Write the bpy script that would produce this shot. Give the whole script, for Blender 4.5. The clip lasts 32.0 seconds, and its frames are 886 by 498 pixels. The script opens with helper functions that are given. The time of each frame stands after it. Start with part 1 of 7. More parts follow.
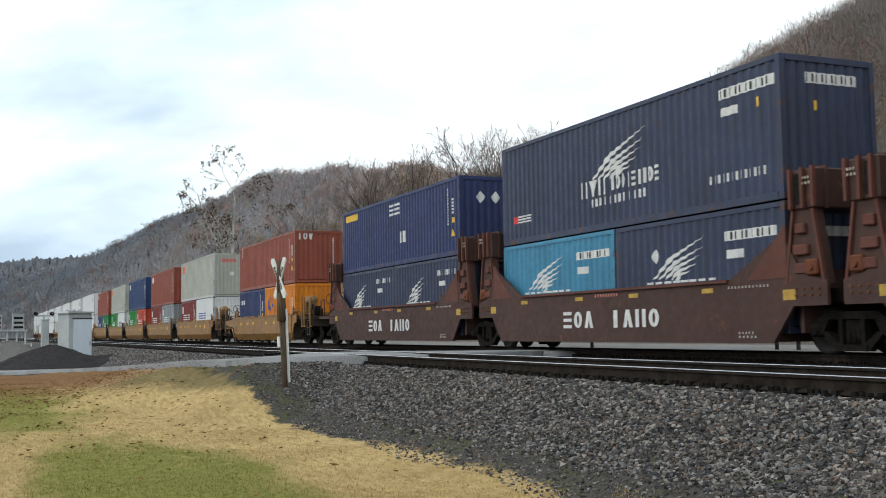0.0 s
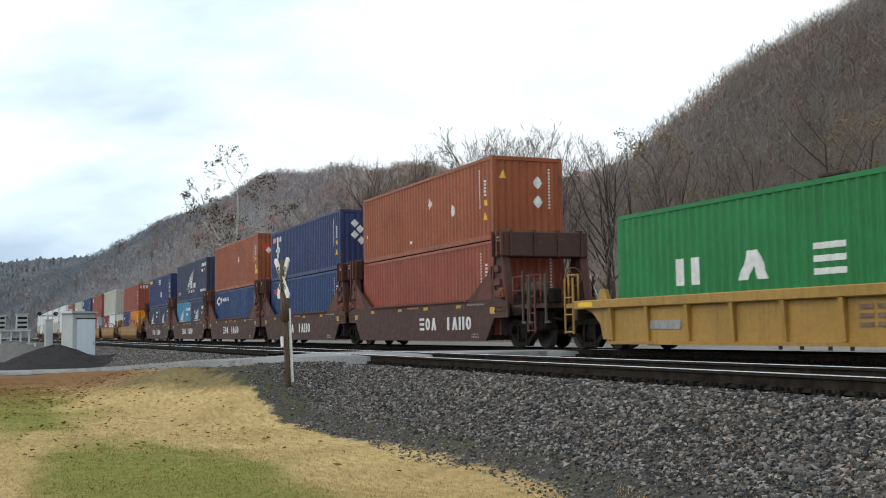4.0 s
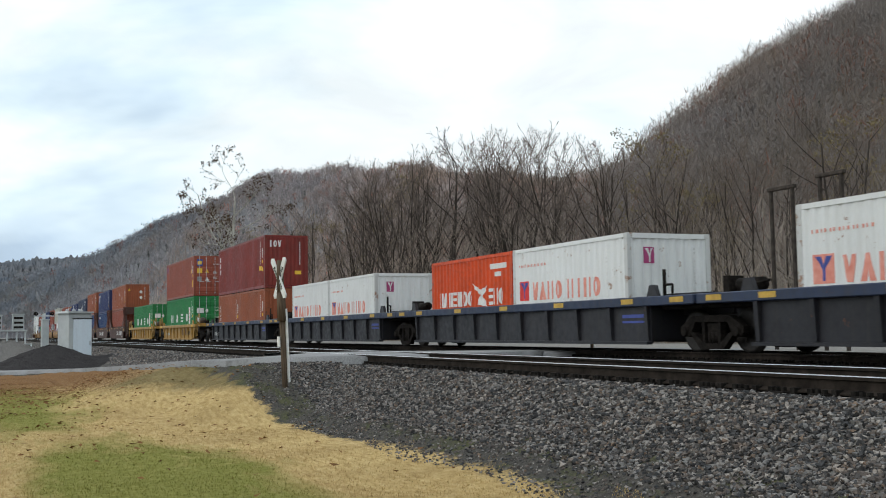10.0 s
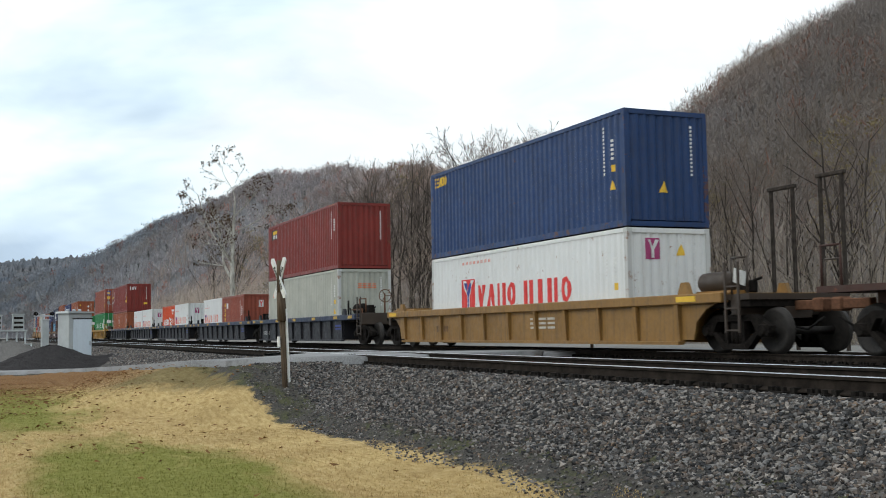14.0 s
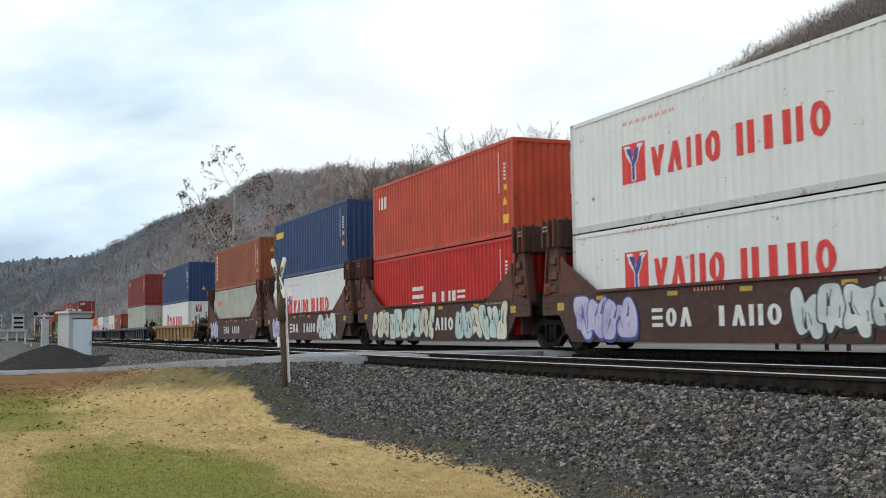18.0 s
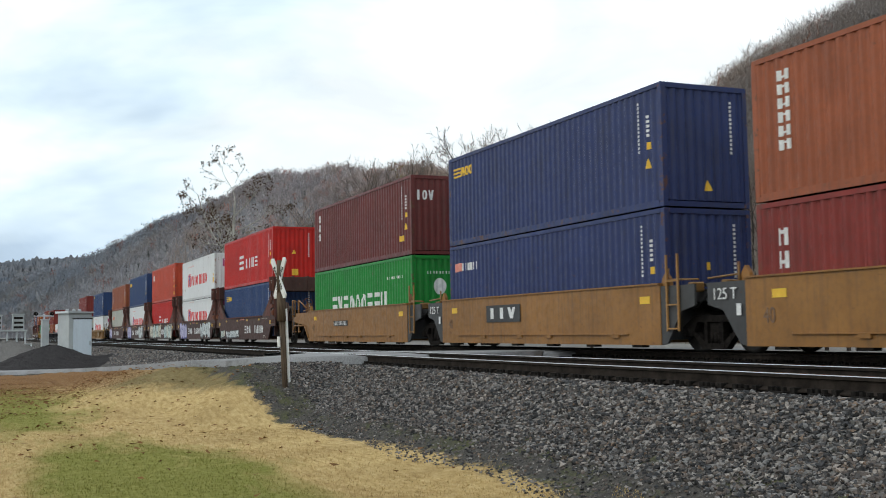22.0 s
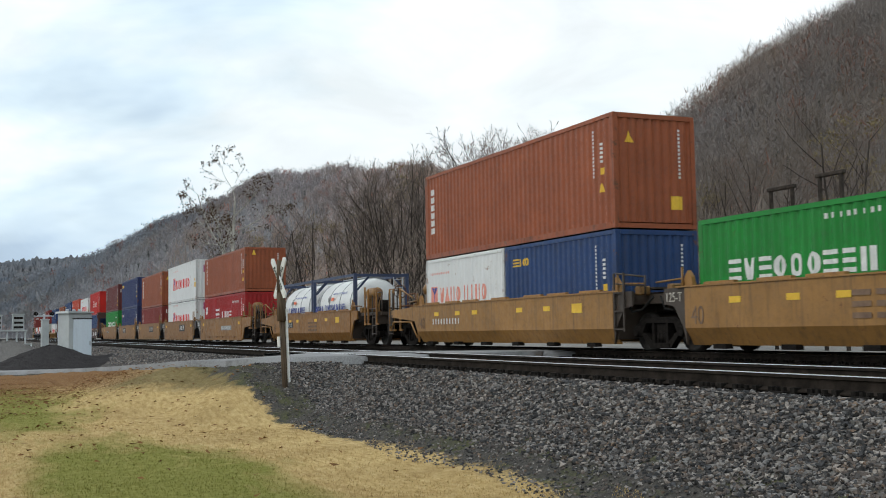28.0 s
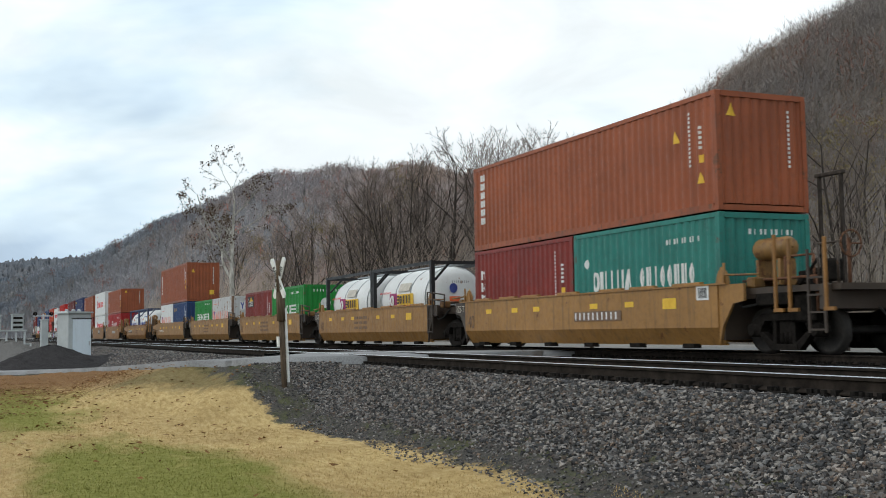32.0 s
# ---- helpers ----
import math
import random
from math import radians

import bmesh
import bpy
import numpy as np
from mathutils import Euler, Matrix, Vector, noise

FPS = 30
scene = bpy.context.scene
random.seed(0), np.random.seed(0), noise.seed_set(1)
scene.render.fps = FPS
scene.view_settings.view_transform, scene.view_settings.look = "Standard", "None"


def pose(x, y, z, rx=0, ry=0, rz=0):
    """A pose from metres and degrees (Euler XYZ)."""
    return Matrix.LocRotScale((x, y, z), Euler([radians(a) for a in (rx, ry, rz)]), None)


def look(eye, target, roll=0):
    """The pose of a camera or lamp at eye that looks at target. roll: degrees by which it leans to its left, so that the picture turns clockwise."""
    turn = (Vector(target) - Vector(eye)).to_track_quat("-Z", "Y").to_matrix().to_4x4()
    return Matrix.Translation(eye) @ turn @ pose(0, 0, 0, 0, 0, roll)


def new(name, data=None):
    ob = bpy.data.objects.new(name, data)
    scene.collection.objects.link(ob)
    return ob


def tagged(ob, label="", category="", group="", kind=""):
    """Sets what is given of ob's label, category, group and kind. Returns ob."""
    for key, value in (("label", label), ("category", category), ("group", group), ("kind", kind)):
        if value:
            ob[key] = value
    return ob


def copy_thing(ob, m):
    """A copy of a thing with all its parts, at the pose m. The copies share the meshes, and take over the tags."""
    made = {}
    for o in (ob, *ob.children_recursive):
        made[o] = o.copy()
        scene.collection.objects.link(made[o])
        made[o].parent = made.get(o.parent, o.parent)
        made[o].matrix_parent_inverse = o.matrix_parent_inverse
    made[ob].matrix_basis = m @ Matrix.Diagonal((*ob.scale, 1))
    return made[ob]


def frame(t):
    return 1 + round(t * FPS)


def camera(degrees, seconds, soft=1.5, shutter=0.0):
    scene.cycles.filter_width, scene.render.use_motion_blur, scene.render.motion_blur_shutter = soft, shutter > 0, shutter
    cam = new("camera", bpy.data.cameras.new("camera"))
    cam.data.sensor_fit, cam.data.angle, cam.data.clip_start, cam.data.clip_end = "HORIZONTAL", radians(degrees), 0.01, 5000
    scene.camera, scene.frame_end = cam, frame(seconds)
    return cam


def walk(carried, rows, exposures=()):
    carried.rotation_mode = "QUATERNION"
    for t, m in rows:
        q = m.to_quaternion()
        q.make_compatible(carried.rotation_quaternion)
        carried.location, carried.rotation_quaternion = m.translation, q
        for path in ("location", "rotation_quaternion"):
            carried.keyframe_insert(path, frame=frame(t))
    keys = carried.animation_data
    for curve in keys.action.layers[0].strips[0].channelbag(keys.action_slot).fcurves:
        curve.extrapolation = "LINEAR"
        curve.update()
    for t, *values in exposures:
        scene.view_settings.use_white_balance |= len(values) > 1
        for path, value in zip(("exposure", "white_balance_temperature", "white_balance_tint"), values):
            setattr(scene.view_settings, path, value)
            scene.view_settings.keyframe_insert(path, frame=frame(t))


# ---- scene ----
# A freight train of stacked containers passes a country crossing; the camera stands on the lawn beside the tracks.
# World: x along the tracks (the train runs towards -x), y across them, z up from the rail heads.
EYE = (0.0, 0.0, 0.453)
YAW, PITCH, ROLL = -66.633, 4.2965, -0.884
TRAIN_Y, NEAR_Y = 15.59, 7.757          # centre lines of the two tracks
DROP = 0.12                             # the train's track lies this much lower than the near one
SPEED = 14.711                          # train speed, metres a second
BEND, RADIUS = -272.0, 2000.0           # where the far end of the track begins to curve, and how wide

cam = camera(44.62, 32.0, soft=1.0, shutter=0.1)


def aim(pan):
    yaw, pitch = radians(YAW - pan), radians(PITCH)
    way = Vector((math.sin(yaw) * math.cos(pitch), math.cos(yaw) * math.cos(pitch), math.sin(pitch)))
    return look(EYE, Vector(EYE) + way * 10, ROLL)


walk(cam, [(0, aim(0)), (2.5, aim(0)), (3.0, aim(0.09)), (3.5, aim(0.18)), (4.2, aim(0.16)), (5.5, aim(0)), (30.0, aim(0)), (31.0, aim(-0.03)), (32.0, aim(-0.03))],
     exposures=[(0, -0.12), (8, -0.13), (10, -0.23), (12, -0.18), (17, -0.18), (19, -0.27), (20, -0.27), (21.5, -0.2), (23.5, -0.2), (25, -0.27), (32, -0.27)])

# ---- light: a bright overcast sky with a weak, wide sun behind the cloud ----
SUN_EL, SUN_ROT = radians(38), radians(200)
world = bpy.data.worlds.new("sky")
scene.world = world
world.use_nodes = True


def node(tree, kind, **given):
    n = tree.nodes.new(kind)
    for key, value in given.items():
        n.inputs[key.replace("_", " ")].default_value = value
    return n


def ramp(tree, source, stops):
    n = tree.nodes.new("ShaderNodeValToRGB")
    while len(n.color_ramp.elements) < len(stops):
        n.color_ramp.elements.new(0.5)
    for e, (at, c) in zip(n.color_ramp.elements, stops):
        e.position = at
        e.color = (c, c, c, 1) if isinstance(c, (int, float)) else (*c, 1)
    tree.links.new(source, n.inputs[0])
    return n.outputs[0]


def mix(tree, fac, a, b, how="MIX"):
    n = tree.nodes.new("ShaderNodeMix")
    n.data_type, n.blend_type = "RGBA", how
    for slot, v in ((0, fac), (6, a), (7, b)):
        if hasattr(v, "is_linked"):
            tree.links.new(v, n.inputs[slot])
        elif isinstance(v, (int, float)):
            n.inputs[slot].default_value = v if slot == 0 else (v, v, v, 1)
        else:
            n.inputs[slot].default_value = (*v, 1)
    return n.outputs[2]


def maths(tree, op, a, b=0.0, c=0.0):
    n = tree.nodes.new("ShaderNodeMath")
    n.operation = op
    for slot, v in enumerate((a, b, c)):
        if hasattr(v, "is_linked"):
            tree.links.new(v, n.inputs[slot])
        else:
            n.inputs[slot].default_value = v
    return n.outputs[0]


def noise_of(tree, vector, scale, detail=4.0, rough=0.55, stretch=None, distort=0.0):
    if stretch:
        m = tree.nodes.new("ShaderNodeMapping")
        m.inputs["Scale"].default_value = stretch
        tree.links.new(vector, m.inputs["Vector"])
        vector = m.outputs[0]
    n = node(tree, "ShaderNodeTexNoise", Scale=scale, Detail=detail, Roughness=rough, Distortion=distort)
    tree.links.new(vector, n.inputs["Vector"])
    return n.outputs[0]


def make_sky():
    t = world.node_tree
    back = t.nodes["Background"]
    sky = t.nodes.new("ShaderNodeTexSky")
    sky.sky_type, sky.sun_disc = "NISHITA", False
    sky.sun_elevation, sky.sun_rotation = SUN_EL, SUN_ROT
    where = t.nodes.new("ShaderNodeTexCoord").outputs["Generated"]
    big = noise_of(t, where, 1.7, 5.0, 0.55, (1, 1, 2.3), 0.35)
    fine = noise_of(t, where, 5.0, 6.0, 0.6, (1, 1, 2.6), 0.5)
    # thicker cloud lies low over the far end of the valley
    way = t.nodes.new("ShaderNodeSeparateXYZ")
    t.links.new(where, way.inputs[0])
    thick = ramp(t, maths(t, "MULTIPLY", way.outputs[0], -1.0), [(0.955, 0.0), (0.999, 0.15)])
    low = ramp(t, way.outputs[2], [(0.06, 1.0), (0.2, 0.25)])
    big = maths(t, "SUBTRACT", big, maths(t, "MULTIPLY", thick, low))
    deck = ramp(t, big, [(0.33, (6.8, 8.7, 10.8)), (0.42, (10.0, 12.0, 13.3)), (0.5, (12.9, 14.0, 14.4)), (0.8, (14.6, 14.7, 14.9))])
    wisps = ramp(t, fine, [(0.3, 0.86), (0.55, 1.0), (0.75, 1.1)])
    cloud = mix(t, 1.0, deck, wisps, "MULTIPLY")
    t.links.new(mix(t, 0.93, sky.outputs[0], cloud), back.inputs[0])
    back.inputs[1].default_value = 0.097


make_sky()
sun = new("sun", bpy.data.lights.new("sun", "SUN"))
sun.data.energy, sun.data.angle, sun.data.color = 0.7, radians(25), (1.0, 0.96, 0.9)
sun.matrix_world = look((0, 0, 50), (0 - 50 * math.sin(SUN_ROT) * math.cos(SUN_EL), 0 - 50 * math.cos(SUN_ROT) * math.cos(SUN_EL), 50 - 50 * math.sin(SUN_EL)))


# ---- materials ----
def material(name, rough=0.6, metal=0.0):
    m = bpy.data.materials.new(name)
    m.use_nodes = True
    b = m.node_tree.nodes["Principled BSDF"]
    b.inputs["Roughness"].default_value, b.inputs["Metallic"].default_value = rough, metal
    if rough > 0.72:
        b.inputs["Specular IOR Level"].default_value = 0.05
    return m, m.node_tree, b


def own_space(t):
    """Coordinates that travel with a thing, shifted by its own random number."""
    where = t.nodes.new("ShaderNodeTexCoord").outputs["Object"]
    info = t.nodes.new("ShaderNodeObjectInfo")
    add = t.nodes.new("ShaderNodeVectorMath")
    add.operation = "ADD"
    t.links.new(where, add.inputs[0])
    t.links.new(maths(t, "MULTIPLY", info.outputs["Random"], 60.0), add.inputs[1])
    return add.outputs[0], info.outputs["Random"]


def bump(t, b, height, strength, distance):
    n = node(t, "ShaderNodeBump", Strength=strength, Distance=distance)
    t.links.new(height, n.inputs["Height"])
    t.links.new(n.outputs[0], b.inputs["Normal"])


def paint(name, colour, wear=0.35, rough=0.42, rust=(0.13, 0.05, 0.025), grime=(0.05, 0.043, 0.036), dirt=0.45):
    """Weathered paint on steel: faded patches, vertical streaks of dirt, rust spots."""
    m, t, b = material(name, rough)
    where, rnd = own_space(t)
    SHADE[name.replace("_paint", "")] = colour
    b.inputs["Specular IOR Level"].default_value = 0.3
    colour = tuple(c * (0.86 if max(colour) < 0.7 or min(colour) < 0.3 else 1.0) for c in colour)
    light = min(colour) > 0.5
    fade = ramp(t, noise_of(t, where, 0.9, 5.0), [(0.3, 0.95), (0.7, 1.02)] if light else [(0.3, 0.82), (0.7, 1.12)])
    base = mix(t, 1.0, colour, fade, "MULTIPLY")
    streak = ramp(t, noise_of(t, where, 1.0, 5.0, 0.65, (7.0, 7.0, 0.45)), [(0.5, 0.0), (0.78, dirt)])
    base = mix(t, streak, base, grime)
    grain = ramp(t, noise_of(t, where, 9.0, 6.0, 0.7), [(0.45, 0.0), (0.75, 0.1 if light else 0.3)])
    base = mix(t, grain, base, grime)
    spots = ramp(t, noise_of(t, where, 3.2, 8.0, 0.72), [(0.69 - 0.1 * wear, 0.0), (0.74 - 0.1 * wear, 0.85)])
    base = mix(t, spots, base, rust)
    t.links.new(base, b.inputs["Base Color"])
    t.links.new(ramp(t, noise_of(t, where, 5.0, 5.0), [(0.3, rough - 0.08), (0.7, min(1.0, rough + 0.2))]), b.inputs["Roughness"])
    bump(t, b, noise_of(t, where, 2.2, 4.0), 0.25, 0.02)
    return m


def plain(name, a, c, scale=6.0, rough=0.7, metal=0.0, lift=0.15, depth=0.01, stretch=None):
    """Two tones mixed by a noise that travels with the thing."""
    m, t, b = material(name, rough, metal)
    where, rnd = own_space(t)
    n = noise_of(t, where, scale, 6.0, 0.65, stretch)
    t.links.new(ramp(t, n, [(0.32, a), (0.68, c)]), b.inputs["Base Color"])
    bump(t, b, n, lift, depth)
    return m


SHADE = {}
PAINT = {
    "navy": paint("navy_paint", (0.045, 0.06, 0.118), dirt=0.5),
    "blue": paint("blue_paint", (0.028, 0.046, 0.15)),
    "sea_blue": paint("sea_blue_paint", (0.023, 0.062, 0.18)),
    "sky_blue": paint("sky_blue_paint", (0.07, 0.3, 0.48)),
    "rust_orange": paint("rust_orange_paint", (0.37, 0.1, 0.04), dirt=0.28),
    "brown_red": paint("brown_red_paint", (0.35, 0.085, 0.05), dirt=0.3),
    "maroon": paint("maroon_paint", (0.26, 0.034, 0.026)),
    "dark_maroon": paint("dark_maroon_paint", (0.17, 0.035, 0.032)),
    "crimson": paint("crimson_paint", (0.42, 0.014, 0.016), dirt=0.3),
    "red": paint("red_paint", (0.62, 0.016, 0.009), dirt=0.25),
    "red_orange": paint("red_orange_paint", (0.62, 0.075, 0.03), dirt=0.25),
    "vermilion": paint("vermilion_paint", (0.8, 0.085, 0.01), dirt=0.2),
    "orange": paint("orange_paint", (0.85, 0.27, 0.015), dirt=0.25),
    "green": paint("green_paint", (0.018, 0.235, 0.065), dirt=0.3),
    "bright_green": paint("bright_green_paint", (0.012, 0.28, 0.04), dirt=0.3),
    "teal": paint("teal_paint", (0.03, 0.235, 0.195), dirt=0.3),
    "white": paint("white_paint", (0.75, 0.76, 0.75), wear=0.65, dirt=0.22, grime=(0.42, 0.38, 0.32), rust=(0.3, 0.17, 0.1)),
    "white_worn": paint("worn_white_paint", (0.66, 0.665, 0.65), wear=1.3, dirt=0.35, grime=(0.3, 0.27, 0.22), rust=(0.26, 0.13, 0.065)),
    "cream": paint("cream_white_paint", (0.52, 0.525, 0.455), wear=0.3, dirt=0.25, grime=(0.3, 0.28, 0.22), rust=(0.3, 0.17, 0.07)),
    "grey": paint("grey_paint", (0.33, 0.36, 0.38)),
    "car_brown": paint("car_brown_paint", (0.088, 0.042, 0.033), wear=0.75, rough=0.6, rust=(0.17, 0.065, 0.035)),
    "car_rust": paint("car_rust_paint", (0.16, 0.056, 0.04), wear=0.9, rough=0.65, rust=(0.24, 0.085, 0.035)),
    "car_lug": paint("car_lug_paint", (0.2, 0.06, 0.025), wear=1.0, rough=0.65, rust=(0.3, 0.11, 0.03)),
    "car_tank": paint("car_tank_paint", (0.3, 0.16, 0.05), wear=1.5, dirt=0.6, rust=(0.14, 0.06, 0.03)),
    "car_yellow": paint("car_yellow_paint", (0.345, 0.162, 0.043), wear=0.5, dirt=0.5),
    "car_bright_yellow": paint("car_bright_yellow_paint", (0.47, 0.27, 0.062), wear=0.4, dirt=0.5),
    "car_old_yellow": paint("car_old_yellow_paint", (0.33, 0.178, 0.05), wear=0.5, dirt=0.6),
    "car_tan": paint("car_tan_paint", (0.4, 0.205, 0.062), wear=0.75, dirt=0.6),
    "car_grey": paint("car_grey_paint", (0.025, 0.025, 0.031), wear=0.5, dirt=0.5),
    "car_end_dark": paint("car_end_dark_paint", (0.075, 0.055, 0.042), wear=0.5),
    "car_end_grey": paint("car_end_grey_paint", (0.07, 0.07, 0.07), wear=0.4),
    "car_slate": paint("car_slate_paint", (0.032, 0.048, 0.095), wear=0.5),
    "frame_blue": paint("frame_blue_paint", (0.05, 0.07, 0.14)),
    "frame_black": paint("frame_black_paint", (0.022, 0.023, 0.025)),
    "cabinet": paint("cabinet_paint", (0.52, 0.55, 0.55), wear=0.1, dirt=0.15, grime=(0.3, 0.3, 0.28)),
    "cabinet_door": paint("cabinet_door_paint", (0.68, 0.76, 0.82), wear=0.1, dirt=0.15, grime=(0.3, 0.3, 0.28)),
}
EDGE = {}


def edge_paint(colour):
    """The same paint as on the panels, scraped and rusted as on posts and rails."""
    if colour not in EDGE:
        if colour == "white_worn":
            EDGE[colour] = paint("rusted_post", (0.3, 0.19, 0.12), wear=1.6, dirt=0.6)
        elif colour in ("white", "cream"):
            EDGE[colour] = PAINT["white_worn"]
        else:
            EDGE[colour] = paint(colour + "_scraped_paint", SHADE[colour], wear=1.3, dirt=0.75, rust=(0.12, 0.055, 0.03))
    return EDGE[colour]


TINT = {
    "w": plain("white_marking", (0.6, 0.6, 0.58), (0.82, 0.82, 0.8), 5.0, 0.6),
    "y": plain("yellow_marking", (0.72, 0.42, 0.03), (0.85, 0.55, 0.05), 5.0, 0.6),
    "d": plain("dull_yellow_marking", (0.4, 0.24, 0.04), (0.62, 0.39, 0.06), 5.0, 0.6),
    "r": plain("red_marking", (0.62, 0.03, 0.03), (0.75, 0.06, 0.05), 5.0, 0.6),
    "p": plain("pale_red_marking", (0.7, 0.22, 0.16), (0.8, 0.36, 0.28), 5.0, 0.6),
    "b": plain("blue_marking", (0.03, 0.05, 0.24), (0.06, 0.09, 0.34), 5.0, 0.6),
    "k": plain("black_marking", (0.02, 0.02, 0.02), (0.05, 0.05, 0.05), 5.0, 0.6),
    "m": plain("magenta_marking", (0.3, 0.03, 0.12), (0.4, 0.05, 0.18), 5.0, 0.6),
    "g": plain("grey_marking", (0.2, 0.2, 0.2), (0.35, 0.35, 0.34), 5.0, 0.6),
    "t": plain("faded_brown_marking", (0.13, 0.075, 0.05), (0.24, 0.15, 0.09), 5.0, 0.7),
    "o": plain("orange_red_marking", (0.75, 0.13, 0.04), (0.85, 0.2, 0.07), 5.0, 0.6),
    "c": plain("pale_marking", (0.4, 0.36, 0.3), (0.6, 0.56, 0.48), 5.0, 0.6),
}
STEEL = plain("dark_running_gear", (0.008, 0.007, 0.0065), (0.026, 0.022, 0.019), 9.0, 0.8, 0.1)
WHEEL = plain("wheel_steel", (0.01, 0.009, 0.008), (0.032, 0.026, 0.022), 12.0, 0.7, 0.1)
TREAD = plain("polished_tread", (0.4, 0.4, 0.42), (0.6, 0.6, 0.62), 12.0, 0.3, 1.0)
BLACK = plain("black_recess", (0.012, 0.012, 0.012), (0.03, 0.028, 0.026), 9.0, 0.9)
RUSTY = plain("rusty_steel", (0.11, 0.055, 0.035), (0.2, 0.1, 0.06), 14.0, 0.8, 0.1)
WOOD = plain("weathered_post_wood", (0.06, 0.044, 0.032), (0.15, 0.112, 0.08), 10.0, 0.9, 0, 0.4, 0.01, (4, 4, 0.3))
SIGN = plain("reflective_sign_white", (0.62, 0.63, 0.62), (0.82, 0.83, 0.82), 7.0, 0.5)
GALV = plain("galvanised_steel", (0.35, 0.37, 0.39), (0.55, 0.57, 0.59), 9.0, 0.45, 0.6)


# ---- mesh making ----
class Shape:
    """Collects boxes, prisms and turned forms into one mesh."""

    def __init__(self):
        self.v, self.f, self.s = [], [], []

    def add(self, verts, faces, smooth=False):
        n = len(self.v)
        self.v += [tuple(p) for p in verts]
        self.f += [tuple(n + i for i in f) for f in faces]
        self.s += [smooth] * len(faces)
        return self

    def box(self, x0, x1, y0, y1, z0, z1, c=0.0):
        if c <= 0:
            v = [(x, y, z) for z in (z0, z1) for y in (y0, y1) for x in (x0, x1)]
            return self.add(v, [(0, 2, 3, 1), (4, 5, 7, 6), (0, 1, 5, 4), (2, 6, 7, 3), (0, 4, 6, 2), (1, 3, 7, 5)])
        v = []
        for x, a in ((x0, 1), (x1, -1)):
            for y, b in ((y0, 1), (y1, -1)):
                for z, d in ((z0, 1), (z1, -1)):
                    v += [(x, y + b * c, z + d * c), (x + a * c, y, z + d * c), (x + a * c, y + b * c, z)]
        bm = bmesh.new()
        for p in v:
            bm.verts.new(p)
        bmesh.ops.convex_hull(bm, input=bm.verts)
        bm.verts.index_update()
        self.add([p.co[:] for p in bm.verts], [[q.index for q in f.verts] for f in bm.faces])
        bm.free()
        return self

    def prism(self, outline, y0, y1, axes="xz"):
        """An outline in two axes, drawn through the third from y0 to y1."""
        n = len(outline)

        def put(p, d):
            return {"xz": (p[0], d, p[1]), "yz": (d, p[0], p[1]), "xy": (p[0], p[1], d)}[axes]
        v = [put(p, y0) for p in outline] + [put(p, y1) for p in outline]
        f = [tuple(range(n))[::-1], tuple(range(n, 2 * n))] + [(i, (i + 1) % n, n + (i + 1) % n, n + i) for i in range(n)]
        return self.add(v, f)

    def rod(self, a, b, r, sides=8, r1=None, caps=True):
        a, b = Vector(a), Vector(b)
        q = (b - a).to_track_quat("Z", "Y").to_matrix()
        v = []
        for p, rr in ((a, r), (b, r if r1 is None else r1)):
            v += [p + q @ Vector((rr * math.cos(2 * math.pi * i / sides), rr * math.sin(2 * math.pi * i / sides), 0)) for i in range(sides)]
        self.add(v, [(i, (i + 1) % sides, sides + (i + 1) % sides, sides + i) for i in range(sides)], True)
        if caps:
            n = len(self.v) - 2 * sides
            self.f += [tuple(range(n + sides - 1, n - 1, -1)), tuple(range(n + sides, n + 2 * sides))]
            self.s += [False, False]
        return self

    def turn(self, profile, sides=24, axis="x"):
        """A profile of (along, radius) turned about an axis."""
        v = []
        for a, r in profile:
            for i in range(sides):
                c, s = r * math.cos(2 * math.pi * i / sides), r * math.sin(2 * math.pi * i / sides)
                v.append({"x": (a, c, s), "y": (c, a, s), "z": (c, s, a)}[axis])
        f = []
        for k in range(len(profile) - 1):
            f += [(k * sides + i, k * sides + (i + 1) % sides, (k + 1) * sides + (i + 1) % sides, (k + 1) * sides + i) for i in range(sides)]
        self.add(v, f, True)
        return self

    def mesh(self, name, mat=None):
        me = bpy.data.meshes.new(name)
        me.from_pydata(self.v, [], self.f)
        me.polygons.foreach_set("use_smooth", self.s)
        bm = bmesh.new()
        bm.from_mesh(me)
        bmesh.ops.recalc_face_normals(bm, faces=bm.faces)
        bm.to_mesh(me)
        bm.free()
        if mat:
            me.materials.append(mat)
        return me


KEPT = {}


def kept(key, make, mat):
    """One mesh for all pieces that are alike."""
    key = (*key, mat.name)
    if key not in KEPT:
        s = Shape()
        make(s)
        KEPT[key] = s.mesh(key[0], mat)
    return KEPT[key]


def part(name, mesh, parent, label="", at=(0, 0, 0), turn=None):
    ob = new(name, mesh)
    ob.parent = parent
    ob.location = at
    if turn is not None:
        ob.rotation_euler = turn
    if label:
        ob["label"] = label
    return ob


def brick_part(name, parent, x0, x1, y0, y1, z0, z1, mat, label="", c=0.0):
    """A box part, kept as one mesh for its size."""
    w, d, h = round(x1 - x0, 3), round(y1 - y0, 3), round(z1 - z0, 3)
    me = kept((name, w, d, h), lambda s: s.box(-w / 2, w / 2, -d / 2, d / 2, 0, h, c), mat)
    return part(name, me, parent, label, ((x0 + x1) / 2, (y0 + y1) / 2, z0))


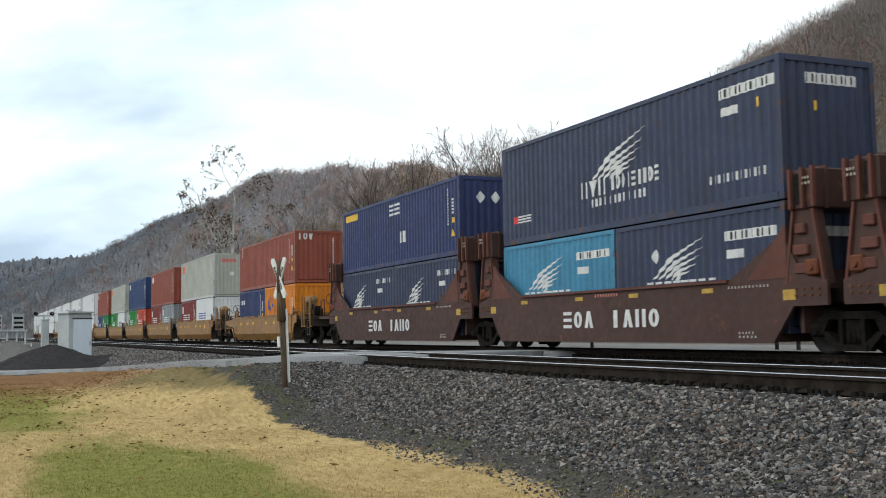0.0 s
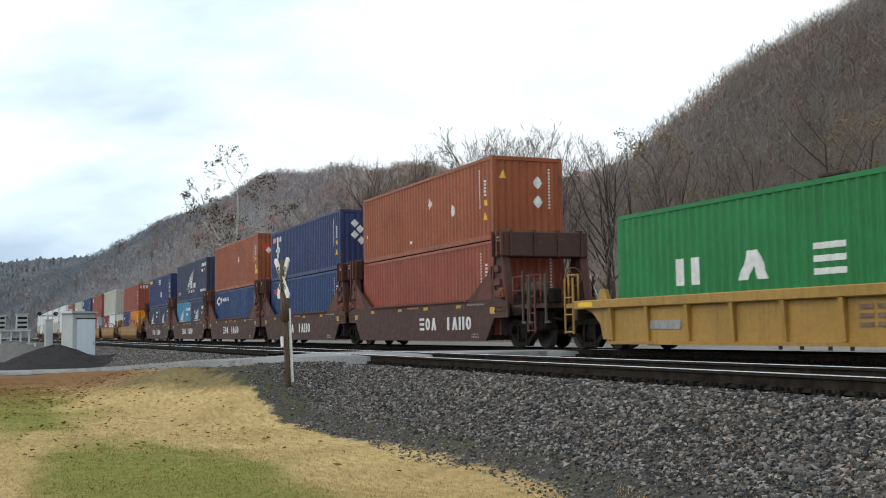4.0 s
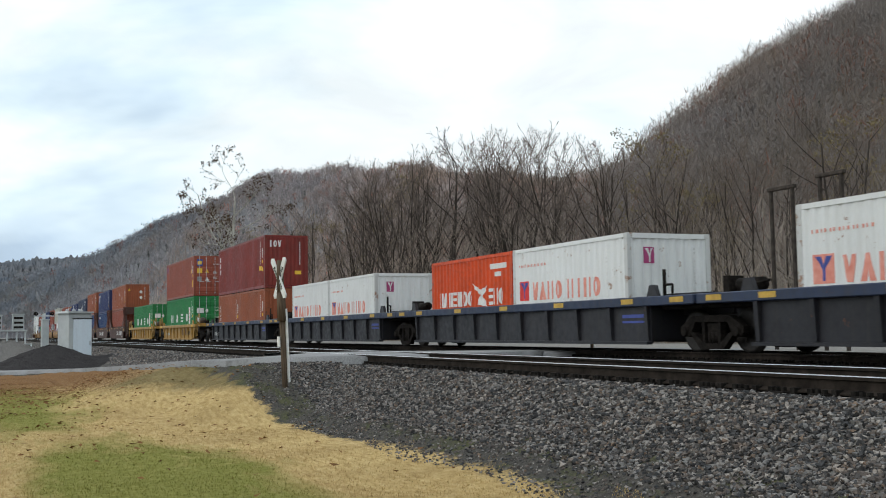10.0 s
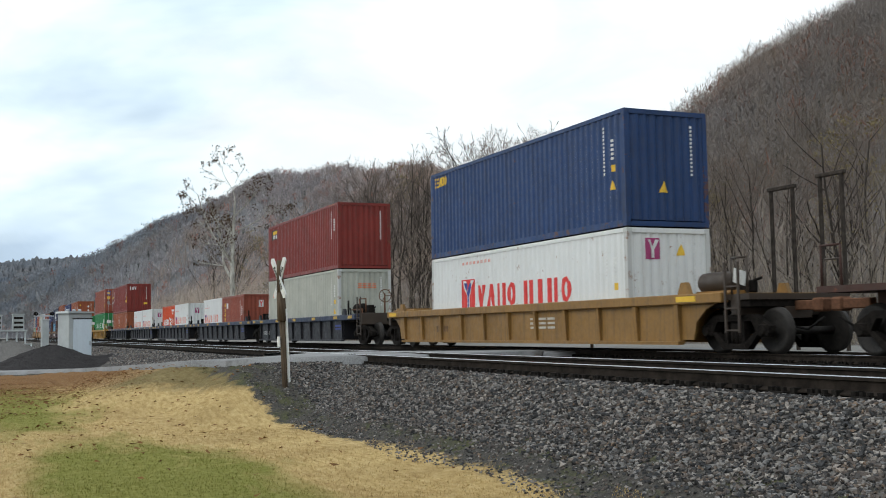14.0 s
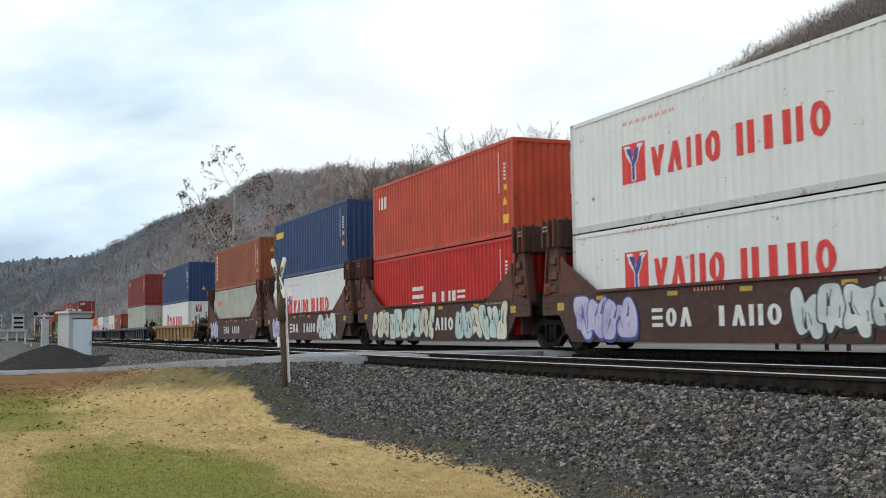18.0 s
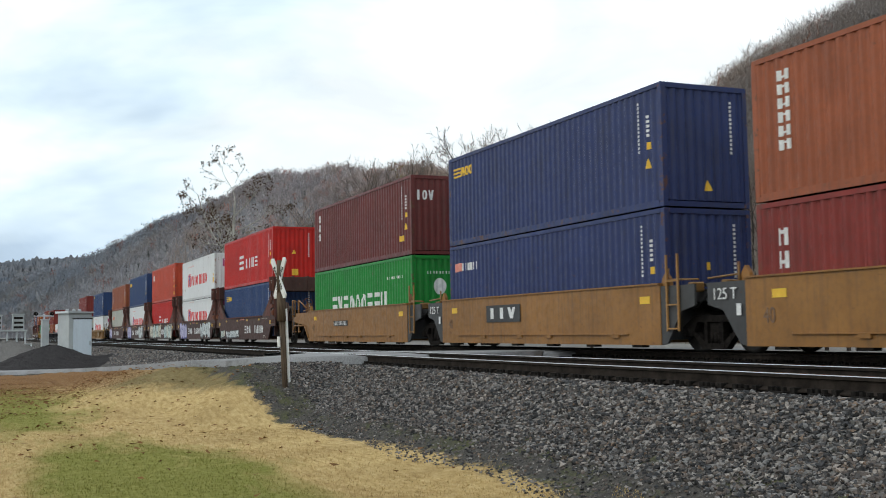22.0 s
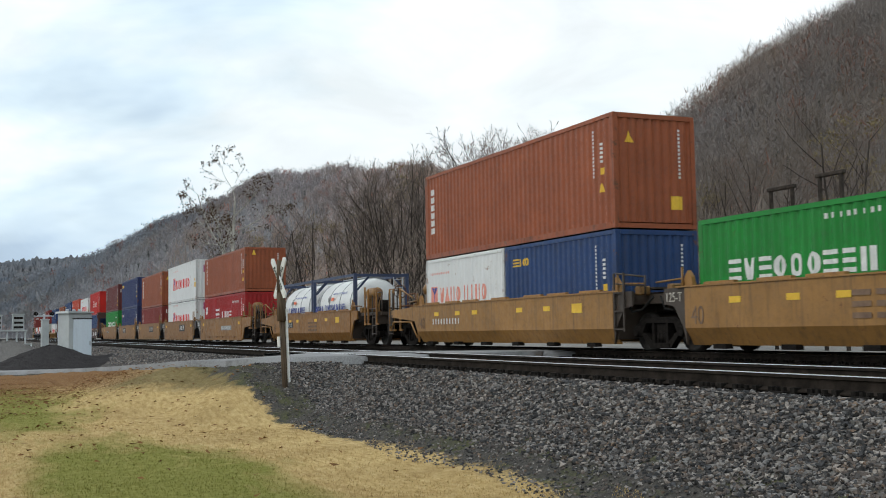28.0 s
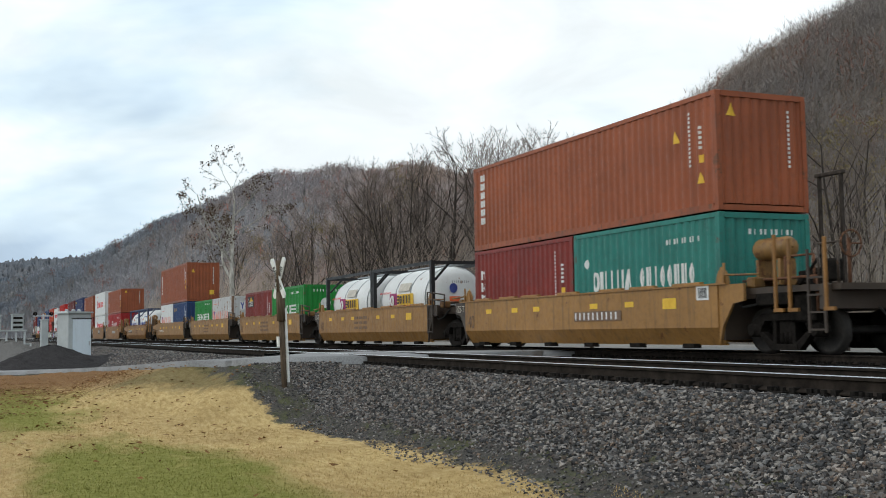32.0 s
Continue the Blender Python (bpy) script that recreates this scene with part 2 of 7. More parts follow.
def thing(name, label, category, group="", kind="", at=None, mesh=None):
    ob = new(name, mesh)
    if at is not None:
        ob.matrix_basis = at if isinstance(at, Matrix) else Matrix.Translation(at)
    return tagged(ob, label, category, group, kind)


def writing(parent, text, size, mat, at, turn, label="", squeeze=1.0):
    c = bpy.data.curves.new("numerals", "FONT")
    c.body, c.size, c.extrude, c.align_x = text, size, 0.004, "CENTER"
    c.space_character = 1.0
    tmp = bpy.data.objects.new("numerals", c)
    me = bpy.data.meshes.new_from_object(tmp)
    bpy.data.objects.remove(tmp)
    me.materials.clear()
    me.materials.append(mat)
    ob = part("numerals", me, parent, label, at, turn)
    ob.scale = (squeeze, 1, 1)
    return ob


RIDERS = []          # (thing, place in the train) for everything that rides along
SPINNERS = []        # (wheelset, its place in its truck, place in the train)
# ---- the lie of the land ----
ROAD = [(-23.6, 40.0, -0.34), (-23.8, 26.0, -0.32), (-26.3, 18.5, -0.2), (-27.3, 13.2, -0.16), (-23.3, 9.6, -0.05), (-22.8, 6.6, -0.03), (-23.6, 5.5, -0.12), (-27.0, 5.2, -0.26), (-31.0, 5.3, -0.38), (-36.0, 5.1, -0.55), (-41.0, 4.6, -0.72), (-46.0, 3.2, -0.9), (-48.2, 0.3, -0.97), (-49.0, -5.0, -1.0), (-50.0, -40.0, -1.0)]
ROAD_HALF = [2.6, 2.6, 1.6, 1.5, 2.3, 3.0, 1.6, 1.4, 1.3, 1.3, 1.4, 1.6, 1.7, 1.7, 1.7]
CROSS_Y = [-4000, -60, 4.3, 4.95, 5.45, 6.4, 9.1, 10.1, 13.5, 14.3, 16.9, 17.8, 19.0, 25.0, 40.0, 4000]
CROSS_Z = [-1.05, -1.05, -1.05, -0.98, -0.76, -0.2, -0.2, -0.28, -0.36, -0.32, -0.32, -0.34, -0.22, -0.22, -0.33, -0.33]
RIDGE_X = [-4500, -2500, -1990, -1605, -1296, -1157, -1020, -787, -580, -478, -392, -314, -229, 0, 1500]
RIDGE_Y = [120, 220, 250, 290, 345, 380, 390, 400, 380, 350, 325, 300, 285, 280, 280]
RIDGE_Z = [110, 114, 137, 176, 187, 175, 157, 118, 89, 88, 89, 97, 108, 110, 110]
TOE_Y = [-900, -420, -180, 20, 100, 128, 140, 145, 135, 125, 118, 112, 108, 105, 105]


def smooth(a):
    a = np.clip(a, 0, 1)
    return a * a * (3 - 2 * a)


def road_gap(X, Y):
    """Distance from the edge of the road, below zero on it."""
    gap = np.full(np.broadcast(X, Y).shape, 99.0)
    for i in range(len(ROAD) - 1):
        (ax, ay, az), (bx, by, bz) = ROAD[i], ROAD[i + 1]
        k = np.clip(((X - ax) * (bx - ax) + (Y - ay) * (by - ay)) / ((bx - ax) ** 2 + (by - ay) ** 2), 0, 1)
        gap = np.minimum(gap, np.hypot(X - ax - k * (bx - ax), Y - ay - k * (by - ay)) - ROAD_HALF[i] - k * (ROAD_HALF[i + 1] - ROAD_HALF[i]))
    return gap


def land(X, Y):
    """Height of the ground; X and Y may be arrays."""
    X, Y = np.asarray(X, float), np.asarray(Y, float)
    bend = np.where(X < BEND, (X - BEND) ** 2 / (2 * RADIUS), 0.0)
    z = np.interp(np.where(Y > 4, Y - bend * (Y > 4), Y), CROSS_Y, CROSS_Z)
    # the approach to the crossing is banked up
    best = np.full(np.broadcast(X, Y).shape, -9.0)
    for i in range(len(ROAD) - 1):
        (ax, ay, az), (bx, by, bz) = ROAD[i], ROAD[i + 1]
        k = np.clip(((X - ax) * (bx - ax) + (Y - ay) * (by - ay)) / ((bx - ax) ** 2 + (by - ay) ** 2), 0, 1)
        d = np.hypot(X - ax - k * (bx - ax), Y - ay - k * (by - ay))
        half = ROAD_HALF[i] + k * (ROAD_HALF[i + 1] - ROAD_HALF[i])
        steep = np.maximum(0, 5.7 - Y) * 1.1 if i < 5 else 0.0
        best = np.maximum(best, az + k * (bz - az) - 0.1 - np.maximum(0, d - half) * 0.32 - steep)
    z = np.where(Y < 6.4, np.maximum(z, best), z)
    # the wooded hill behind the tracks
    ry, rz, ty = np.interp(X, RIDGE_X, RIDGE_Y), np.interp(X, RIDGE_X, RIDGE_Z), np.interp(X, RIDGE_X, TOE_Y)
    up = (Y - ty) / (ry - ty)
    hill = rz * np.where(up < 1, 0.55 * np.clip(up, 0, 1) + 0.45 * smooth(up), np.maximum(0.6, 1 - 0.25 * (up - 1)))
    bumps = 6 * np.sin(X / 83 + 1.3) * np.sin(Y / 61) + 4 * np.sin(X / 31 + Y / 47)
    rough = np.clip(hill / 40, 0, 1)
    dips = 0.03 * np.sin(X * 1.7 + 0.4) * np.sin(Y * 1.3) + 0.02 * np.sin(X * 0.6 + Y * 0.9)
    return z + hill + bumps * rough + dips * (Y < 4.5) * (np.hypot(X, Y) < 200) * (best < z - 0.1)


def axis(parts):
    out = []
    for a, b, step in parts:
        out += list(np.arange(a, b, step))
    return np.array(out + [parts[-1][1]])


def sheet(xs, ys, height):
    X, Y = np.meshgrid(xs, ys)
    Z = height(X, Y)
    n, m = len(xs), len(ys)
    v = np.stack([X, Y, Z], -1).reshape(-1, 3)
    i = np.arange(n * m).reshape(m, n)
    f = np.stack([i[:-1, :-1], i[:-1, 1:], i[1:, 1:], i[1:, :-1]], -1).reshape(-1, 4)
    return v, f


def raw_mesh(name, v, f, mat, shade=False):
    me = bpy.data.meshes.new(name)
    v, f = np.asarray(v, np.float32), np.asarray(f, np.int32)
    me.vertices.add(len(v))
    me.vertices.foreach_set("co", v.ravel())
    me.loops.add(f.size)
    me.loops.foreach_set("vertex_index", f.ravel())
    me.polygons.add(len(f))
    me.polygons.foreach_set("loop_start", np.arange(0, f.size, f.shape[1], dtype=np.int32))
    me.polygons.foreach_set("use_smooth", np.full(len(f), shade))
    me.update(calc_edges=True)
    me.validate()
    me.materials.append(mat)
    return me


def world_place(t):
    g = t.nodes.new("ShaderNodeNewGeometry")
    s = t.nodes.new("ShaderNodeSeparateXYZ")
    t.links.new(g.outputs["Position"], s.inputs[0])
    return g.outputs["Position"], s.outputs[0], s.outputs[1], s.outputs[2], g


def oval(t, x, y, cx, cy, rx, ry):
    """One in the middle of an oval patch, falling through nought at its edge."""
    u = maths(t, "MULTIPLY", maths(t, "ADD", x, -cx), 1 / rx)
    v = maths(t, "MULTIPLY", maths(t, "ADD", y, -cy), 1 / ry)
    return maths(t, "SUBTRACT", 1.0, maths(t, "ADD", maths(t, "MULTIPLY", u, u), maths(t, "MULTIPLY", v, v)))


def lawn_colour(t, where, x, y, z):
    """Dormant straw lawn with greener patches and a litter of dead leaves."""
    patch = noise_of(t, where, 0.9, 5.0, 0.6, (0.6, 1.6, 1.0), 0.6)
    # two patches have stayed green, and the mown lawn behind
    spots = maths(t, "MAXIMUM", oval(t, x, y, -26.0, 0.3, 9.5, 1.9), oval(t, x, y, -11.4, 1.75, 5.6, 1.35))
    spots = maths(t, "MAXIMUM", spots, maths(t, "MULTIPLY", oval(t, x, y, -3.0, 1.5, 6.5, 2.4), 0.6))
    spots = maths(t, "MAXIMUM", spots, maths(t, "MAXIMUM", maths(t, "MULTIPLY_ADD", y, -0.3, -0.9), -1.0))
    green = ramp(t, maths(t, "ADD", maths(t, "MULTIPLY_ADD", spots, 0.5, 0.38), maths(t, "MULTIPLY_ADD", patch, 1.1, -0.55)), [(0.26, 0.0), (0.68, 0.88)])
    straw = ramp(t, noise_of(t, where, 9.0, 6.0, 0.7, (0.5, 1.3, 1.0)), [(0.28, (0.32, 0.215, 0.09)), (0.5, (0.5, 0.362, 0.162)), (0.75, (0.63, 0.485, 0.255))])
    straw = mix(t, 1.0, straw, ramp(t, noise_of(t, where, 0.8, 4.0, 0.6), [(0.35, (0.86, 0.84, 0.82)), (0.65, (1.06, 1.06, 1.06))]), "MULTIPLY")
    grass = ramp(t, noise_of(t, where, 10.0, 6.0, 0.7), [(0.28, (0.115, 0.132, 0.022)), (0.52, (0.19, 0.205, 0.045)), (0.78, (0.3, 0.285, 0.095))])
    base = mix(t, green, straw, grass)
    litter = ramp(t, maths(t, "ADD", noise_of(t, where, 3.0, 6.0, 0.7), maths(t, "MULTIPLY_ADD", x, -0.02, -0.52)), [(0.5, 0.0), (0.62, 0.8)])
    # leaves lie thick on the bank below the road, and give way to dull weeds near the crossing
    rise = maths(t, "ADD", maths(t, "MULTIPLY_ADD", x, -0.033, -0.03), maths(t, "MULTIPLY_ADD", noise_of(t, where, 1.1, 6.0, 0.75), 0.6, z))
    bank = ramp(t, rise, [(0.3, 0.0), (0.46, 0.72)])
    weeds = ramp(t, maths(t, "MULTIPLY_ADD", x, 0.02, maths(t, "MULTIPLY_ADD", noise_of(t, where, 1.0, 4.0), 0.1, 0.97)), [(0.5, 0.0), (0.55, 0.9)])
    base = mix(t, bank, base, mix(t, weeds, ramp(t, noise_of(t, where, 11.0, 6.0, 0.75), [(0.3, (0.1, 0.062, 0.035)), (0.5, (0.27, 0.165, 0.085)), (0.7, (0.46, 0.325, 0.175))]), ramp(t, noise_of(t, where, 9.0, 6.0, 0.75), [(0.35, (0.03, 0.035, 0.02)), (0.65, (0.14, 0.13, 0.06))])))
    rough_spot = ramp(t, maths(t, "ADD", oval(t, x, y, -24.5, 4.75, 4.5, 0.75), noise_of(t, where, 1.5, 6.0, 0.75)), [(0.55, 0.0), (0.8, 0.85)])
    base = mix(t, rough_spot, base, ramp(t, noise_of(t, where, 9.0, 6.0, 0.75), [(0.35, (0.05, 0.052, 0.025)), (0.65, (0.2, 0.165, 0.085))]))
    return mix(t, litter, base, ramp(t, noise_of(t, where, 30.0, 4.0), [(0.35, (0.1, 0.05, 0.024)), (0.65, (0.26, 0.13, 0.055))]))


def make_ground_material():
    m, t, b = material("lawn_and_soil", 0.95)
    where, x, y, z, _ = world_place(t)
    lawn = lawn_colour(t, where, x, y, z)
    edge = maths(t, "ADD", y, maths(t, "MULTIPLY", maths(t, "SUBTRACT", noise_of(t, where, 1.1, 8.0, 0.78), 0.5), 1.65))
    edge = maths(t, "ADD", edge, maths(t, "MULTIPLY", maths(t, "MINIMUM", maths(t, "MAXIMUM", maths(t, "MULTIPLY_ADD", x, -1.0, -12.0), 0.0), 9.0), 0.05))
    # beyond the road the gravel spreads towards the lawn
    plain_edge = edge
    edge = maths(t, "ADD", edge, maths(t, "MULTIPLY", maths(t, "MAXIMUM", maths(t, "MULTIPLY_ADD", x, -1.0, -40.0), 0.0), 0.6))
    soil = ramp(t, noise_of(t, where, 16.0, 8.0, 0.8), [(0.3, (0.03, 0.028, 0.026)), (0.5, (0.075, 0.07, 0.064)), (0.72, (0.15, 0.138, 0.122))])
    moss = ramp(t, noise_of(t, where, 1.6, 6.0, 0.75, (0.7, 1.5, 1.0)), [(0.5, 0.0), (0.62, 0.75)])
    soil = mix(t, moss, soil, ramp(t, noise_of(t, where, 20.0, 6.0, 0.75), [(0.3, (0.035, 0.04, 0.018)), (0.7, (0.13, 0.135, 0.06))]))
    in_soil = ramp(t, maths(t, "MULTIPLY_ADD", edge, 0.1, 0.0), [(0.472, 0.0), (0.485, 1.0)])
    base = mix(t, in_soil, lawn, soil)
    cell = node(t, "ShaderNodeTexVoronoi", Scale=17.0)
    t.links.new(where, cell.inputs["Vector"])
    grey = t.nodes.new("ShaderNodeSeparateColor")
    t.links.new(cell.outputs["Color"], grey.inputs[0])
    gravel = ramp(t, grey.outputs[0], [(0.0, (0.05, 0.05, 0.05)), (0.5, (0.13, 0.125, 0.12)), (0.9, (0.24, 0.23, 0.215)), (1.0, (0.26, 0.18, 0.13))])
    gravel = mix(t, ramp(t, cell.outputs["Distance"], [(0.35, 0.0), (0.7, 0.85)]), gravel, (0.03, 0.028, 0.026))
    in_gravel = ramp(t, maths(t, "MULTIPLY_ADD", edge, 0.1, 0.0), [(0.55, 0.0), (0.565, 1.0)])
    base = mix(t, in_gravel, base, gravel)
    # track bed near black: dirty ballast and the train's shade in one colour
    dark_bed = ramp(t, maths(t, "MULTIPLY_ADD", y, 0.05, 0.0), [(0.335, 0.0), (0.35, 1.0), (0.86, 1.0), (0.88, 0.0)])
    base = mix(t, dark_bed, base, ramp(t, noise_of(t, where, 9.0, 6.0, 0.7), [(0.3, (0.008, 0.0075, 0.007)), (0.7, (0.024, 0.022, 0.02))]))
    far_side = ramp(t, maths(t, "MULTIPLY_ADD", plain_edge, 0.01, 0.0), [(0.18, 0.0), (0.185, 1.0)])
    pale = ramp(t, noise_of(t, where, 4.0, 5.0), [(0.3, (0.22, 0.212, 0.198)), (0.7, (0.33, 0.318, 0.3))])
    base = mix(t, far_side, base, pale)
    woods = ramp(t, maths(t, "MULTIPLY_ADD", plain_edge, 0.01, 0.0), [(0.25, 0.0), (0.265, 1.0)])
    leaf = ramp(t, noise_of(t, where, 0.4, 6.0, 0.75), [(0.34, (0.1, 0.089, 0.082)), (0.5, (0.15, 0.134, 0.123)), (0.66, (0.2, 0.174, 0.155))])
    # haze put into the hill ground's colour: warmer and paler, then bluer far off
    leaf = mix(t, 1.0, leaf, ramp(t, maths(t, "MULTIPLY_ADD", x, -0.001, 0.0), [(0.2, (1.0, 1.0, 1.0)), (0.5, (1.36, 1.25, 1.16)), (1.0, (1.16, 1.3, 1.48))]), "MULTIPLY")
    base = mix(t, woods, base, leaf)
    t.links.new(base, b.inputs["Base Color"])
    bump(t, b, noise_of(t, where, 22.0, 6.0, 0.75), 0.7, 0.05)
    return m


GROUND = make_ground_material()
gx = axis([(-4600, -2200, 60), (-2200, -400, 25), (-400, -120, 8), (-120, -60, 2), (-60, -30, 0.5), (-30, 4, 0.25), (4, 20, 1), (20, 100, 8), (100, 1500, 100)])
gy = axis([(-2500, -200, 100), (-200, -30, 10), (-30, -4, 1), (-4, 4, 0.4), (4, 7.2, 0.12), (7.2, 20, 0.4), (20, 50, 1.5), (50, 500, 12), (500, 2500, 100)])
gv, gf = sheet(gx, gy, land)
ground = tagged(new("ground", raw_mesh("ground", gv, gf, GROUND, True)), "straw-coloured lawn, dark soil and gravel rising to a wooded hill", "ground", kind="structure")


# ---- the road over the tracks ----
def make_asphalt():
    m, t, b = material("worn_asphalt", 0.8)
    where, x, y, z, _ = world_place(t)
    base = ramp(t, noise_of(t, where, 30.0, 6.0, 0.7), [(0.3, (0.15, 0.15, 0.15)), (0.7, (0.3, 0.3, 0.3))])
    worn = ramp(t, noise_of(t, where, 0.8, 5.0, 0.6, (1, 0.5, 1)), [(0.4, 0.0), (0.65, 0.6)])
    t.links.new(mix(t, worn, base, (0.34, 0.34, 0.345)), b.inputs["Base Color"])
    bump(t, b, noise_of(t, where, 60.0, 4.0), 0.5, 0.01)
    return m


ASPHALT = make_asphalt()


def road_slab():
    pts = [Vector(p) for p in ROAD]
    v, f = [], []
    fine = []
    for i in range(len(pts) - 1):
        n = 10
        for k in range(n):
            fine.append((pts[i].lerp(pts[i + 1], k / n), ROAD_HALF[i] + (ROAD_HALF[i + 1] - ROAD_HALF[i]) * k / n))
    fine.append((pts[-1], ROAD_HALF[-1]))
    r = random.Random(5)
    for i, (p, h) in enumerate(fine):
        a, b = fine[max(0, i - 1)][0], fine[min(len(fine) - 1, i + 1)][0]
        side = Vector((-(b - a).y, (b - a).x, 0)).normalized()
        for k in (-1, -0.5, 0, 0.5, 1):
            q = p + side * (h * k + (r.uniform(-0.12, 0.12) if abs(k) == 1 else 0))
            v.append((q.x, q.y, p.z + 0.03 * (1 - k * k)))
        for k in (-1, 1):
            q = p + side * (h * k * 1.02)
            v.append((q.x, q.y, p.z - 0.25))
    for i in range(len(fine) - 1):
        a, b = i * 7, i * 7 + 7
        for k in range(4):
            f.append((a + k, a + k + 1, b + k + 1, b + k))
        f += [(a + 5, a, b, b + 5), (a + 4, a + 6, b + 6, b + 4)]
    return raw_mesh("road", v, f, ASPHALT, True)


tagged(new("road", road_slab()), "narrow worn grey asphalt road crossing the tracks", "road", kind="structure")

# ---- the two tracks ----
RAIL_TOP = plain("polished_rail_head", (0.5, 0.5, 0.52), (0.7, 0.7, 0.72), 3.0, 0.22, 1.0)
RAIL_SIDE = plain("brown_rail_side", (0.015, 0.012, 0.01), (0.042, 0.034, 0.028), 6.0, 0.85)
TIE = plain("creosoted_tie", (0.008, 0.007, 0.0065), (0.028, 0.025, 0.022), 8.0, 0.9, 0, 0.3, 0.01, (1, 6, 1))
RAIL_SECTION = [(-0.075, -0.168), (0.075, -0.168), (0.075, -0.155), (0.012, -0.125), (0.01, -0.045), (0.036, -0.036), (0.036, -0.006), (0.03, 0.0), (-0.03, 0.0), (-0.036, -0.006), (-0.036, -0.036), (-0.01, -0.045), (-0.012, -0.125), (-0.075, -0.155)]


def rail_mesh(offset, centre):
    """A rail along the track, straight and then into the far bend."""
    drop = DROP if centre == TRAIN_Y else 0.0
    line = [(60.0, centre + offset, 0.0), (BEND, centre + offset, 0.0)]
    for i in range(1, 30):
        a = i * 0.012
        line.append((BEND - (RADIUS - offset) * math.sin(a), centre + RADIUS - (RADIUS - offset) * math.cos(a), a))
    v, f = [], []
    n = len(RAIL_SECTION)
    for x, y, a in line:
        v += [(x + math.sin(a) * p, y + math.cos(a) * p, z - drop) for p, z in RAIL_SECTION]
    for i in range(len(line) - 1):
        f += [(i * n + k, i * n + (k + 1) % n, i * n + n + (k + 1) % n, i * n + n + k) for k in range(n)]
    me = raw_mesh("rail", v, f, RAIL_SIDE)
    me.materials.append(RAIL_TOP)
    mats = np.zeros(len(f), np.int32)
    for i in range(len(f)):
        if i % n in (6, 7, 8):
            mats[i] = 1
    me.polygons.foreach_set("material_index", mats)
    return me


def tie_shape(s):
    s.box(-0.115, 0.115, -1.3, 1.3, -0.33, -0.175, 0.012)
    for y in (-0.752, 0.752):
        for x in (-0.15, 0.15):
            s.box(x - 0.03, x + 0.03, y - 0.11, y + 0.11, -0.2, -0.125)
        s.box(-0.09, 0.09, y - 0.17, y + 0.17, -0.178, -0.163)
        for dy in (-0.11, 0.11):
            s.box(-0.06, -0.025, y + dy - 0.02, y + dy + 0.02, -0.165, -0.125)
            s.box(0.025, 0.06, y + dy - 0.02, y + dy + 0.02, -0.165, -0.125)


for centre, words, near in ((NEAR_Y, "empty near railway track with polished rails on dark ties", 150), (TRAIN_Y, "railway track under the train, on dark ties", 90)):
    track = tagged(new("railway_track"), words, "railway track", kind="structure")
    for off in (-0.752, 0.752):
        part("rail", rail_mesh(off, centre), track, "rail with a polished head")
    me = kept(("tie",), tie_shape, TIE)
    for i in range(near):
        part("tie", me, track, "", (2.0 - 0.53 * i, centre, -DROP if centre == TRAIN_Y else 0))
    rest = Shape()
    for i in range(near, 560):
        rest.box(2.0 - 0.53 * i - 0.115, 2.0 - 0.53 * i + 0.115, centre - 1.3, centre + 1.3, -0.33, -0.175)
    tagged(part("far_ties", rest.mesh("far_ties", TIE), track, "", (0, 0, -DROP if centre == TRAIN_Y else 0)), kind="stuff")


# ---- loose ballast stones ----
def make_stone(name="ballast_stone", pale=1.0):
    m, t, b = material(name, 0.9)
    g = t.nodes.new("ShaderNodeNewGeometry")
    tone = ramp(t, g.outputs["Random Per Island"], [(0.0, (0.04, 0.04, 0.041)), (0.3, (0.08, 0.085, 0.092)), (0.5, (0.145, 0.124, 0.112)), (0.7, (0.185, 0.19, 0.195)), (0.92, (0.36, 0.34, 0.32)), (0.955, (0.15, 0.12, 0.1)), (1.0, (0.21, 0.16, 0.125))])
    grain = ramp(t, noise_of(t, g.outputs["Position"], 45.0, 4.0), [(0.3, 0.7 * pale), (0.7, 1.15 * pale)])
    rusty = ramp(t, noise_of(t, g.outputs["Position"], 1.1, 4.0, 0.6), [(0.6, 0.0), (0.72, 0.5)])
    tone = mix(t, 1.0, tone, (0.96, 0.92, 0.89), "MULTIPLY")
    tone = mix(t, rusty, tone, mix(t, 1.0, tone, (1.2, 0.94, 0.76), "MULTIPLY"))
    t.links.new(mix(t, 1.0, tone, grain, "MULTIPLY"), b.inputs["Base Color"])
    return m


STONE = make_stone()
PALE_STONE = make_stone("pale_roadside_gravel", 1.2)


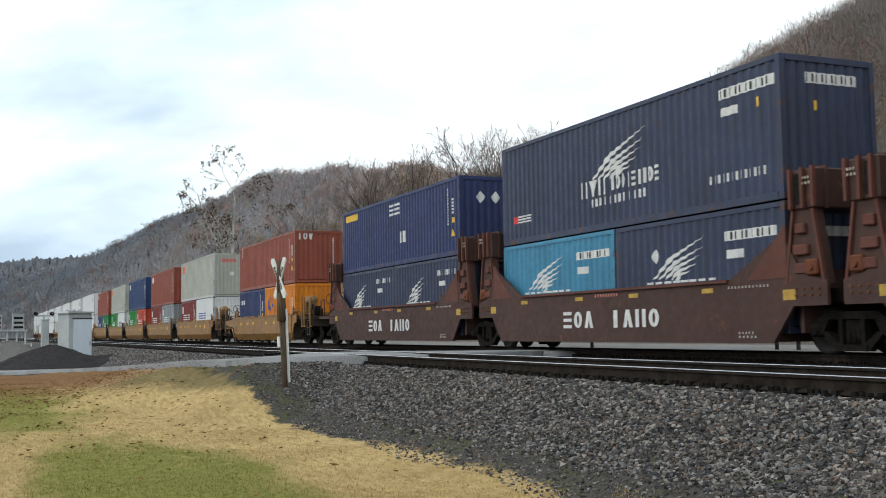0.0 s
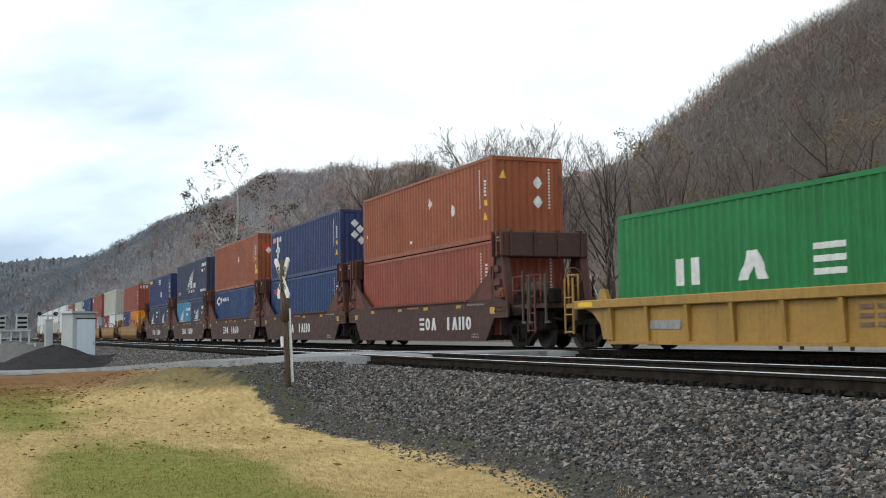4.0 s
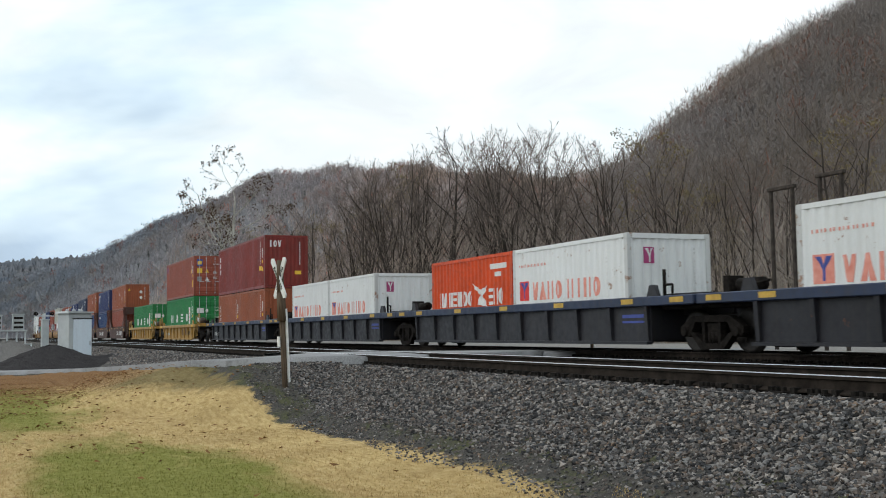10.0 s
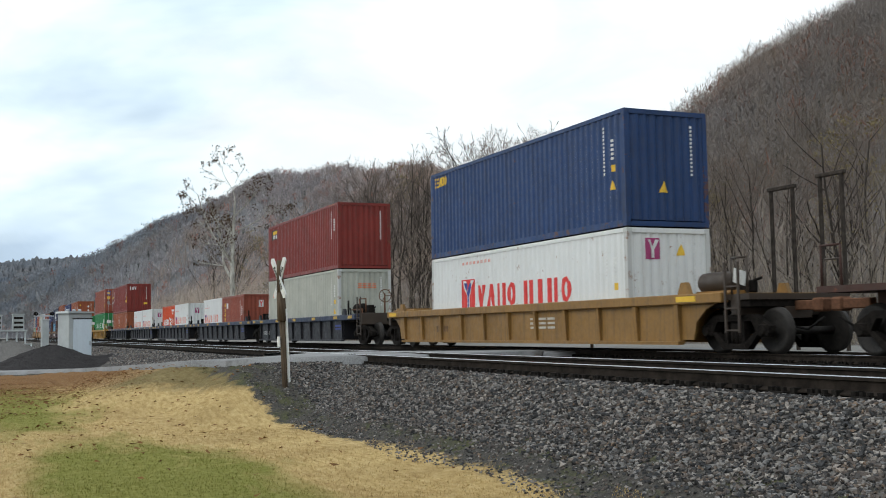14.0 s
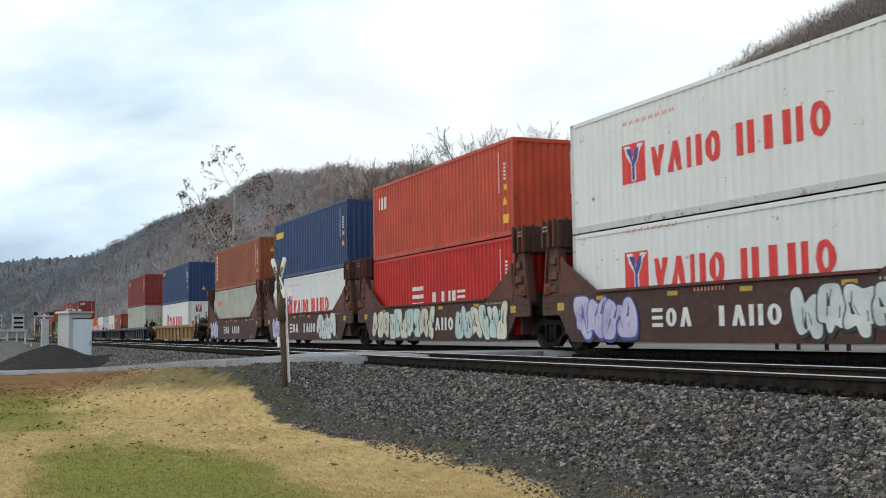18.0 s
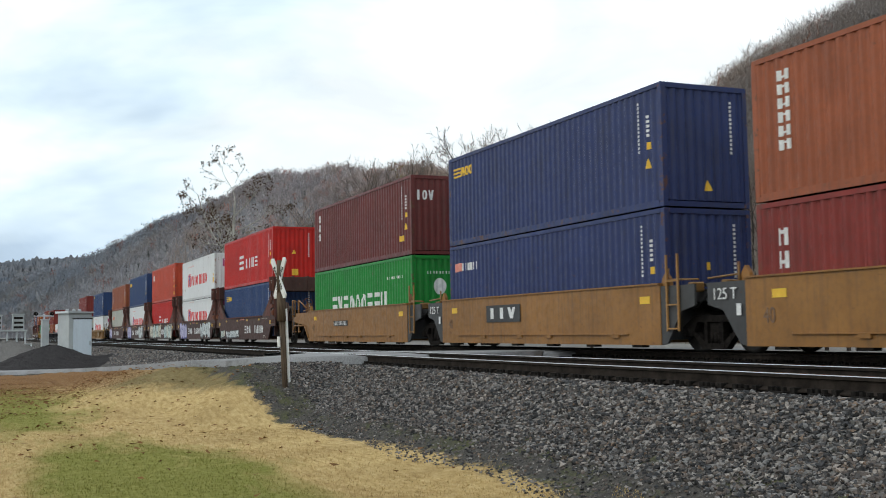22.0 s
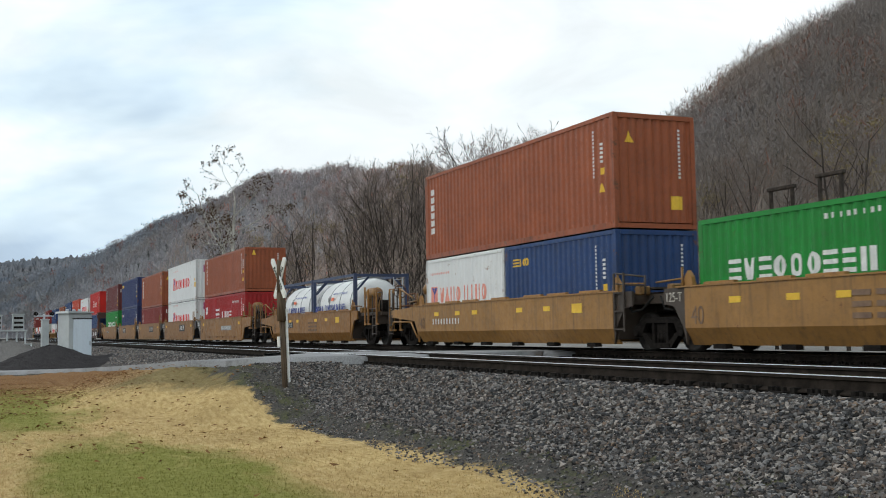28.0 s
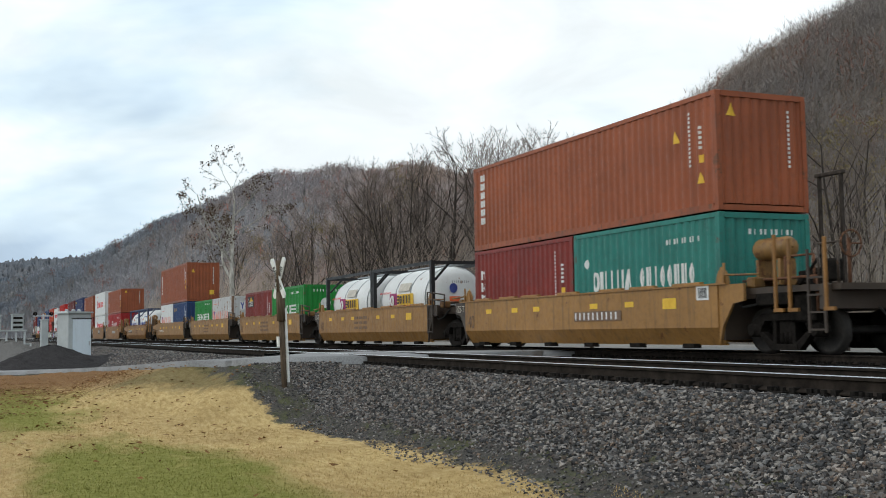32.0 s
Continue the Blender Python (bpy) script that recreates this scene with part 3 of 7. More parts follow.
def scatter_stones(name, label, count, spot, size, mat, seed, flat=0.6):
    """Broken stones as six-cornered lumps, all in one mesh."""
    r = np.random.default_rng(seed)
    x, y = spot(r, count)
    z = land(x, y)
    s = size * r.uniform(0.55, 1.6, count) ** 1.2
    ring = [(math.cos(k * 2.0944 + o), math.sin(k * 2.0944 + o), h) for o, h in ((0.0, 0.8), (1.0472, -0.8)) for k in range(3)]
    tips = np.array(ring) * 0.6
    v = (tips[None] * r.uniform(0.65, 1.3, (count, 6, 1)) + r.normal(0, 0.13, (count, 6, 3))) * s[:, None, None]
    v[:, :, 1] *= 0.75
    v[:, :, 2] *= flat
    a, tilt = r.uniform(0, 6.283, count), r.normal(0, 0.45, count)
    ca, sa, ct, st = np.cos(a), np.sin(a), np.cos(tilt), np.sin(tilt)
    X, Y, Z = v[:, :, 0], v[:, :, 1], v[:, :, 2]
    Y, Z = Y * ct[:, None] - Z * st[:, None], Y * st[:, None] + Z * ct[:, None]
    X, Y = X * ca[:, None] - Y * sa[:, None], X * sa[:, None] + Y * ca[:, None]
    v = np.stack([X + x[:, None], Y + y[:, None], Z + (z + s * r.uniform(-0.1, 0.35, count))[:, None]], -1).reshape(-1, 3)
    tri = np.array([(0, 1, 2), (3, 5, 4), (0, 3, 1), (1, 3, 4), (1, 4, 2), (2, 4, 5), (2, 5, 0), (0, 5, 3)])
    f = (tri[None] + (np.arange(count) * 6)[:, None, None]).reshape(-1, 3)
    return tagged(new(name, raw_mesh(name, v, f, mat)), label, "ballast", kind="stuff")


def shoulder(r, n):
    x = 4 - 52 * r.power(0.62, n) ** 1.5
    y = 5.3 + 1.5 * r.random(n) ** 0.92 + r.normal(0, 0.07, n)
    return x, y


def left_bed(r, n):
    return -26 - 40 * r.random(n) ** 0.8, 5.4 + 1.3 * r.random(n)


def soil_stones(r, n):
    x = 2 - 32 * r.random(n)
    return x, 5.55 - 0.95 * r.random(n) ** 1.6 + 0.12 * np.sin(x * 1.7)


scatter_stones("ballast", "grey broken-stone ballast on the track shoulder", 150000, shoulder, 0.031, STONE, 3)
scatter_stones("ballast", "grey gravel beside the road", 18000, left_bed, 0.04, PALE_STONE, 6)
scatter_stones("soil_stones", "small stones scattered in dark soil", 15000, soil_stones, 0.021, STONE, 5)


# ---- lawn blades and dead leaves ----
def make_blade():
    m, t, b = material("lawn_blades", 0.9)
    where, x, y, z, _ = world_place(t)
    t.links.new(lawn_colour(t, where, x, y, z), b.inputs["Base Color"])
    return m


def lawn_blades(count, seed):
    r = np.random.default_rng(seed)
    d = 7 + 34 * r.random(count) ** 1.7
    a = np.radians(-66.6 + r.uniform(-26, 20, count))
    x, y = d * np.sin(a), d * np.cos(a)
    ok = (y < 4.6 - 0.05 * np.clip(-x - 12, 0, 9) + 0.16 * np.sin(x * 1.9) + 0.14 * np.sin(x * 4.3 + 1) + 0.1 * np.sin(x * 11)) & (x > -46) & (road_gap(x, y) > 0.35)
    ok |= (y > 4.5) & (y < 5.1) & (x > -14) & (np.sin(x * 2.3 + 0.5) + np.sin(x * 5.1 + y * 7) > 1.25)
    x, y, d = x[ok], y[ok], d[ok]
    n = len(x)
    z = land(x, y)
    turn, lean = r.uniform(0, 6.283, n), r.uniform(0.1, 0.6, n)
    h = r.uniform(0.008, 0.02, n) * (1 + d / 60)
    w = r.uniform(0.002, 0.004, n) * (1 + d / 20)
    u = np.stack([np.cos(turn), np.sin(turn), 0 * turn], -1)
    p = np.stack([x, y, z], -1)
    tip = p + np.stack([-np.sin(turn) * lean * h, np.cos(turn) * lean * h, h], -1)
    v = np.stack([p - u * w[:, None], p + u * w[:, None], tip], 1).reshape(-1, 3)
    f = np.arange(3 * n).reshape(-1, 3)
    return tagged(new("lawn_grass", raw_mesh("lawn_grass", v, f, make_blade())), "short dormant straw and green lawn grass", "grass", kind="stuff")


lawn_blades(150000, 8)

LEAF = plain("dead_leaf", (0.09, 0.045, 0.02), (0.26, 0.13, 0.05), 3.0, 0.9)


def dead_leaves(count, seed):
    r = np.random.default_rng(seed)
    x = -9 - 24 * r.random(count) ** 0.8
    y = -4 + 9.0 * r.random(count)
    near = r.random(count) < np.clip((-x - 10) / 22, 0.08, 1)
    x, y = x[near], y[near]
    n = len(x)
    z = land(x, y) + 0.03
    a, s = r.uniform(0, 6.283, n), r.uniform(0.03, 0.075, n)
    v = []
    for k in range(4):
        b = a + k * math.pi / 2
        v.append(np.stack([x + s * np.cos(b) * (1 if k % 2 else 0.55), y + s * np.sin(b) * (1 if k % 2 else 0.55), z + r.uniform(-0.01, 0.03, n)], -1))
    v = np.stack(v, 1).reshape(-1, 3)
    return tagged(new("fallen_leaves", raw_mesh("fallen_leaves", v, np.arange(4 * n).reshape(-1, 4), LEAF)), "brown fallen leaves scattered on the lawn", "leaves", kind="stuff")


dead_leaves(2600, 9)


# ---- bare trees ----
def bark(name, a, c):
    m, t, b = material(name, 0.95)
    where, rnd = own_space(t)
    n = noise_of(t, where, 2.5, 6.0, 0.7, (1, 1, 0.3))
    t.links.new(ramp(t, n, [(0.3, a), (0.7, c)]), b.inputs["Base Color"])
    return m


BARK = bark("grey_brown_bark", (0.028, 0.023, 0.02), (0.095, 0.08, 0.07))
TWIG = bark("twig_bark", (0.095, 0.077, 0.067), (0.26, 0.212, 0.182))
PALE_BARK = bark("mottled_pale_bark", (0.16, 0.14, 0.115), (0.62, 0.6, 0.54))
OLIVE_LEAF = bark("yellowed_olive_leaf", (0.15, 0.115, 0.055), (0.33, 0.27, 0.14))
DARK_LEAF = bark("dark_curled_leaf", (0.045, 0.028, 0.018), (0.12, 0.07, 0.04))
DRY_LEAF = bark("clinging_dry_leaf", (0.11, 0.06, 0.03), (0.24, 0.13, 0.06))


def grow(seed, height, spread=40.0, trunk=0.16, lean=0.05, low=0.3, bare=0.0, dense=1.0, vase=0.0):
    """A bare tree: tapered limbs (from, to, radii, level) and the places of its last leaves. spread: degrees by which
    branches leave their limb; low: where on the trunk they begin; bare: the share of the trunk's top that is lost to a fork."""
    r = random.Random(seed)
    limbs, tips = [], []
    steps = (9, 7, 4, 3, 1)
    begin = (low, 0.22, 0.2, 0.2)
    shoots = (1.4, 1.15, 1.15 * dense, 1.0 * dense)
    shrink = (0.62, 0.5, 0.5, 0.5)

    def limb(p, way, length, rad, level):
        n = steps[level]
        end = 0.4 if level else 0.3
        sway = 0.05 if level == 0 else 0.11
        for i in range(n):
            way = (way + Vector((r.gauss(0, sway), r.gauss(0, sway), r.gauss(0.05 if level else 0.02, 0.05)))).normalized()
            q = p + way * (length / n)
            r0, r1 = rad * (1 - (1 - end) * i / n), rad * (1 - (1 - end) * (i + 1) / n)
            limbs.append((p.copy(), q.copy(), r0, r1, level))
            p = q
            f = (i + 1) / n
            if level == 4 or f < begin[level]:
                continue
            for _ in range(int(shoots[level] + r.random())):
                side = way.orthogonal().normalized()
                side.rotate(Matrix.Rotation(r.uniform(0, 6.283), 3, way))
                a = radians(spread * r.uniform(0.65, 1.35))
                k = shrink[level] * (1.15 - 0.75 * f + (vase * (f - 0.55) if level == 0 else 0.0)) * r.uniform(0.7, 1.2)
                limb(p, (way * math.cos(a) + side * math.sin(a)).normalized(), length * k, r1 * r.uniform(0.45, 0.7), level + 1)
        if level >= 2:
            tips.append(p.copy())
    limb(Vector((0, 0, -0.3)), Vector((lean, lean * 0.5, 1)).normalized(), height * (1 - bare), trunk, 0)
    k = height / max(b.z for _, b, _, _, _ in limbs)
    limbs = [(a * k, b * k, ra, rb, lv) for a, b, ra, rb, lv in limbs]
    return limbs, [p * k for p in tips]


def limb_mesh(name, limbs, mat, sides, least=0.014):
    v, f = [], []
    for a, b, ra, rb, level in limbs:
        ra, rb = max(ra, least), max(rb, least * 0.6)
        n = sides if level < 2 else 3
        q = (b - a).to_track_quat("Z", "Y").to_matrix()
        o = len(v)
        for p, rr in ((a, ra), (b, rb)):
            if level == 4 and p is b:
                v.append(p)
                continue
            for i in range(n):
                v.append(p + q @ Vector((rr * math.cos(6.283 * i / n), rr * math.sin(6.283 * i / n), 0)))
        if level == 4:
            f += [(o + i, o + (i + 1) % n, o + n) for i in range(n)]
        else:
            for i in range(n):
                k = (i + 1) % n
                f += [(o + i, o + k, o + n + k), (o + i, o + n + k, o + n + i)]
    return raw_mesh(name, [tuple(p) for p in v], f, mat, True)


def tree(name, label, seed, height, at, wood=BARK, twigs=TWIG, leaves=0, split=2, least=0.01, leaf=0.1, leaf_mat=DRY_LEAF, **shape):
    limbs, tips = grow(seed, height, **shape)
    ob = thing(name, label, "tree", "trees beside the line", at=at)
    part("trunk", limb_mesh("trunk", [l for l in limbs if l[4] < split], wood, 6), ob)
    part("crown", limb_mesh("crown", [l for l in limbs if l[4] >= split], twigs, 3, least), ob, "fine bare branches")
    if leaves:
        r = random.Random(seed)
        v, f = [], []
        for p in r.sample(tips, min(leaves, len(tips))):
            for _ in range(3):
                c = p + Vector((r.gauss(0, 0.2), r.gauss(0, 0.2), r.gauss(0, 0.15)))
                u, w = Vector((r.gauss(0, 1), r.gauss(0, 1), r.gauss(0, 1))).normalized() * leaf, Vector((r.gauss(0, 1), r.gauss(0, 1), r.gauss(0, 1))).normalized() * leaf * 0.8
                o = len(v)
                v += [tuple(c - u), tuple(c - w), tuple(c + u), tuple(c + w)]
                f.append((o, o + 1, o + 2, o + 3))
        part("last_leaves", raw_mesh("last_leaves", v, f, leaf_mat), ob, "a few clinging dry brown leaves")
    return ob


def stand(x, y, size=1.0, turn=0.0):
    return Matrix.Translation((x, y, float(land(x, y)) - 0.05)) @ Matrix.Rotation(turn, 4, "Z") @ Matrix.Scale(size, 4)


sorts = [tree("bare_tree", "tall bare grey-brown tree in the lineside wood", 11 + i, 14.0, stand(-60 - 9 * i, 33 + (i * 7) % 9), spread=(38, 32, 44, 30, 40)[i], trunk=(0.12, 0.1, 0.14, 0.09, 0.11)[i],
              lean=(0.05, -0.06, 0.08, 0.02, -0.04)[i], low=(0.3, 0.42, 0.25, 0.45, 0.35)[i], split=2, least=0.011) for i in range(5)]
# one sort still holds its yellowed leaves
sorts.append(tree("leafy_tree", "slim tree with thin yellow-brown leaves in the lineside wood", 23, 12.0, stand(-52.0, 36.0), leaves=300, leaf=0.07, leaf_mat=OLIVE_LEAF, spread=40, trunk=0.11, low=0.3, least=0.011))
tree("sycamore", "tall sycamore with pale mottled limbs and a few brown leaves", 112, 22.3, stand(-115.4, 25.5, 1.0, 1.05), PALE_BARK, PALE_BARK, 700, 3, 0.034, 0.12, DARK_LEAF, spread=48, trunk=0.36, lean=0.02, low=0.4, bare=0.3, vase=1.0)
tree("bare_tree", "large bare tree with dark spreading branches", 52, 15.0, stand(-66.0, 29.0), spread=42, trunk=0.16, lean=0.03, low=0.3, split=4, least=0.012)
tree("bare_tree", "bare tree with forked dark trunk", 57, 10.6, stand(-49.0, 30.0), spread=36, trunk=0.12, lean=0.03, low=0.28, least=0.012)

wood_rows = random.Random(77)
for x, y, size in ((-71.5, 29.2, 1.05), (-75.0, 30.5, 1.03), (-79.5, 30.0, 1.0), (-62.5, 30.0, 0.95), (-57.0, 29.5, 0.9), (-54.5, 30.5, 0.9)):
    copy_thing(sorts[int(-x) % 5], stand(x, y, size, x))
for i in range(70):
    x = -14 - 240 * wood_rows.random() ** 1.35
    y = 30 + 24 * wood_rows.random() ** 1.2 + max(0, -x - 150) * 0.06
    copy_thing(sorts[i % 6], stand(x, y, wood_rows.uniform(0.55, 0.85), wood_rows.uniform(0, 6.28)))
for i in range(34):
    copy_thing(sorts[(i * 2 + i // 5) % 6], stand(-10 - 34 * wood_rows.random(), 30 + 16 * wood_rows.random(), wood_rows.uniform(0.42, 0.72), wood_rows.uniform(0, 6.28)))
for i in range(16):
    copy_thing(sorts[i % 6], stand(-84 - 2.7 * i + wood_rows.uniform(-1, 1), 30 + 6 * wood_rows.random(), wood_rows.uniform(0.9, 1.12), wood_rows.uniform(0, 6.28)))
# tall trees that rise over the rest of the wood
for x, y, size, k in ((-92.0, 32.5, 1.3, 5), (-96.5, 34.0, 1.25, 0), (-88.0, 34.5, 1.12, 2), (-153.0, 33.0, 1.2, 4), (-161.0, 35.0, 1.35, 5), (-168.0, 34.0, 1.2, 0), (-196.0, 38.0, 1.3, 2)):
    copy_thing(sorts[k], stand(x, y, size, x))
# the tall row at the edge of the wood
for i in range(44):
    x = -36 - 52 * i / 43 + wood_rows.uniform(-1.2, 1.2)
    tall = float(np.interp(-x, [36, 48, 53, 60, 68, 78, 90], [9.2, 11.0, 12.8, 14.2, 15.4, 15.4, 13.4])) * wood_rows.uniform(0.86, 1.0)
    copy_thing(sorts[(i * 3) % 5], stand(x, 30.0 + wood_rows.uniform(-2.0, 4.0), tall / 14.0, wood_rows.uniform(0, 6.28)))


def slivers(starts, ends, width, seed):
    """Thin three-sided stems from starts to ends as one mesh's points and faces."""
    r = np.random.default_rng(seed)
    n = len(starts)
    a = r.uniform(0, 6.283, n)
    v = []
    for k in range(3):
        b = a + k * 2.094
        v.append(starts + np.stack([np.cos(b), np.sin(b), 0 * b], -1) * width[:, None])
    v.append(ends)
    v = np.stack(v, 1).reshape(-1, 3)
    f = np.array([(0, 1, 3), (1, 2, 3), (2, 0, 3)])
    return v, (f[None] + (np.arange(n) * 4)[:, None, None]).reshape(-1, 3)


def hill_wood(name, tone, spread=0.1):
    """Bark and twigs of one sort of hillside tree; each stem differs a little."""
    m, t, b = material(name, 0.95)
    g = t.nodes.new("ShaderNodeNewGeometry")
    own = ramp(t, g.outputs["Random Per Island"], [(0.0, 1 - spread), (1.0, 1 + spread)])
    patch = ramp(t, noise_of(t, g.outputs["Position"], 0.014, 4.0, 0.6), [(0.35, (0.86, 0.88, 0.92)), (0.65, (1.08, 1.02, 0.98))])
    s = t.nodes.new("ShaderNodeSeparateXYZ")
    t.links.new(g.outputs["Position"], s.inputs[0])
    # haze painted into the base colour: paler, then bluer, further up the valley
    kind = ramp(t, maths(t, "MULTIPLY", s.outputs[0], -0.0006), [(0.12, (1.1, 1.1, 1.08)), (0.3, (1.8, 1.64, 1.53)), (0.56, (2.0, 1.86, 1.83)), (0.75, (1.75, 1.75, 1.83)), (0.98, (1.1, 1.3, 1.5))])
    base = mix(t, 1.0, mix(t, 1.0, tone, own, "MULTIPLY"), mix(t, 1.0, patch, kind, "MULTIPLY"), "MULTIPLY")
    t.links.new(base, b.inputs["Base Color"])
    return m


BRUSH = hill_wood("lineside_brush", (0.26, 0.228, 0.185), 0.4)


def undergrowth(count, seed):
    r = np.random.default_rng(seed)
    x = -6 - 230 * r.random(count) ** 1.4
    y = 25.5 + 22 * r.random(count) ** 1.2 + np.maximum(0, -x - 150) * 0.06
    base = np.stack([x, y, land(x, y) - 0.1], -1)
    h = 0.5 + 5.0 * r.random(count) ** 2
    tip = base + np.stack([r.normal(0, 0.25, count) * h, r.normal(0, 0.25, count) * h, h], -1)
    v, f = slivers(base, tip, r.uniform(0.008, 0.025, count), seed)
    return tagged(new("undergrowth", raw_mesh("undergrowth", v, f, BRUSH)), "tangled grey-brown brush at the edge of the wood", "undergrowth", kind="stuff")


undergrowth(16000, 12)


def make_fine_twig():
    m, t, b = material("fine_twigs", 0.95)
    where, x, y, z, _ = world_place(t)
    # dark near the crossing; further on the colour is lightened against the trees' shade
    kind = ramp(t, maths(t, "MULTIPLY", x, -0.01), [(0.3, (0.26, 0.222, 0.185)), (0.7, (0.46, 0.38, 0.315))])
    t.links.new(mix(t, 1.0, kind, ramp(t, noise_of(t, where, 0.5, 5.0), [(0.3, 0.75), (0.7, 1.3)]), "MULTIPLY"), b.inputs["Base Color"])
    return m


FINE_TWIG = make_fine_twig()


def thicket(count, seed):
    """The haze of fine upper twigs through the whole wood."""
    r = np.random.default_rng(seed)
    x = -16 - 290 * r.random(count) ** 1.5
    y = 27.5 + 20 * r.random(count) ** 1.3 + np.maximum(0, -x - 150) * 0.06
    roof = np.interp(-x, [16, 36, 53, 70, 90, 220], [5.5, 7.0, 8.5, 10.5, 10.5, 10.0]) * (0.8 + 0.2 * np.sin(x * 1.1) * np.sin(y * 0.9 + 1))
    low = r.random(count) ** 0.8
    base = np.stack([x, y, land(x, y) + roof * low * 0.85], -1)
    h = roof * r.uniform(0.1, 0.3, count)
    tip = base + np.stack([r.normal(0, 0.45, count) * h, r.normal(0, 0.45, count) * h, h * r.uniform(0.5, 1.1, count)], -1)
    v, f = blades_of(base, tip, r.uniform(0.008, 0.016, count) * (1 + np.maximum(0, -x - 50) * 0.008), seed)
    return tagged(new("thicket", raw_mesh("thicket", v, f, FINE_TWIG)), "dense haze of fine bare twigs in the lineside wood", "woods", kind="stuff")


def blades_of(starts, ends, width, seed):
    """One thin triangle from each start to its end."""
    a = np.random.default_rng(seed).uniform(0, 6.283, len(starts))
    u = np.stack([np.cos(a), np.sin(a), 0 * a], -1) * width[:, None]
    v = np.stack([starts - u, starts + u, ends], 1).reshape(-1, 3)
    return v, np.arange(len(v)).reshape(-1, 3)


HILL_SORTS = [("grey_woods", "bare grey-brown woods covering the hillside", (0.22, 0.202, 0.194)), ("brown_woods", "bare brown woods on the hillside", (0.208, 0.176, 0.15)),
              ("pale_woods", "pale bare woods on the hillside", (0.255, 0.238, 0.23)), ("russet_woods", "scattered trees with russet leaves on the hillside", (0.24, 0.115, 0.085)),
              ("evergreens", "scattered dark evergreen trees on the hillside", (0.045, 0.055, 0.042))]


def far_woods(count, seed):
    """Trees on the hill, sort by sort: each a stem with branches that fill a rounded or a pointed crown."""
    r = np.random.default_rng(seed)
    a = np.radians(r.uniform(-91, -40, count * 5))
    d = 105 + 2300 * r.random(count * 5) ** 1.25
    x, y = d * np.sin(a), d * np.cos(a)
    ty, ry = np.interp(x, RIDGE_X, TOE_Y), np.interp(x, RIDGE_X, RIDGE_Y)
    ok = (y > np.maximum(ty - 12, -40)) & (y < ry * 1.12) & ((y > 70) | (x < -1000))
    x, y = x[ok][:count], y[ok][:count]
    # the crest is thickly grown
    cx = -260 - 1500 * r.random(count // 6) ** 1.3
    x, y = np.concatenate([x, cx]), np.concatenate([y, np.interp(cx, RIDGE_X, RIDGE_Y) * r.uniform(0.84, 1.06, len(cx))])
    d = np.hypot(x, y)
    n = len(x)
    drift = np.sin(x / 37 + 1.7 * np.sin(y / 53)) + np.sin(y / 29 + 1.3 * np.sin(x / 41)) + r.normal(0, 0.9, n)
    pick = r.random(n)
    sort = np.where(pick < 0.02, 4, np.where(pick < 0.045, 3, np.where(drift > 0.9, 1, np.where(drift < -1.25, 2, 0))))
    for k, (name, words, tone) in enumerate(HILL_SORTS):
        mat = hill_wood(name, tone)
        vs, fs, o = [], [], 0
        for near in (True, False):
            m = (sort == k) & ((d < 560) == near)
            v, f = crowns(np.stack([x[m], y[m], land(x[m], y[m]) - 0.3], -1), d[m], 84 if near else 36, k, r)
            vs.append(v)
            fs.append(f + o)
            o += len(v)
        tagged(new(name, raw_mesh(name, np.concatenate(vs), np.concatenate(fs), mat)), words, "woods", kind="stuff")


def crowns(base, d, blades, sort, r):
    n = len(base)
    h = r.uniform(8, 15, n) * (1 + d / 3500)
    thick = (0.01 + d * 0.00014) * (1 + d / 1500)
    up = np.array([0, 0, 1.0])
    wide = r.uniform(0.3, 0.48, n)
    vs, fs, o = [], [], 0
    for k in range(blades):
        if k < 1:
            b0, w = base, thick * 1.3
            b1 = base + np.stack([r.normal(0, 0.06, n) * h, r.normal(0, 0.06, n) * h, h * 0.75], -1)
        elif sort == 4:
            # drooping boughs of a pointed crown
            low = r.uniform(0.15, 0.97, n)
            b0, w = base + up * (low * h)[:, None], thick * 2.2
            ang, reach = r.uniform(0, 6.283, n), 0.26 * h * (1.05 - low)
            b1 = b0 + np.stack([reach * np.cos(ang), reach * np.sin(ang), -0.25 * reach], -1)
        else:
            way = r.normal(0, 1, (n, 3))
            way /= np.linalg.norm(way, axis=1)[:, None]
            shell = base + np.stack([0 * h, 0 * h, h * 0.55], -1) + way * np.stack([h * wide, h * wide, h * 0.42], -1)
            if k < blades * 0.22:
                b0, w = base + up * (r.uniform(0.25, 0.6, n) * h)[:, None], thick
                b1 = b0 + (shell - b0) * r.uniform(0.8, 1.0, n)[:, None]
            else:
                centre = base + up * (0.45 * h)[:, None]
                b0, w = centre + (shell - centre) * r.uniform(0.45, 0.9, n)[:, None], thick * (2.4 if sort == 3 else 1.15)
                b1 = b0 + (way * 0.5 + up * 0.15 + r.normal(0, 0.7, (n, 3))) * (h * 0.1)[:, None]
        v, f = blades_of(b0, b1, w, int(r.integers(1 << 30)))
        vs.append(v)
        fs.append(f + o)
        o += len(v)
    return np.concatenate(vs), np.concatenate(fs)


thicket(36000, 14)
far_woods(19000, 21)


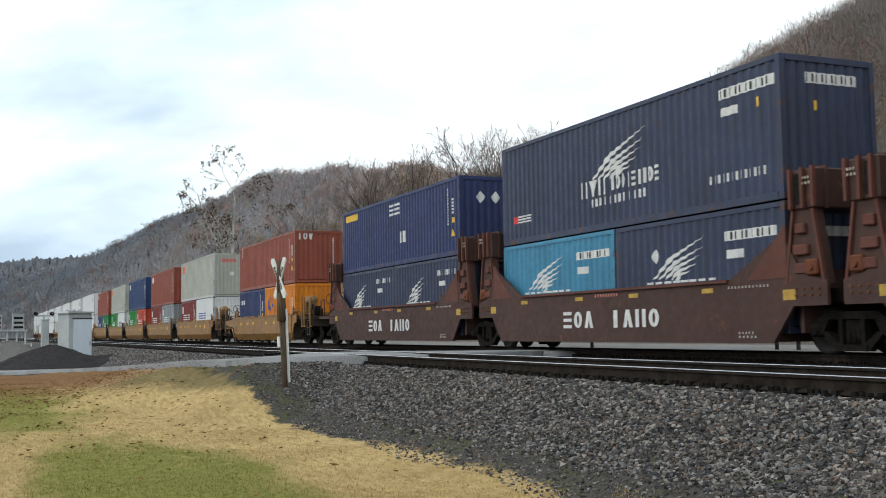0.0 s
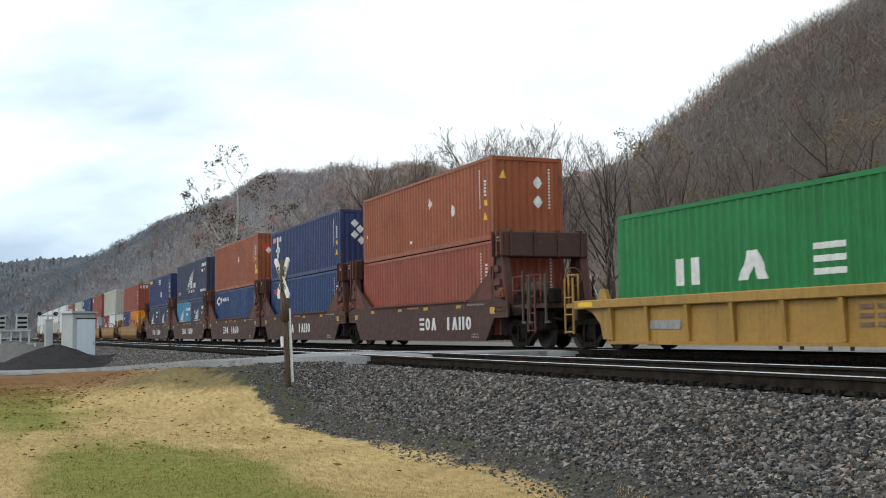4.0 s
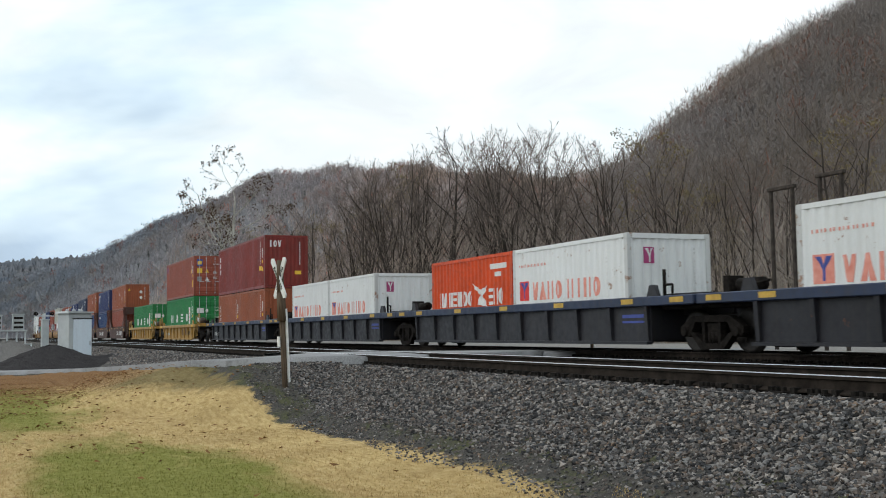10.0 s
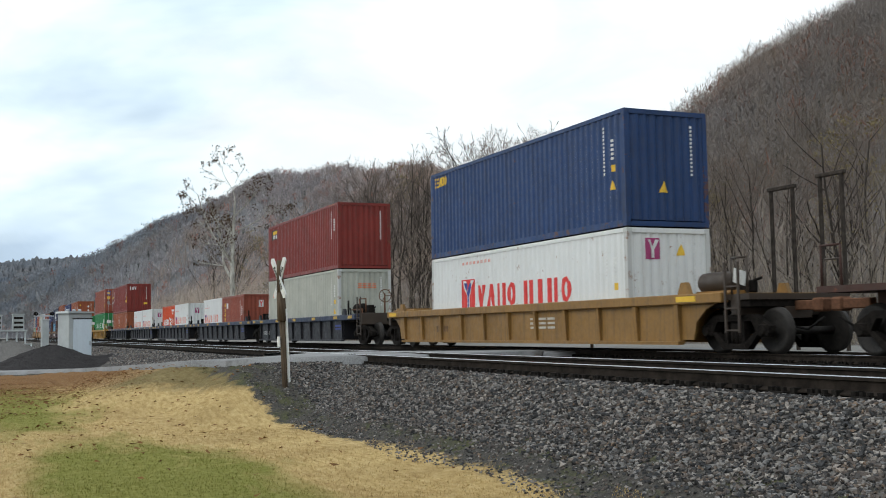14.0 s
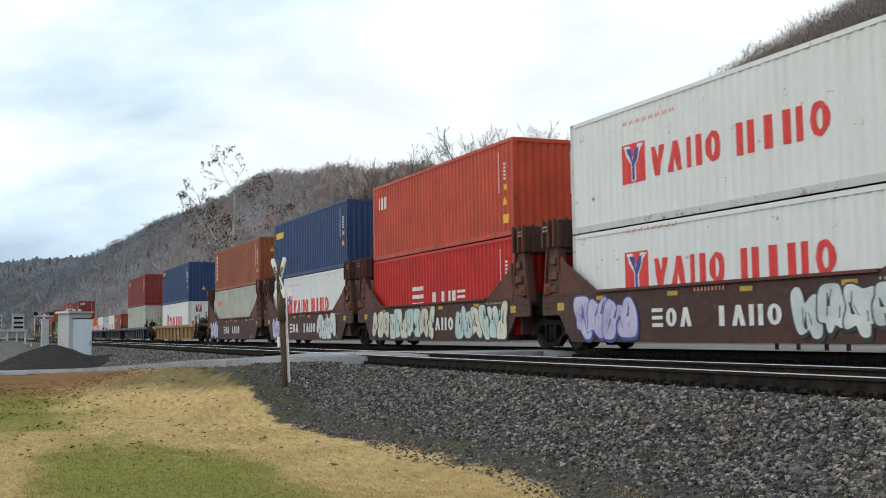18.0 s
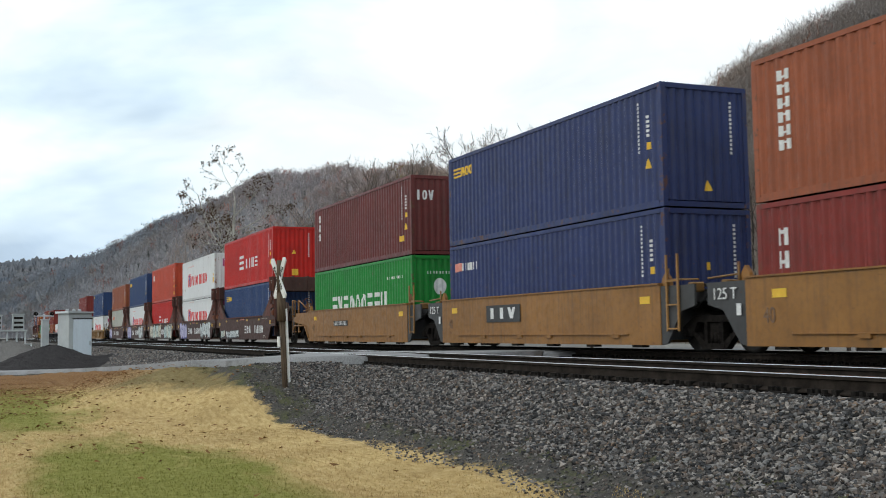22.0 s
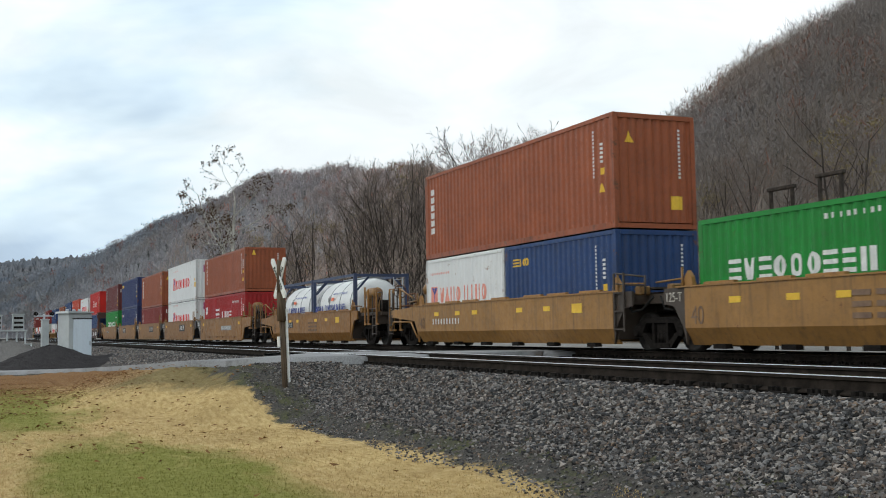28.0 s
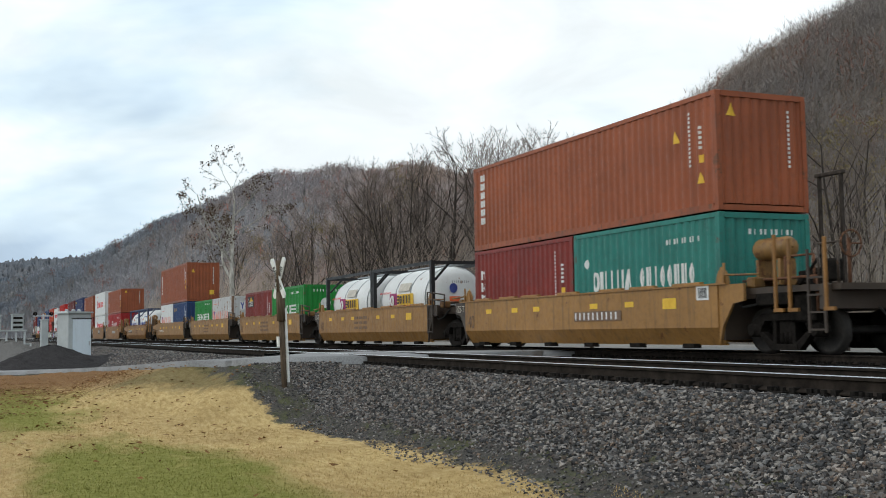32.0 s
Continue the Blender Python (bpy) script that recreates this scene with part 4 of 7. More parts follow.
def backdrop():
    """The wooded ridge across the far end of the valley, its crowns as small bumps."""
    n, m = 560, 34
    r = np.random.default_rng(3)
    y = np.linspace(-900, 900, n)
    top = 172 + np.maximum(0, y - 40) * 0.11 - np.maximum(0, 40 - y) * 0.04 + 5 * np.sin(y / 170 + 1) + 3 * np.sin(y / 61)
    v = []
    for j in range(m):
        k = j / (m - 1)
        crown = r.normal(0, 3.2, n) * (0.3 + 0.7 * k)
        back = -2300 - 500 * k + 60 * np.sin(y / 140) * np.sin(3 * k)
        v.append(np.stack([back + r.normal(0, 3, n), y + r.normal(0, 0.8, n), top * k + crown - 15 * (1 - k)], -1))
    v.append(np.stack([0 * y - 3200, y, 0 * y], -1))
    v = np.concatenate(v)
    i = np.arange(n - 1)
    f = np.concatenate([np.stack([i + k * n, i + 1 + k * n, i + 1 + (k + 1) * n, i + (k + 1) * n], -1) for k in range(m)])
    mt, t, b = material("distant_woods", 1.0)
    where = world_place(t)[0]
    # the blue-grey of distance haze is painted in as the ridge's base colour
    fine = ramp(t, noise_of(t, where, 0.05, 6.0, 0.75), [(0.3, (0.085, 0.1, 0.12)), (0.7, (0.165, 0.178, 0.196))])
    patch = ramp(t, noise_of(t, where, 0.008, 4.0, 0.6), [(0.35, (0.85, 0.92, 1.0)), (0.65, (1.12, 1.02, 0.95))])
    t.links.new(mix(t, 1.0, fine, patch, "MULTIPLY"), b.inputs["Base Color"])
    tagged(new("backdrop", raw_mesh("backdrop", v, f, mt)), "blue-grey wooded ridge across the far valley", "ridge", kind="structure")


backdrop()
# ---- containers ----
SIZES = {"40h": (12.192, 2.896), "40": (12.192, 2.591), "20": (6.058, 2.591), "20l": (6.058, 2.46), "53": (16.154, 2.896)}
WIDE = 2.438
DECK = 0.28


def fold_lines(x0, x1, pitch, depth):
    """Places along a folded wall where it bends, and how deep it lies there."""
    n = max(2, round((x1 - x0) / pitch))
    p = (x1 - x0) / n
    line = []
    for i in range(n):
        a = x0 + i * p
        line += [(a, 0.0), (a + 0.26 * p, 0.0), (a + 0.5 * p, depth), (a + 0.76 * p, depth)]
    return line + [(x1, 0.0)]


def lay_on_folds(me, offset, folds):
    """Bends flat lettering into the folds of the wall it is painted on."""
    bm = bmesh.new()
    bm.from_mesh(me)
    lo, hi = min(v.co.x for v in bm.verts), max(v.co.x for v in bm.verts)
    for x, _ in folds:
        if lo < x - offset < hi:
            bmesh.ops.bisect_plane(bm, geom=bm.verts[:] + bm.edges[:] + bm.faces[:], plane_co=(x - offset, 0, 0), plane_no=(1, 0, 0))
    xs, ds = [f[0] for f in folds], [f[1] for f in folds]
    for v in bm.verts:
        v.co.y += float(np.interp(v.co.x + offset, xs, ds))
    bm.to_mesh(me)
    bm.free()


def corrugated(s, x0, x1, z0, z1, pitch=0.278, depth=0.038):
    """A folded steel wall in the plane y = 0, its outer folds at y = 0 and the inner ones behind."""
    line = fold_lines(x0, x1, pitch, depth)
    v = [(x, y, z0) for x, y in line] + [(x, y, z1) for x, y in line]
    m = len(line)
    s.add(v, [(i, i + 1, m + i + 1, m + i) for i in range(m - 1)])


def bars(s, x, z, w, h, n, put, fill=0.78, both=True):
    """A row of plain signs. n: how many, or a string of forms: h n u two bars, i one bar, o c a disc, a a wedge, v a wedge upside down, b a block."""
    forms = n if isinstance(n, str) else "".join(random.Random(n * 31 + int(w * 100)).choice("hb") for _ in range(n))
    step = w / len(forms)
    for i, k in enumerate(forms):
        a = x + i * step
        if not both:
            put(s, a, a + step * fill * 0.5, z, z + h)
            continue
        b = a + step * fill
        t = (b - a) * 0.34
        c = (a + b) / 2
        if k == "i":
            put(s, c - t * 0.6, c + t * 0.6, z, z + h)
        elif k in "hnu":
            put(s, a, a + t, z, z + h)
            put(s, b - t, b, z, z + h)
        elif k in "oc":
            ring = [(math.cos(j * math.pi / 6), math.sin(j * math.pi / 6)) for j in range(12)]
            for j in range(12):
                (p, q), (p1, q1) = ring[j], ring[(j + 1) % 12]
                e, g = (b - a) * 0.48, (b - a) * 0.48 - t
                s.prism([(c + e * p, z + h / 2 * (1 + q)), (c + e * p1, z + h / 2 * (1 + q1)), (c + g * p1, z + h / 2 * (1 + 0.62 * q1)), (c + g * p, z + h / 2 * (1 + 0.62 * q))], -0.004, 0.004)
        elif k == "b":
            for m in (0.0, 0.4, 0.8):
                put(s, a, b, z + h * m, z + h * (m + 0.2))
        elif k in "av":
            lo, hi = (z, z + h) if k == "a" else (z + h, z)
            s.prism([(a, lo), (a + t, lo), (c + t / 2, hi), (c - t / 2, hi)], -0.004, 0.004)
            s.prism([(b - t, lo), (b, lo), (c + t / 2, hi), (c - t / 2, hi)], -0.0045, 0.0035)


def on_side(s, a, b, z0, z1):
    s.box(a, b, -0.004, 0.004, z0, z1)


def mark(ob, length, spec, proud=0.005, folded=0.0):
    """Lettering and signs as plain shapes. spec: face, style, x, z, w, h, n, tint."""
    face, style, x, z, w, h, n, tint = spec
    s = Shape()
    if style == "word":
        bars(s, 0, 0, w, h, n, on_side)
    elif style == "dots":
        bars(s, 0, 0, w, h, n, on_side, 0.6, False)
    elif style == "column":
        step = h / n
        for i in range(n):
            on_side(s, 0, w, i * step, i * step + step * 0.6)
    elif style == "tall":
        step = h / n
        for i in range(n):
            on_side(s, 0, w * 0.3, i * step, i * step + step * 0.75)
            on_side(s, w * 0.7, w, i * step, i * step + step * 0.75)
            on_side(s, w * 0.3, w * 0.7, i * step + step * (0.2 if i % 2 else 0.5), i * step + step * (0.35 if i % 2 else 0.65))
    elif style == "plate":
        on_side(s, 0, w, 0, h)
    elif style == "ring":
        out = [(w / 2 + w / 2 * math.cos(a * math.pi / 10), h / 2 + h / 2 * math.sin(a * math.pi / 10)) for a in range(20)]
        s.prism(out, -0.004, 0.004)
    elif style == "diamond":
        s.prism([(w / 2, 0), (w, h / 2), (w / 2, h), (0, h / 2)], -0.004, 0.004)
    elif style == "triangle":
        s.prism([(0, 0), (w, 0), (w / 2, h)], -0.004, 0.004)
    elif style == "flag":
        s.prism([(0, 0), (w, h * 0.1), (w, h), (0, h * 0.9)], -0.004, 0.004)
    elif style == "wing":
        # slender feathers sweep up from the lower corner, the top one longest
        for i, (tx, tz) in enumerate(((1.0, 1.0), (0.97, 0.74), (0.9, 0.52), (0.84, 0.32), (0.74, 0.14))):
            x0, z0 = w * (0.02 + 0.11 * i), -h * 0.02 * i
            mx, mz = w * (0.3 + 0.08 * i) * tx + w * 0.04, h * (0.52 * tz - 0.03)
            s.prism([(x0, z0), (x0 + w * 0.035, z0), (mx + w * 0.075, mz), (w * tx, h * tz), (mx, mz + h * 0.06)], -0.004 - i * 0.001, 0.004)
    elif style == "fork":
        s.prism([(0, h), (w * 0.3, h), (w * 0.5, h * 0.62), (w * 0.7, h), (w, h), (w * 0.62, h * 0.45), (w * 0.62, 0), (w * 0.38, 0), (w * 0.38, h * 0.45)], -0.005, 0.004)
    elif style == "kite":
        s.prism([(0, h), (w * 0.55, h * 0.72), (w, h * 0.85), (w * 0.7, h * 0.45), (w, 0), (w * 0.3, h * 0.12), (w * 0.55, h * 0.5), (w * 0.2, h * 0.75)], -0.004, 0.004)
    elif style == "swirl":
        for i in range(9):
            a = i * 0.62
            r = 0.5 * (1 - i / 11)
            on_side(s, w * (0.5 + r * math.cos(a)) - w * 0.09, w * (0.5 + r * math.cos(a)) + w * 0.09, h * (0.5 + r * math.sin(a)) - h * 0.1, h * (0.5 + r * math.sin(a)) + h * 0.1)
    names = {"word": "lettering", "dots": "small_lettering", "column": "number_column", "tall": "upright_lettering", "plate": "placard", "ring": "round_mark",
             "triangle": "warning_triangle", "diamond": "hazard_placard"}
    me = s.mesh("marking", TINT[tint])
    small = style in ("column", "dots", "tall")
    lift = {"plate": 0.0, "ring": 0.001, "diamond": 0.001, "triangle": 0.001, "flag": 0.001, "fork": 0.002}.get(style, 0.003) + (0.001 if style == "fork" and tint == "b" else 0)
    for v in me.vertices:
        v.co.y -= lift
    name = names.get(style, "emblem")
    if folded and face == "s":
        lay_on_folds(me, x - length / 2, fold_lines(-length / 2 + 0.14, length / 2 - 0.14, 0.278, folded))
        made = part(name, me, ob, "", (x - length / 2, -WIDE / 2 + 0.004, z))
    elif folded and proud < 0.01:
        lay_on_folds(me, x - WIDE / 2, fold_lines(-WIDE / 2 + 0.1, WIDE / 2 - 0.1, 0.25, 0.04))
        made = part(name, me, ob, "", (length / 2 - 0.016, x - WIDE / 2, z), (0, 0, math.pi / 2))
    elif face == "s":
        made = part(name, me, ob, "", (x - length / 2, -WIDE / 2 - 0.005, z))
    else:
        made = part(name, me, ob, "", (length / 2 + proud, x - WIDE / 2, z), (0, 0, math.pi / 2))
    return tagged(made, kind="stuff") if small else made


COLOUR_WORDS = {"navy": "dark navy", "blue": "deep blue", "sea_blue": "blue", "sky_blue": "light blue", "rust_orange": "rusty orange-brown", "brown_red": "faded brown-red", "maroon": "maroon",
                "dark_maroon": "dull dark maroon", "crimson": "dark crimson red", "red": "bright red", "red_orange": "orange-red", "vermilion": "vermilion orange", "orange": "bright orange", "green": "dark green",
                "bright_green": "bright green", "teal": "sea-green", "white": "white", "white_worn": "rust-streaked white", "cream": "dirty cream-white", "grey": "grey"}
SIZE_WORDS = {"40h": "high forty-foot", "40": "forty-foot", "20": "short twenty-foot", "20l": "short twenty-foot", "53": "long fifty-three-foot"}


def container(size, colour, place, base, marks=(), doors=False, plainer=False):
    """A steel shipping container; place is its front end along the train, base its height above the rails."""
    L, H = SIZES[size]
    mat = PAINT[colour]
    ob = thing("shipping_container", "%s %s corrugated steel container %s" % (COLOUR_WORDS[colour], SIZE_WORDS[size], "in a well car" if base < 1 else "stacked on another"),
               "container", "containers on the train", at=pose(place + L / 2, TRAIN_Y, base))
    hx, hy = L / 2, WIDE / 2
    # insulated white boxes have nearly flat sides
    fold = 0.028 if colour in ("white", "cream", "white_worn") else 0.038
    worn = edge_paint(colour)
    side = kept(("side_panel", size, H, fold), lambda s: corrugated(s, -hx + 0.14, hx - 0.14, 0.15, H - 0.09, 0.278, fold), mat)
    part("side_panel", side, ob, "", (0, -hy + 0.008, 0))
    part("side_panel", side, ob, "", (0, hy - 0.008, 0), (0, 0, math.pi))
    end = kept(("end_panel", H), lambda s: corrugated(s, -hy + 0.1, hy - 0.1, 0.16, H - 0.11, 0.25, 0.04), mat)
    part("roof", kept(("roof", size), lambda s: s.box(-hx + 0.1, hx - 0.1, -hy + 0.05, hy - 0.05, -0.03, 0), mat), ob, "", (0, 0, H - 0.05))
    part("floor", kept(("floor", size), lambda s: s.box(-hx + 0.1, hx - 0.1, -hy + 0.05, hy - 0.05, 0, 0.05), BLACK), ob, "", (0, 0, 0.1))
    post = kept(("corner_post", H), lambda s: s.box(-0.07, 0.07, -0.06, 0.06, 0.1, H - 0.1), worn)
    cast = kept(("corner_casting",), lambda s: s.box(-0.089, 0.089, -0.081, 0.081, 0, 0.118, 0.012), worn)
    for sx in (-1, 1):
        for sy in (-1, 1):
            part("corner_post", post, ob, "", (sx * (hx - 0.071), sy * (hy - 0.061), 0))
            if not plainer:
                part("corner_casting", cast, ob, "", (sx * (hx - 0.089), sy * (hy - 0.081), 0))
                part("corner_casting", cast, ob, "", (sx * (hx - 0.089), sy * (hy - 0.081), H - 0.118))
    top = kept(("top_rail", size), lambda s: s.box(-hx + 0.17, hx - 0.17, -0.03, 0.03, -0.1, 0), mat)
    low = kept(("bottom_rail", size), lambda s: s.box(-hx + 0.17, hx - 0.17, -0.03, 0.03, 0.006, 0.16), worn)
    for sy in (-1, 1):
        part("top_rail", top, ob, "", (0, sy * (hy - 0.028), H - 0.006))
        part("bottom_rail", low, ob, "", (0, sy * (hy - 0.026), 0))
    bar = kept(("end_rail",), lambda s: s.box(-0.05, 0.05, -hy + 0.16, hy - 0.16, 0, 0.12), mat)
    for sx in (-1, 1):
        part("end_rail", bar, ob, "", (sx * (hx - 0.052), 0, 0.01))
        part("end_rail", bar, ob, "", (sx * (hx - 0.052), 0, H - 0.125))
    leaf = kept(("door", H), lambda s: door_leaf(s, H), mat)
    if doors:
        part("end_panel", end, ob, "", (-hx + 0.02, 0, 0), (0, 0, -math.pi / 2))
        for k in (-1, 1):
            d = part("door", leaf, ob, "", (hx - 0.02, k * 0.56, 0.15), (0, 0, math.pi / 2))
            for x in (-0.27, 0.22):
                part("lock_rod", kept(("lock_rod", H), lock_rod(H), GALV), d, "pale galvanised locking rod with a handle", (x, -0.05, 0))
    else:
        part("end_panel", end, ob, "", (hx - 0.02, 0, 0), (0, 0, math.pi / 2))
        for k in (-1, 1):
            part("door", leaf, ob, "", (-hx + 0.02, k * 0.56, 0.15), (0, 0, -math.pi / 2))
    for m in marks:
        m = list(m)
        m[3] -= base
        mark(ob, L, m, 0.034 if doors else 0.005, fold)
    RIDERS.append((ob, place + L / 2))
    return ob


def door_leaf(s, H):
    h = H - 0.27
    n = 5
    line = [(0.02, 0), (0.02, h), (-0.02, h)]
    for i in reversed(range(n)):
        z = 0.12 + i * (h - 0.2) / n
        line += [(-0.02, z + 0.34), (-0.045, z + 0.29), (-0.045, z + 0.05), (-0.02, z)]
    s.prism(line + [(-0.02, 0)], -0.545, 0.545, "yz")


def lock_rod(H):
    def make(s):
        s.rod((0, 0, -0.05), (0, 0, H - 0.2), 0.015, 6)
        for z in (0.05, 0.6, 1.5, H - 0.4):
            s.box(-0.04, 0.04, -0.02, 0.035, z, z + 0.05)
        s.box(0, 0.3, -0.03, -0.01, 0.85, 0.9)
    return make


def tank_container(place, base, frame_paint, marks=()):
    """A white tank in an open twenty-foot frame."""
    L, H = 6.058, 2.591
    hx, hy = L / 2, WIDE / 2
    fp = PAINT[frame_paint]
    ob = thing("tank_container", "white cylindrical tank in a %s steel frame" % ("dark blue" if frame_paint == "frame_blue" else "black"), "tank container", "tank containers",
               at=pose(place + hx, TRAIN_Y, base))
    prof = [(-2.72, 0.02), (-2.7, 0.45), (-2.6, 0.8), (-2.42, 1.03), (-2.2, 1.12), (2.2, 1.12), (2.42, 1.03), (2.6, 0.8), (2.7, 0.45), (2.72, 0.02)]
    part("tank", kept(("tank",), lambda s: s.turn(prof, 32), PAINT["white"]), ob, "white insulated tank shell with rounded ends", (0, 0, 1.32))
    band = kept(("band",), lambda s: s.turn([(-0.03, 1.125), (-0.03, 1.135), (0.03, 1.135), (0.03, 1.125)], 32), PAINT["grey"])
    for x in (-2.2, -0.75, 0.75, 2.2):
        part("band", band, ob, "", (x, 0, 1.32))
    post = kept(("frame_post",), lambda s: s.box(-0.08, 0.08, -0.07, 0.07, 0, H), fp)
    for sx in (-1, 1):
        for sy in (-1, 1):
            part("frame_post", post, ob, "", (sx * (hx - 0.08), sy * (hy - 0.07), 0))
            brace = Shape().prism([(-0.05, 0), (0.05, 0), (0.62, 0.62), (0.62, 0.74)], -0.03, 0.03)
            part("corner_brace", brace.mesh("corner_brace", fp), ob, "", (sx * (hx - 0.08), sy * (hy - 0.15), H - 0.7), (0, 0, -sy * math.pi / 2))
        for z in (0.02, H - 0.14):
            part("cross_beam", kept(("cross_beam",), lambda s: s.box(-0.07, 0.07, -hy + 0.14, hy - 0.14, 0, 0.12), fp), ob, "", (sx * (hx - 0.08), 0, z))
    for sy in (-1, 1):
        for z in (0.02, H - 0.12):
            part("side_rail", kept(("side_rail",), lambda s: s.box(-hx + 0.16, hx - 0.16, -0.05, 0.05, 0, 0.11), fp), ob, "", (0, sy * (hy - 0.06), z))
    part("walkway", kept(("walkway",), lambda s: s.box(-2.4, 2.4, -0.25, 0.25, 0, 0.04), GALV), ob, "galvanised walkway along the top", (0, 0.3, H - 0.08))
    lad = Shape()
    for y in (-0.2, 0.2):
        lad.rod((0, y, 0.1), (0, y, H), 0.02, 6)
    for i in range(7):
        lad.rod((0, -0.2, 0.3 + i * 0.34), (0, 0.2, 0.3 + i * 0.34), 0.015, 6)
    part("ladder", lad.mesh("ladder", GALV), ob, "", (hx - 0.03, 0.75, 0))
    for m in marks:
        m = list(m)
        m[3] -= base
        face, style, x, z, w, h, n, tint = m
        p = mark(ob, L, m)
        if face == "s":      # the shell bulges towards the viewer inside the frame
            p.location.y = 0.0
            for v in p.data.vertices:
                v.co.y -= math.sqrt(max(0.04, 1.15 ** 2 - (z + v.co.z - 1.32) ** 2)) + 0.02 + (0.02 if style == "word" else 0)
        else:
            p.location.x = hx - 0.28
    RIDERS.append((ob, place + hx))
    return ob


# ---- well cars ----
R_WHEEL = 0.46


def truck(parent, x, place):
    """A two-axle bogie: bolster, two cast side frames with springs, two wheelsets."""
    t = part("truck", kept(("truck",), truck_core, STEEL), parent, "", (x, 0, -DROP))
    for sy in (-1, 1):
        part("sideframe", kept(("sideframe",), side_frame, STEEL), t, "", (0, sy * 1.02, 0))
    for sx in (-0.89, 0.89):
        w = part("wheelset", kept(("wheelset",), wheelset, WHEEL), t, "", (sx, 0, R_WHEEL))
        SPINNERS.append((w, sx, place + x))
    return t


def truck_core(s):
    s.box(-0.2, 0.2, -1.05, 1.05, 0.42, 0.66, 0.02)
    s.turn([(0.66, 0.02), (0.66, 0.24), (1.0, 0.24), (1.0, 0.02)], 16, "z")
    for y in (-1.02, 1.02):
        for x in (-0.13, 0.0, 0.13):
            s.rod((x, y, 0.2), (x, y, 0.44), 0.055, 8)


def side_frame(s):
    s.prism([(-1.08, 0.42), (-0.7, 0.42), (-0.55, 0.66), (0.55, 0.66), (0.7, 0.42), (1.08, 0.42), (1.08, 0.56), (0.62, 0.8), (-0.62, 0.8), (-1.08, 0.56)], -0.09, 0.09)
    s.prism([(-0.78, 0.44), (-0.62, 0.44), (-0.28, 0.2), (-0.28, 0.08), (-0.4, 0.08)], -0.08, 0.08)
    s.prism([(0.78, 0.44), (0.62, 0.44), (0.28, 0.2), (0.28, 0.08), (0.4, 0.08)], -0.08, 0.08)
    s.box(-0.36, 0.36, -0.1, 0.1, 0.08, 0.2)
    for x in (-0.27, 0.27):
        s.box(x - 0.045, x + 0.045, -0.08, 0.08, 0.18, 0.7)
    for x in (-0.89, 0.89):
        s.box(x - 0.14, x + 0.14, -0.11, 0.11, 0.34, 0.6, 0.03)
        s.rod((x, -0.16, 0.46), (x, 0.16, 0.46), 0.1, 10)


def wheelset(s):
    s.rod((0, -1.1, 0), (0, 1.1, 0), 0.08, 10)
    r = R_WHEEL
    for k in (-1, 1):
        s.turn([(k * 0.69, 0.08), (k * 0.69, 0.2), (k * 0.72, r - 0.08), (k * 0.68, r + 0.025), (k * 0.715, r + 0.02), (k * 0.725, r), (k * 0.82, r - 0.008), (k * 0.82, r - 0.07), (k * 0.76, 0.2), (k * 0.79, 0.13), (k * 0.79, 0.02)], 24, "y")
        for i in range(4):
            a = i * math.pi / 2
            s.rod((0.26 * math.cos(a), k * 0.75, 0.26 * math.sin(a)), (0.26 * math.cos(a), k * 0.79, 0.26 * math.sin(a)), 0.05, 6)


def mirrored(points):
    """An outline given for its right half, completed on the left."""
    return points + [(-x, z) for x, z in reversed(points)]


def coupler(parent, x, sx):
    c = Shape().box(0, 0.75, -0.09, 0.09, -0.1, 0.1, 0.02).box(0.7, 1.0, -0.17, 0.14, -0.14, 0.14, 0.04)
    part("coupler", c.mesh("coupler", RUSTY), parent, "rusty knuckle coupler", (x, 0, 0.85), (0, 0, 0 if sx > 0 else math.pi))
    h = Shape()
    pts = [Vector((0.1, -0.4, 0.75)), Vector((0.45, -0.42, 0.42)), Vector((0.8, -0.36, 0.36)), Vector((1.1, -0.2, 0.6))]
    for a, b in zip(pts, pts[1:]):
        h.rod(a, b, 0.025, 6)
    part("air_hose", h.mesh("air_hose", BLACK), parent, "", (x, 0, 0), (0, 0, 0 if sx > 0 else math.pi))


def ladder(parent, x, y, z0, z1, mat, n=4, w=0.42):
    s = Shape()
    for k in (0, w):
        s.box(k - 0.025, k + 0.025, -0.02, 0.02, z0, z1)
    for i in range(n):
        z = z0 + 0.04 + i * (z1 - z0) * 0.62 / max(1, n - 1)
        s.box(0, w, -0.02, 0.02, z, z + 0.035)
    part("ladder", s.mesh("ladder", mat), parent, "", (x, y, 0))


def end_platform(parent, x0, x1, z, mat, sx):
    """Deck over the last truck with grab irons, brake reservoir and brake wheel."""
    a, b = min(x0, x1), max(x0, x1)
    part("end_deck", Shape().box(a, b, -1.3, 1.3, z - 0.12, z).box((a + b) / 2 - 0.5, (a + b) / 2 + 0.5, -0.35, 0.35, z - 0.5, z - 0.1).mesh("end_deck", mat), parent)
    for y in (-1.25, 1.25):
        s = Shape()
        for x in (x1 - sx * 0.1, x1 - sx * 0.6):
            s.rod((x, y, z), (x, y, z + 0.75), 0.025, 6)
        s.rod((x1 - sx * 0.1, y, z + 0.75), (x1 - sx * 0.6, y, z + 0.75), 0.025, 6)
        part("grab_iron", s.mesh("grab_iron", mat), parent)


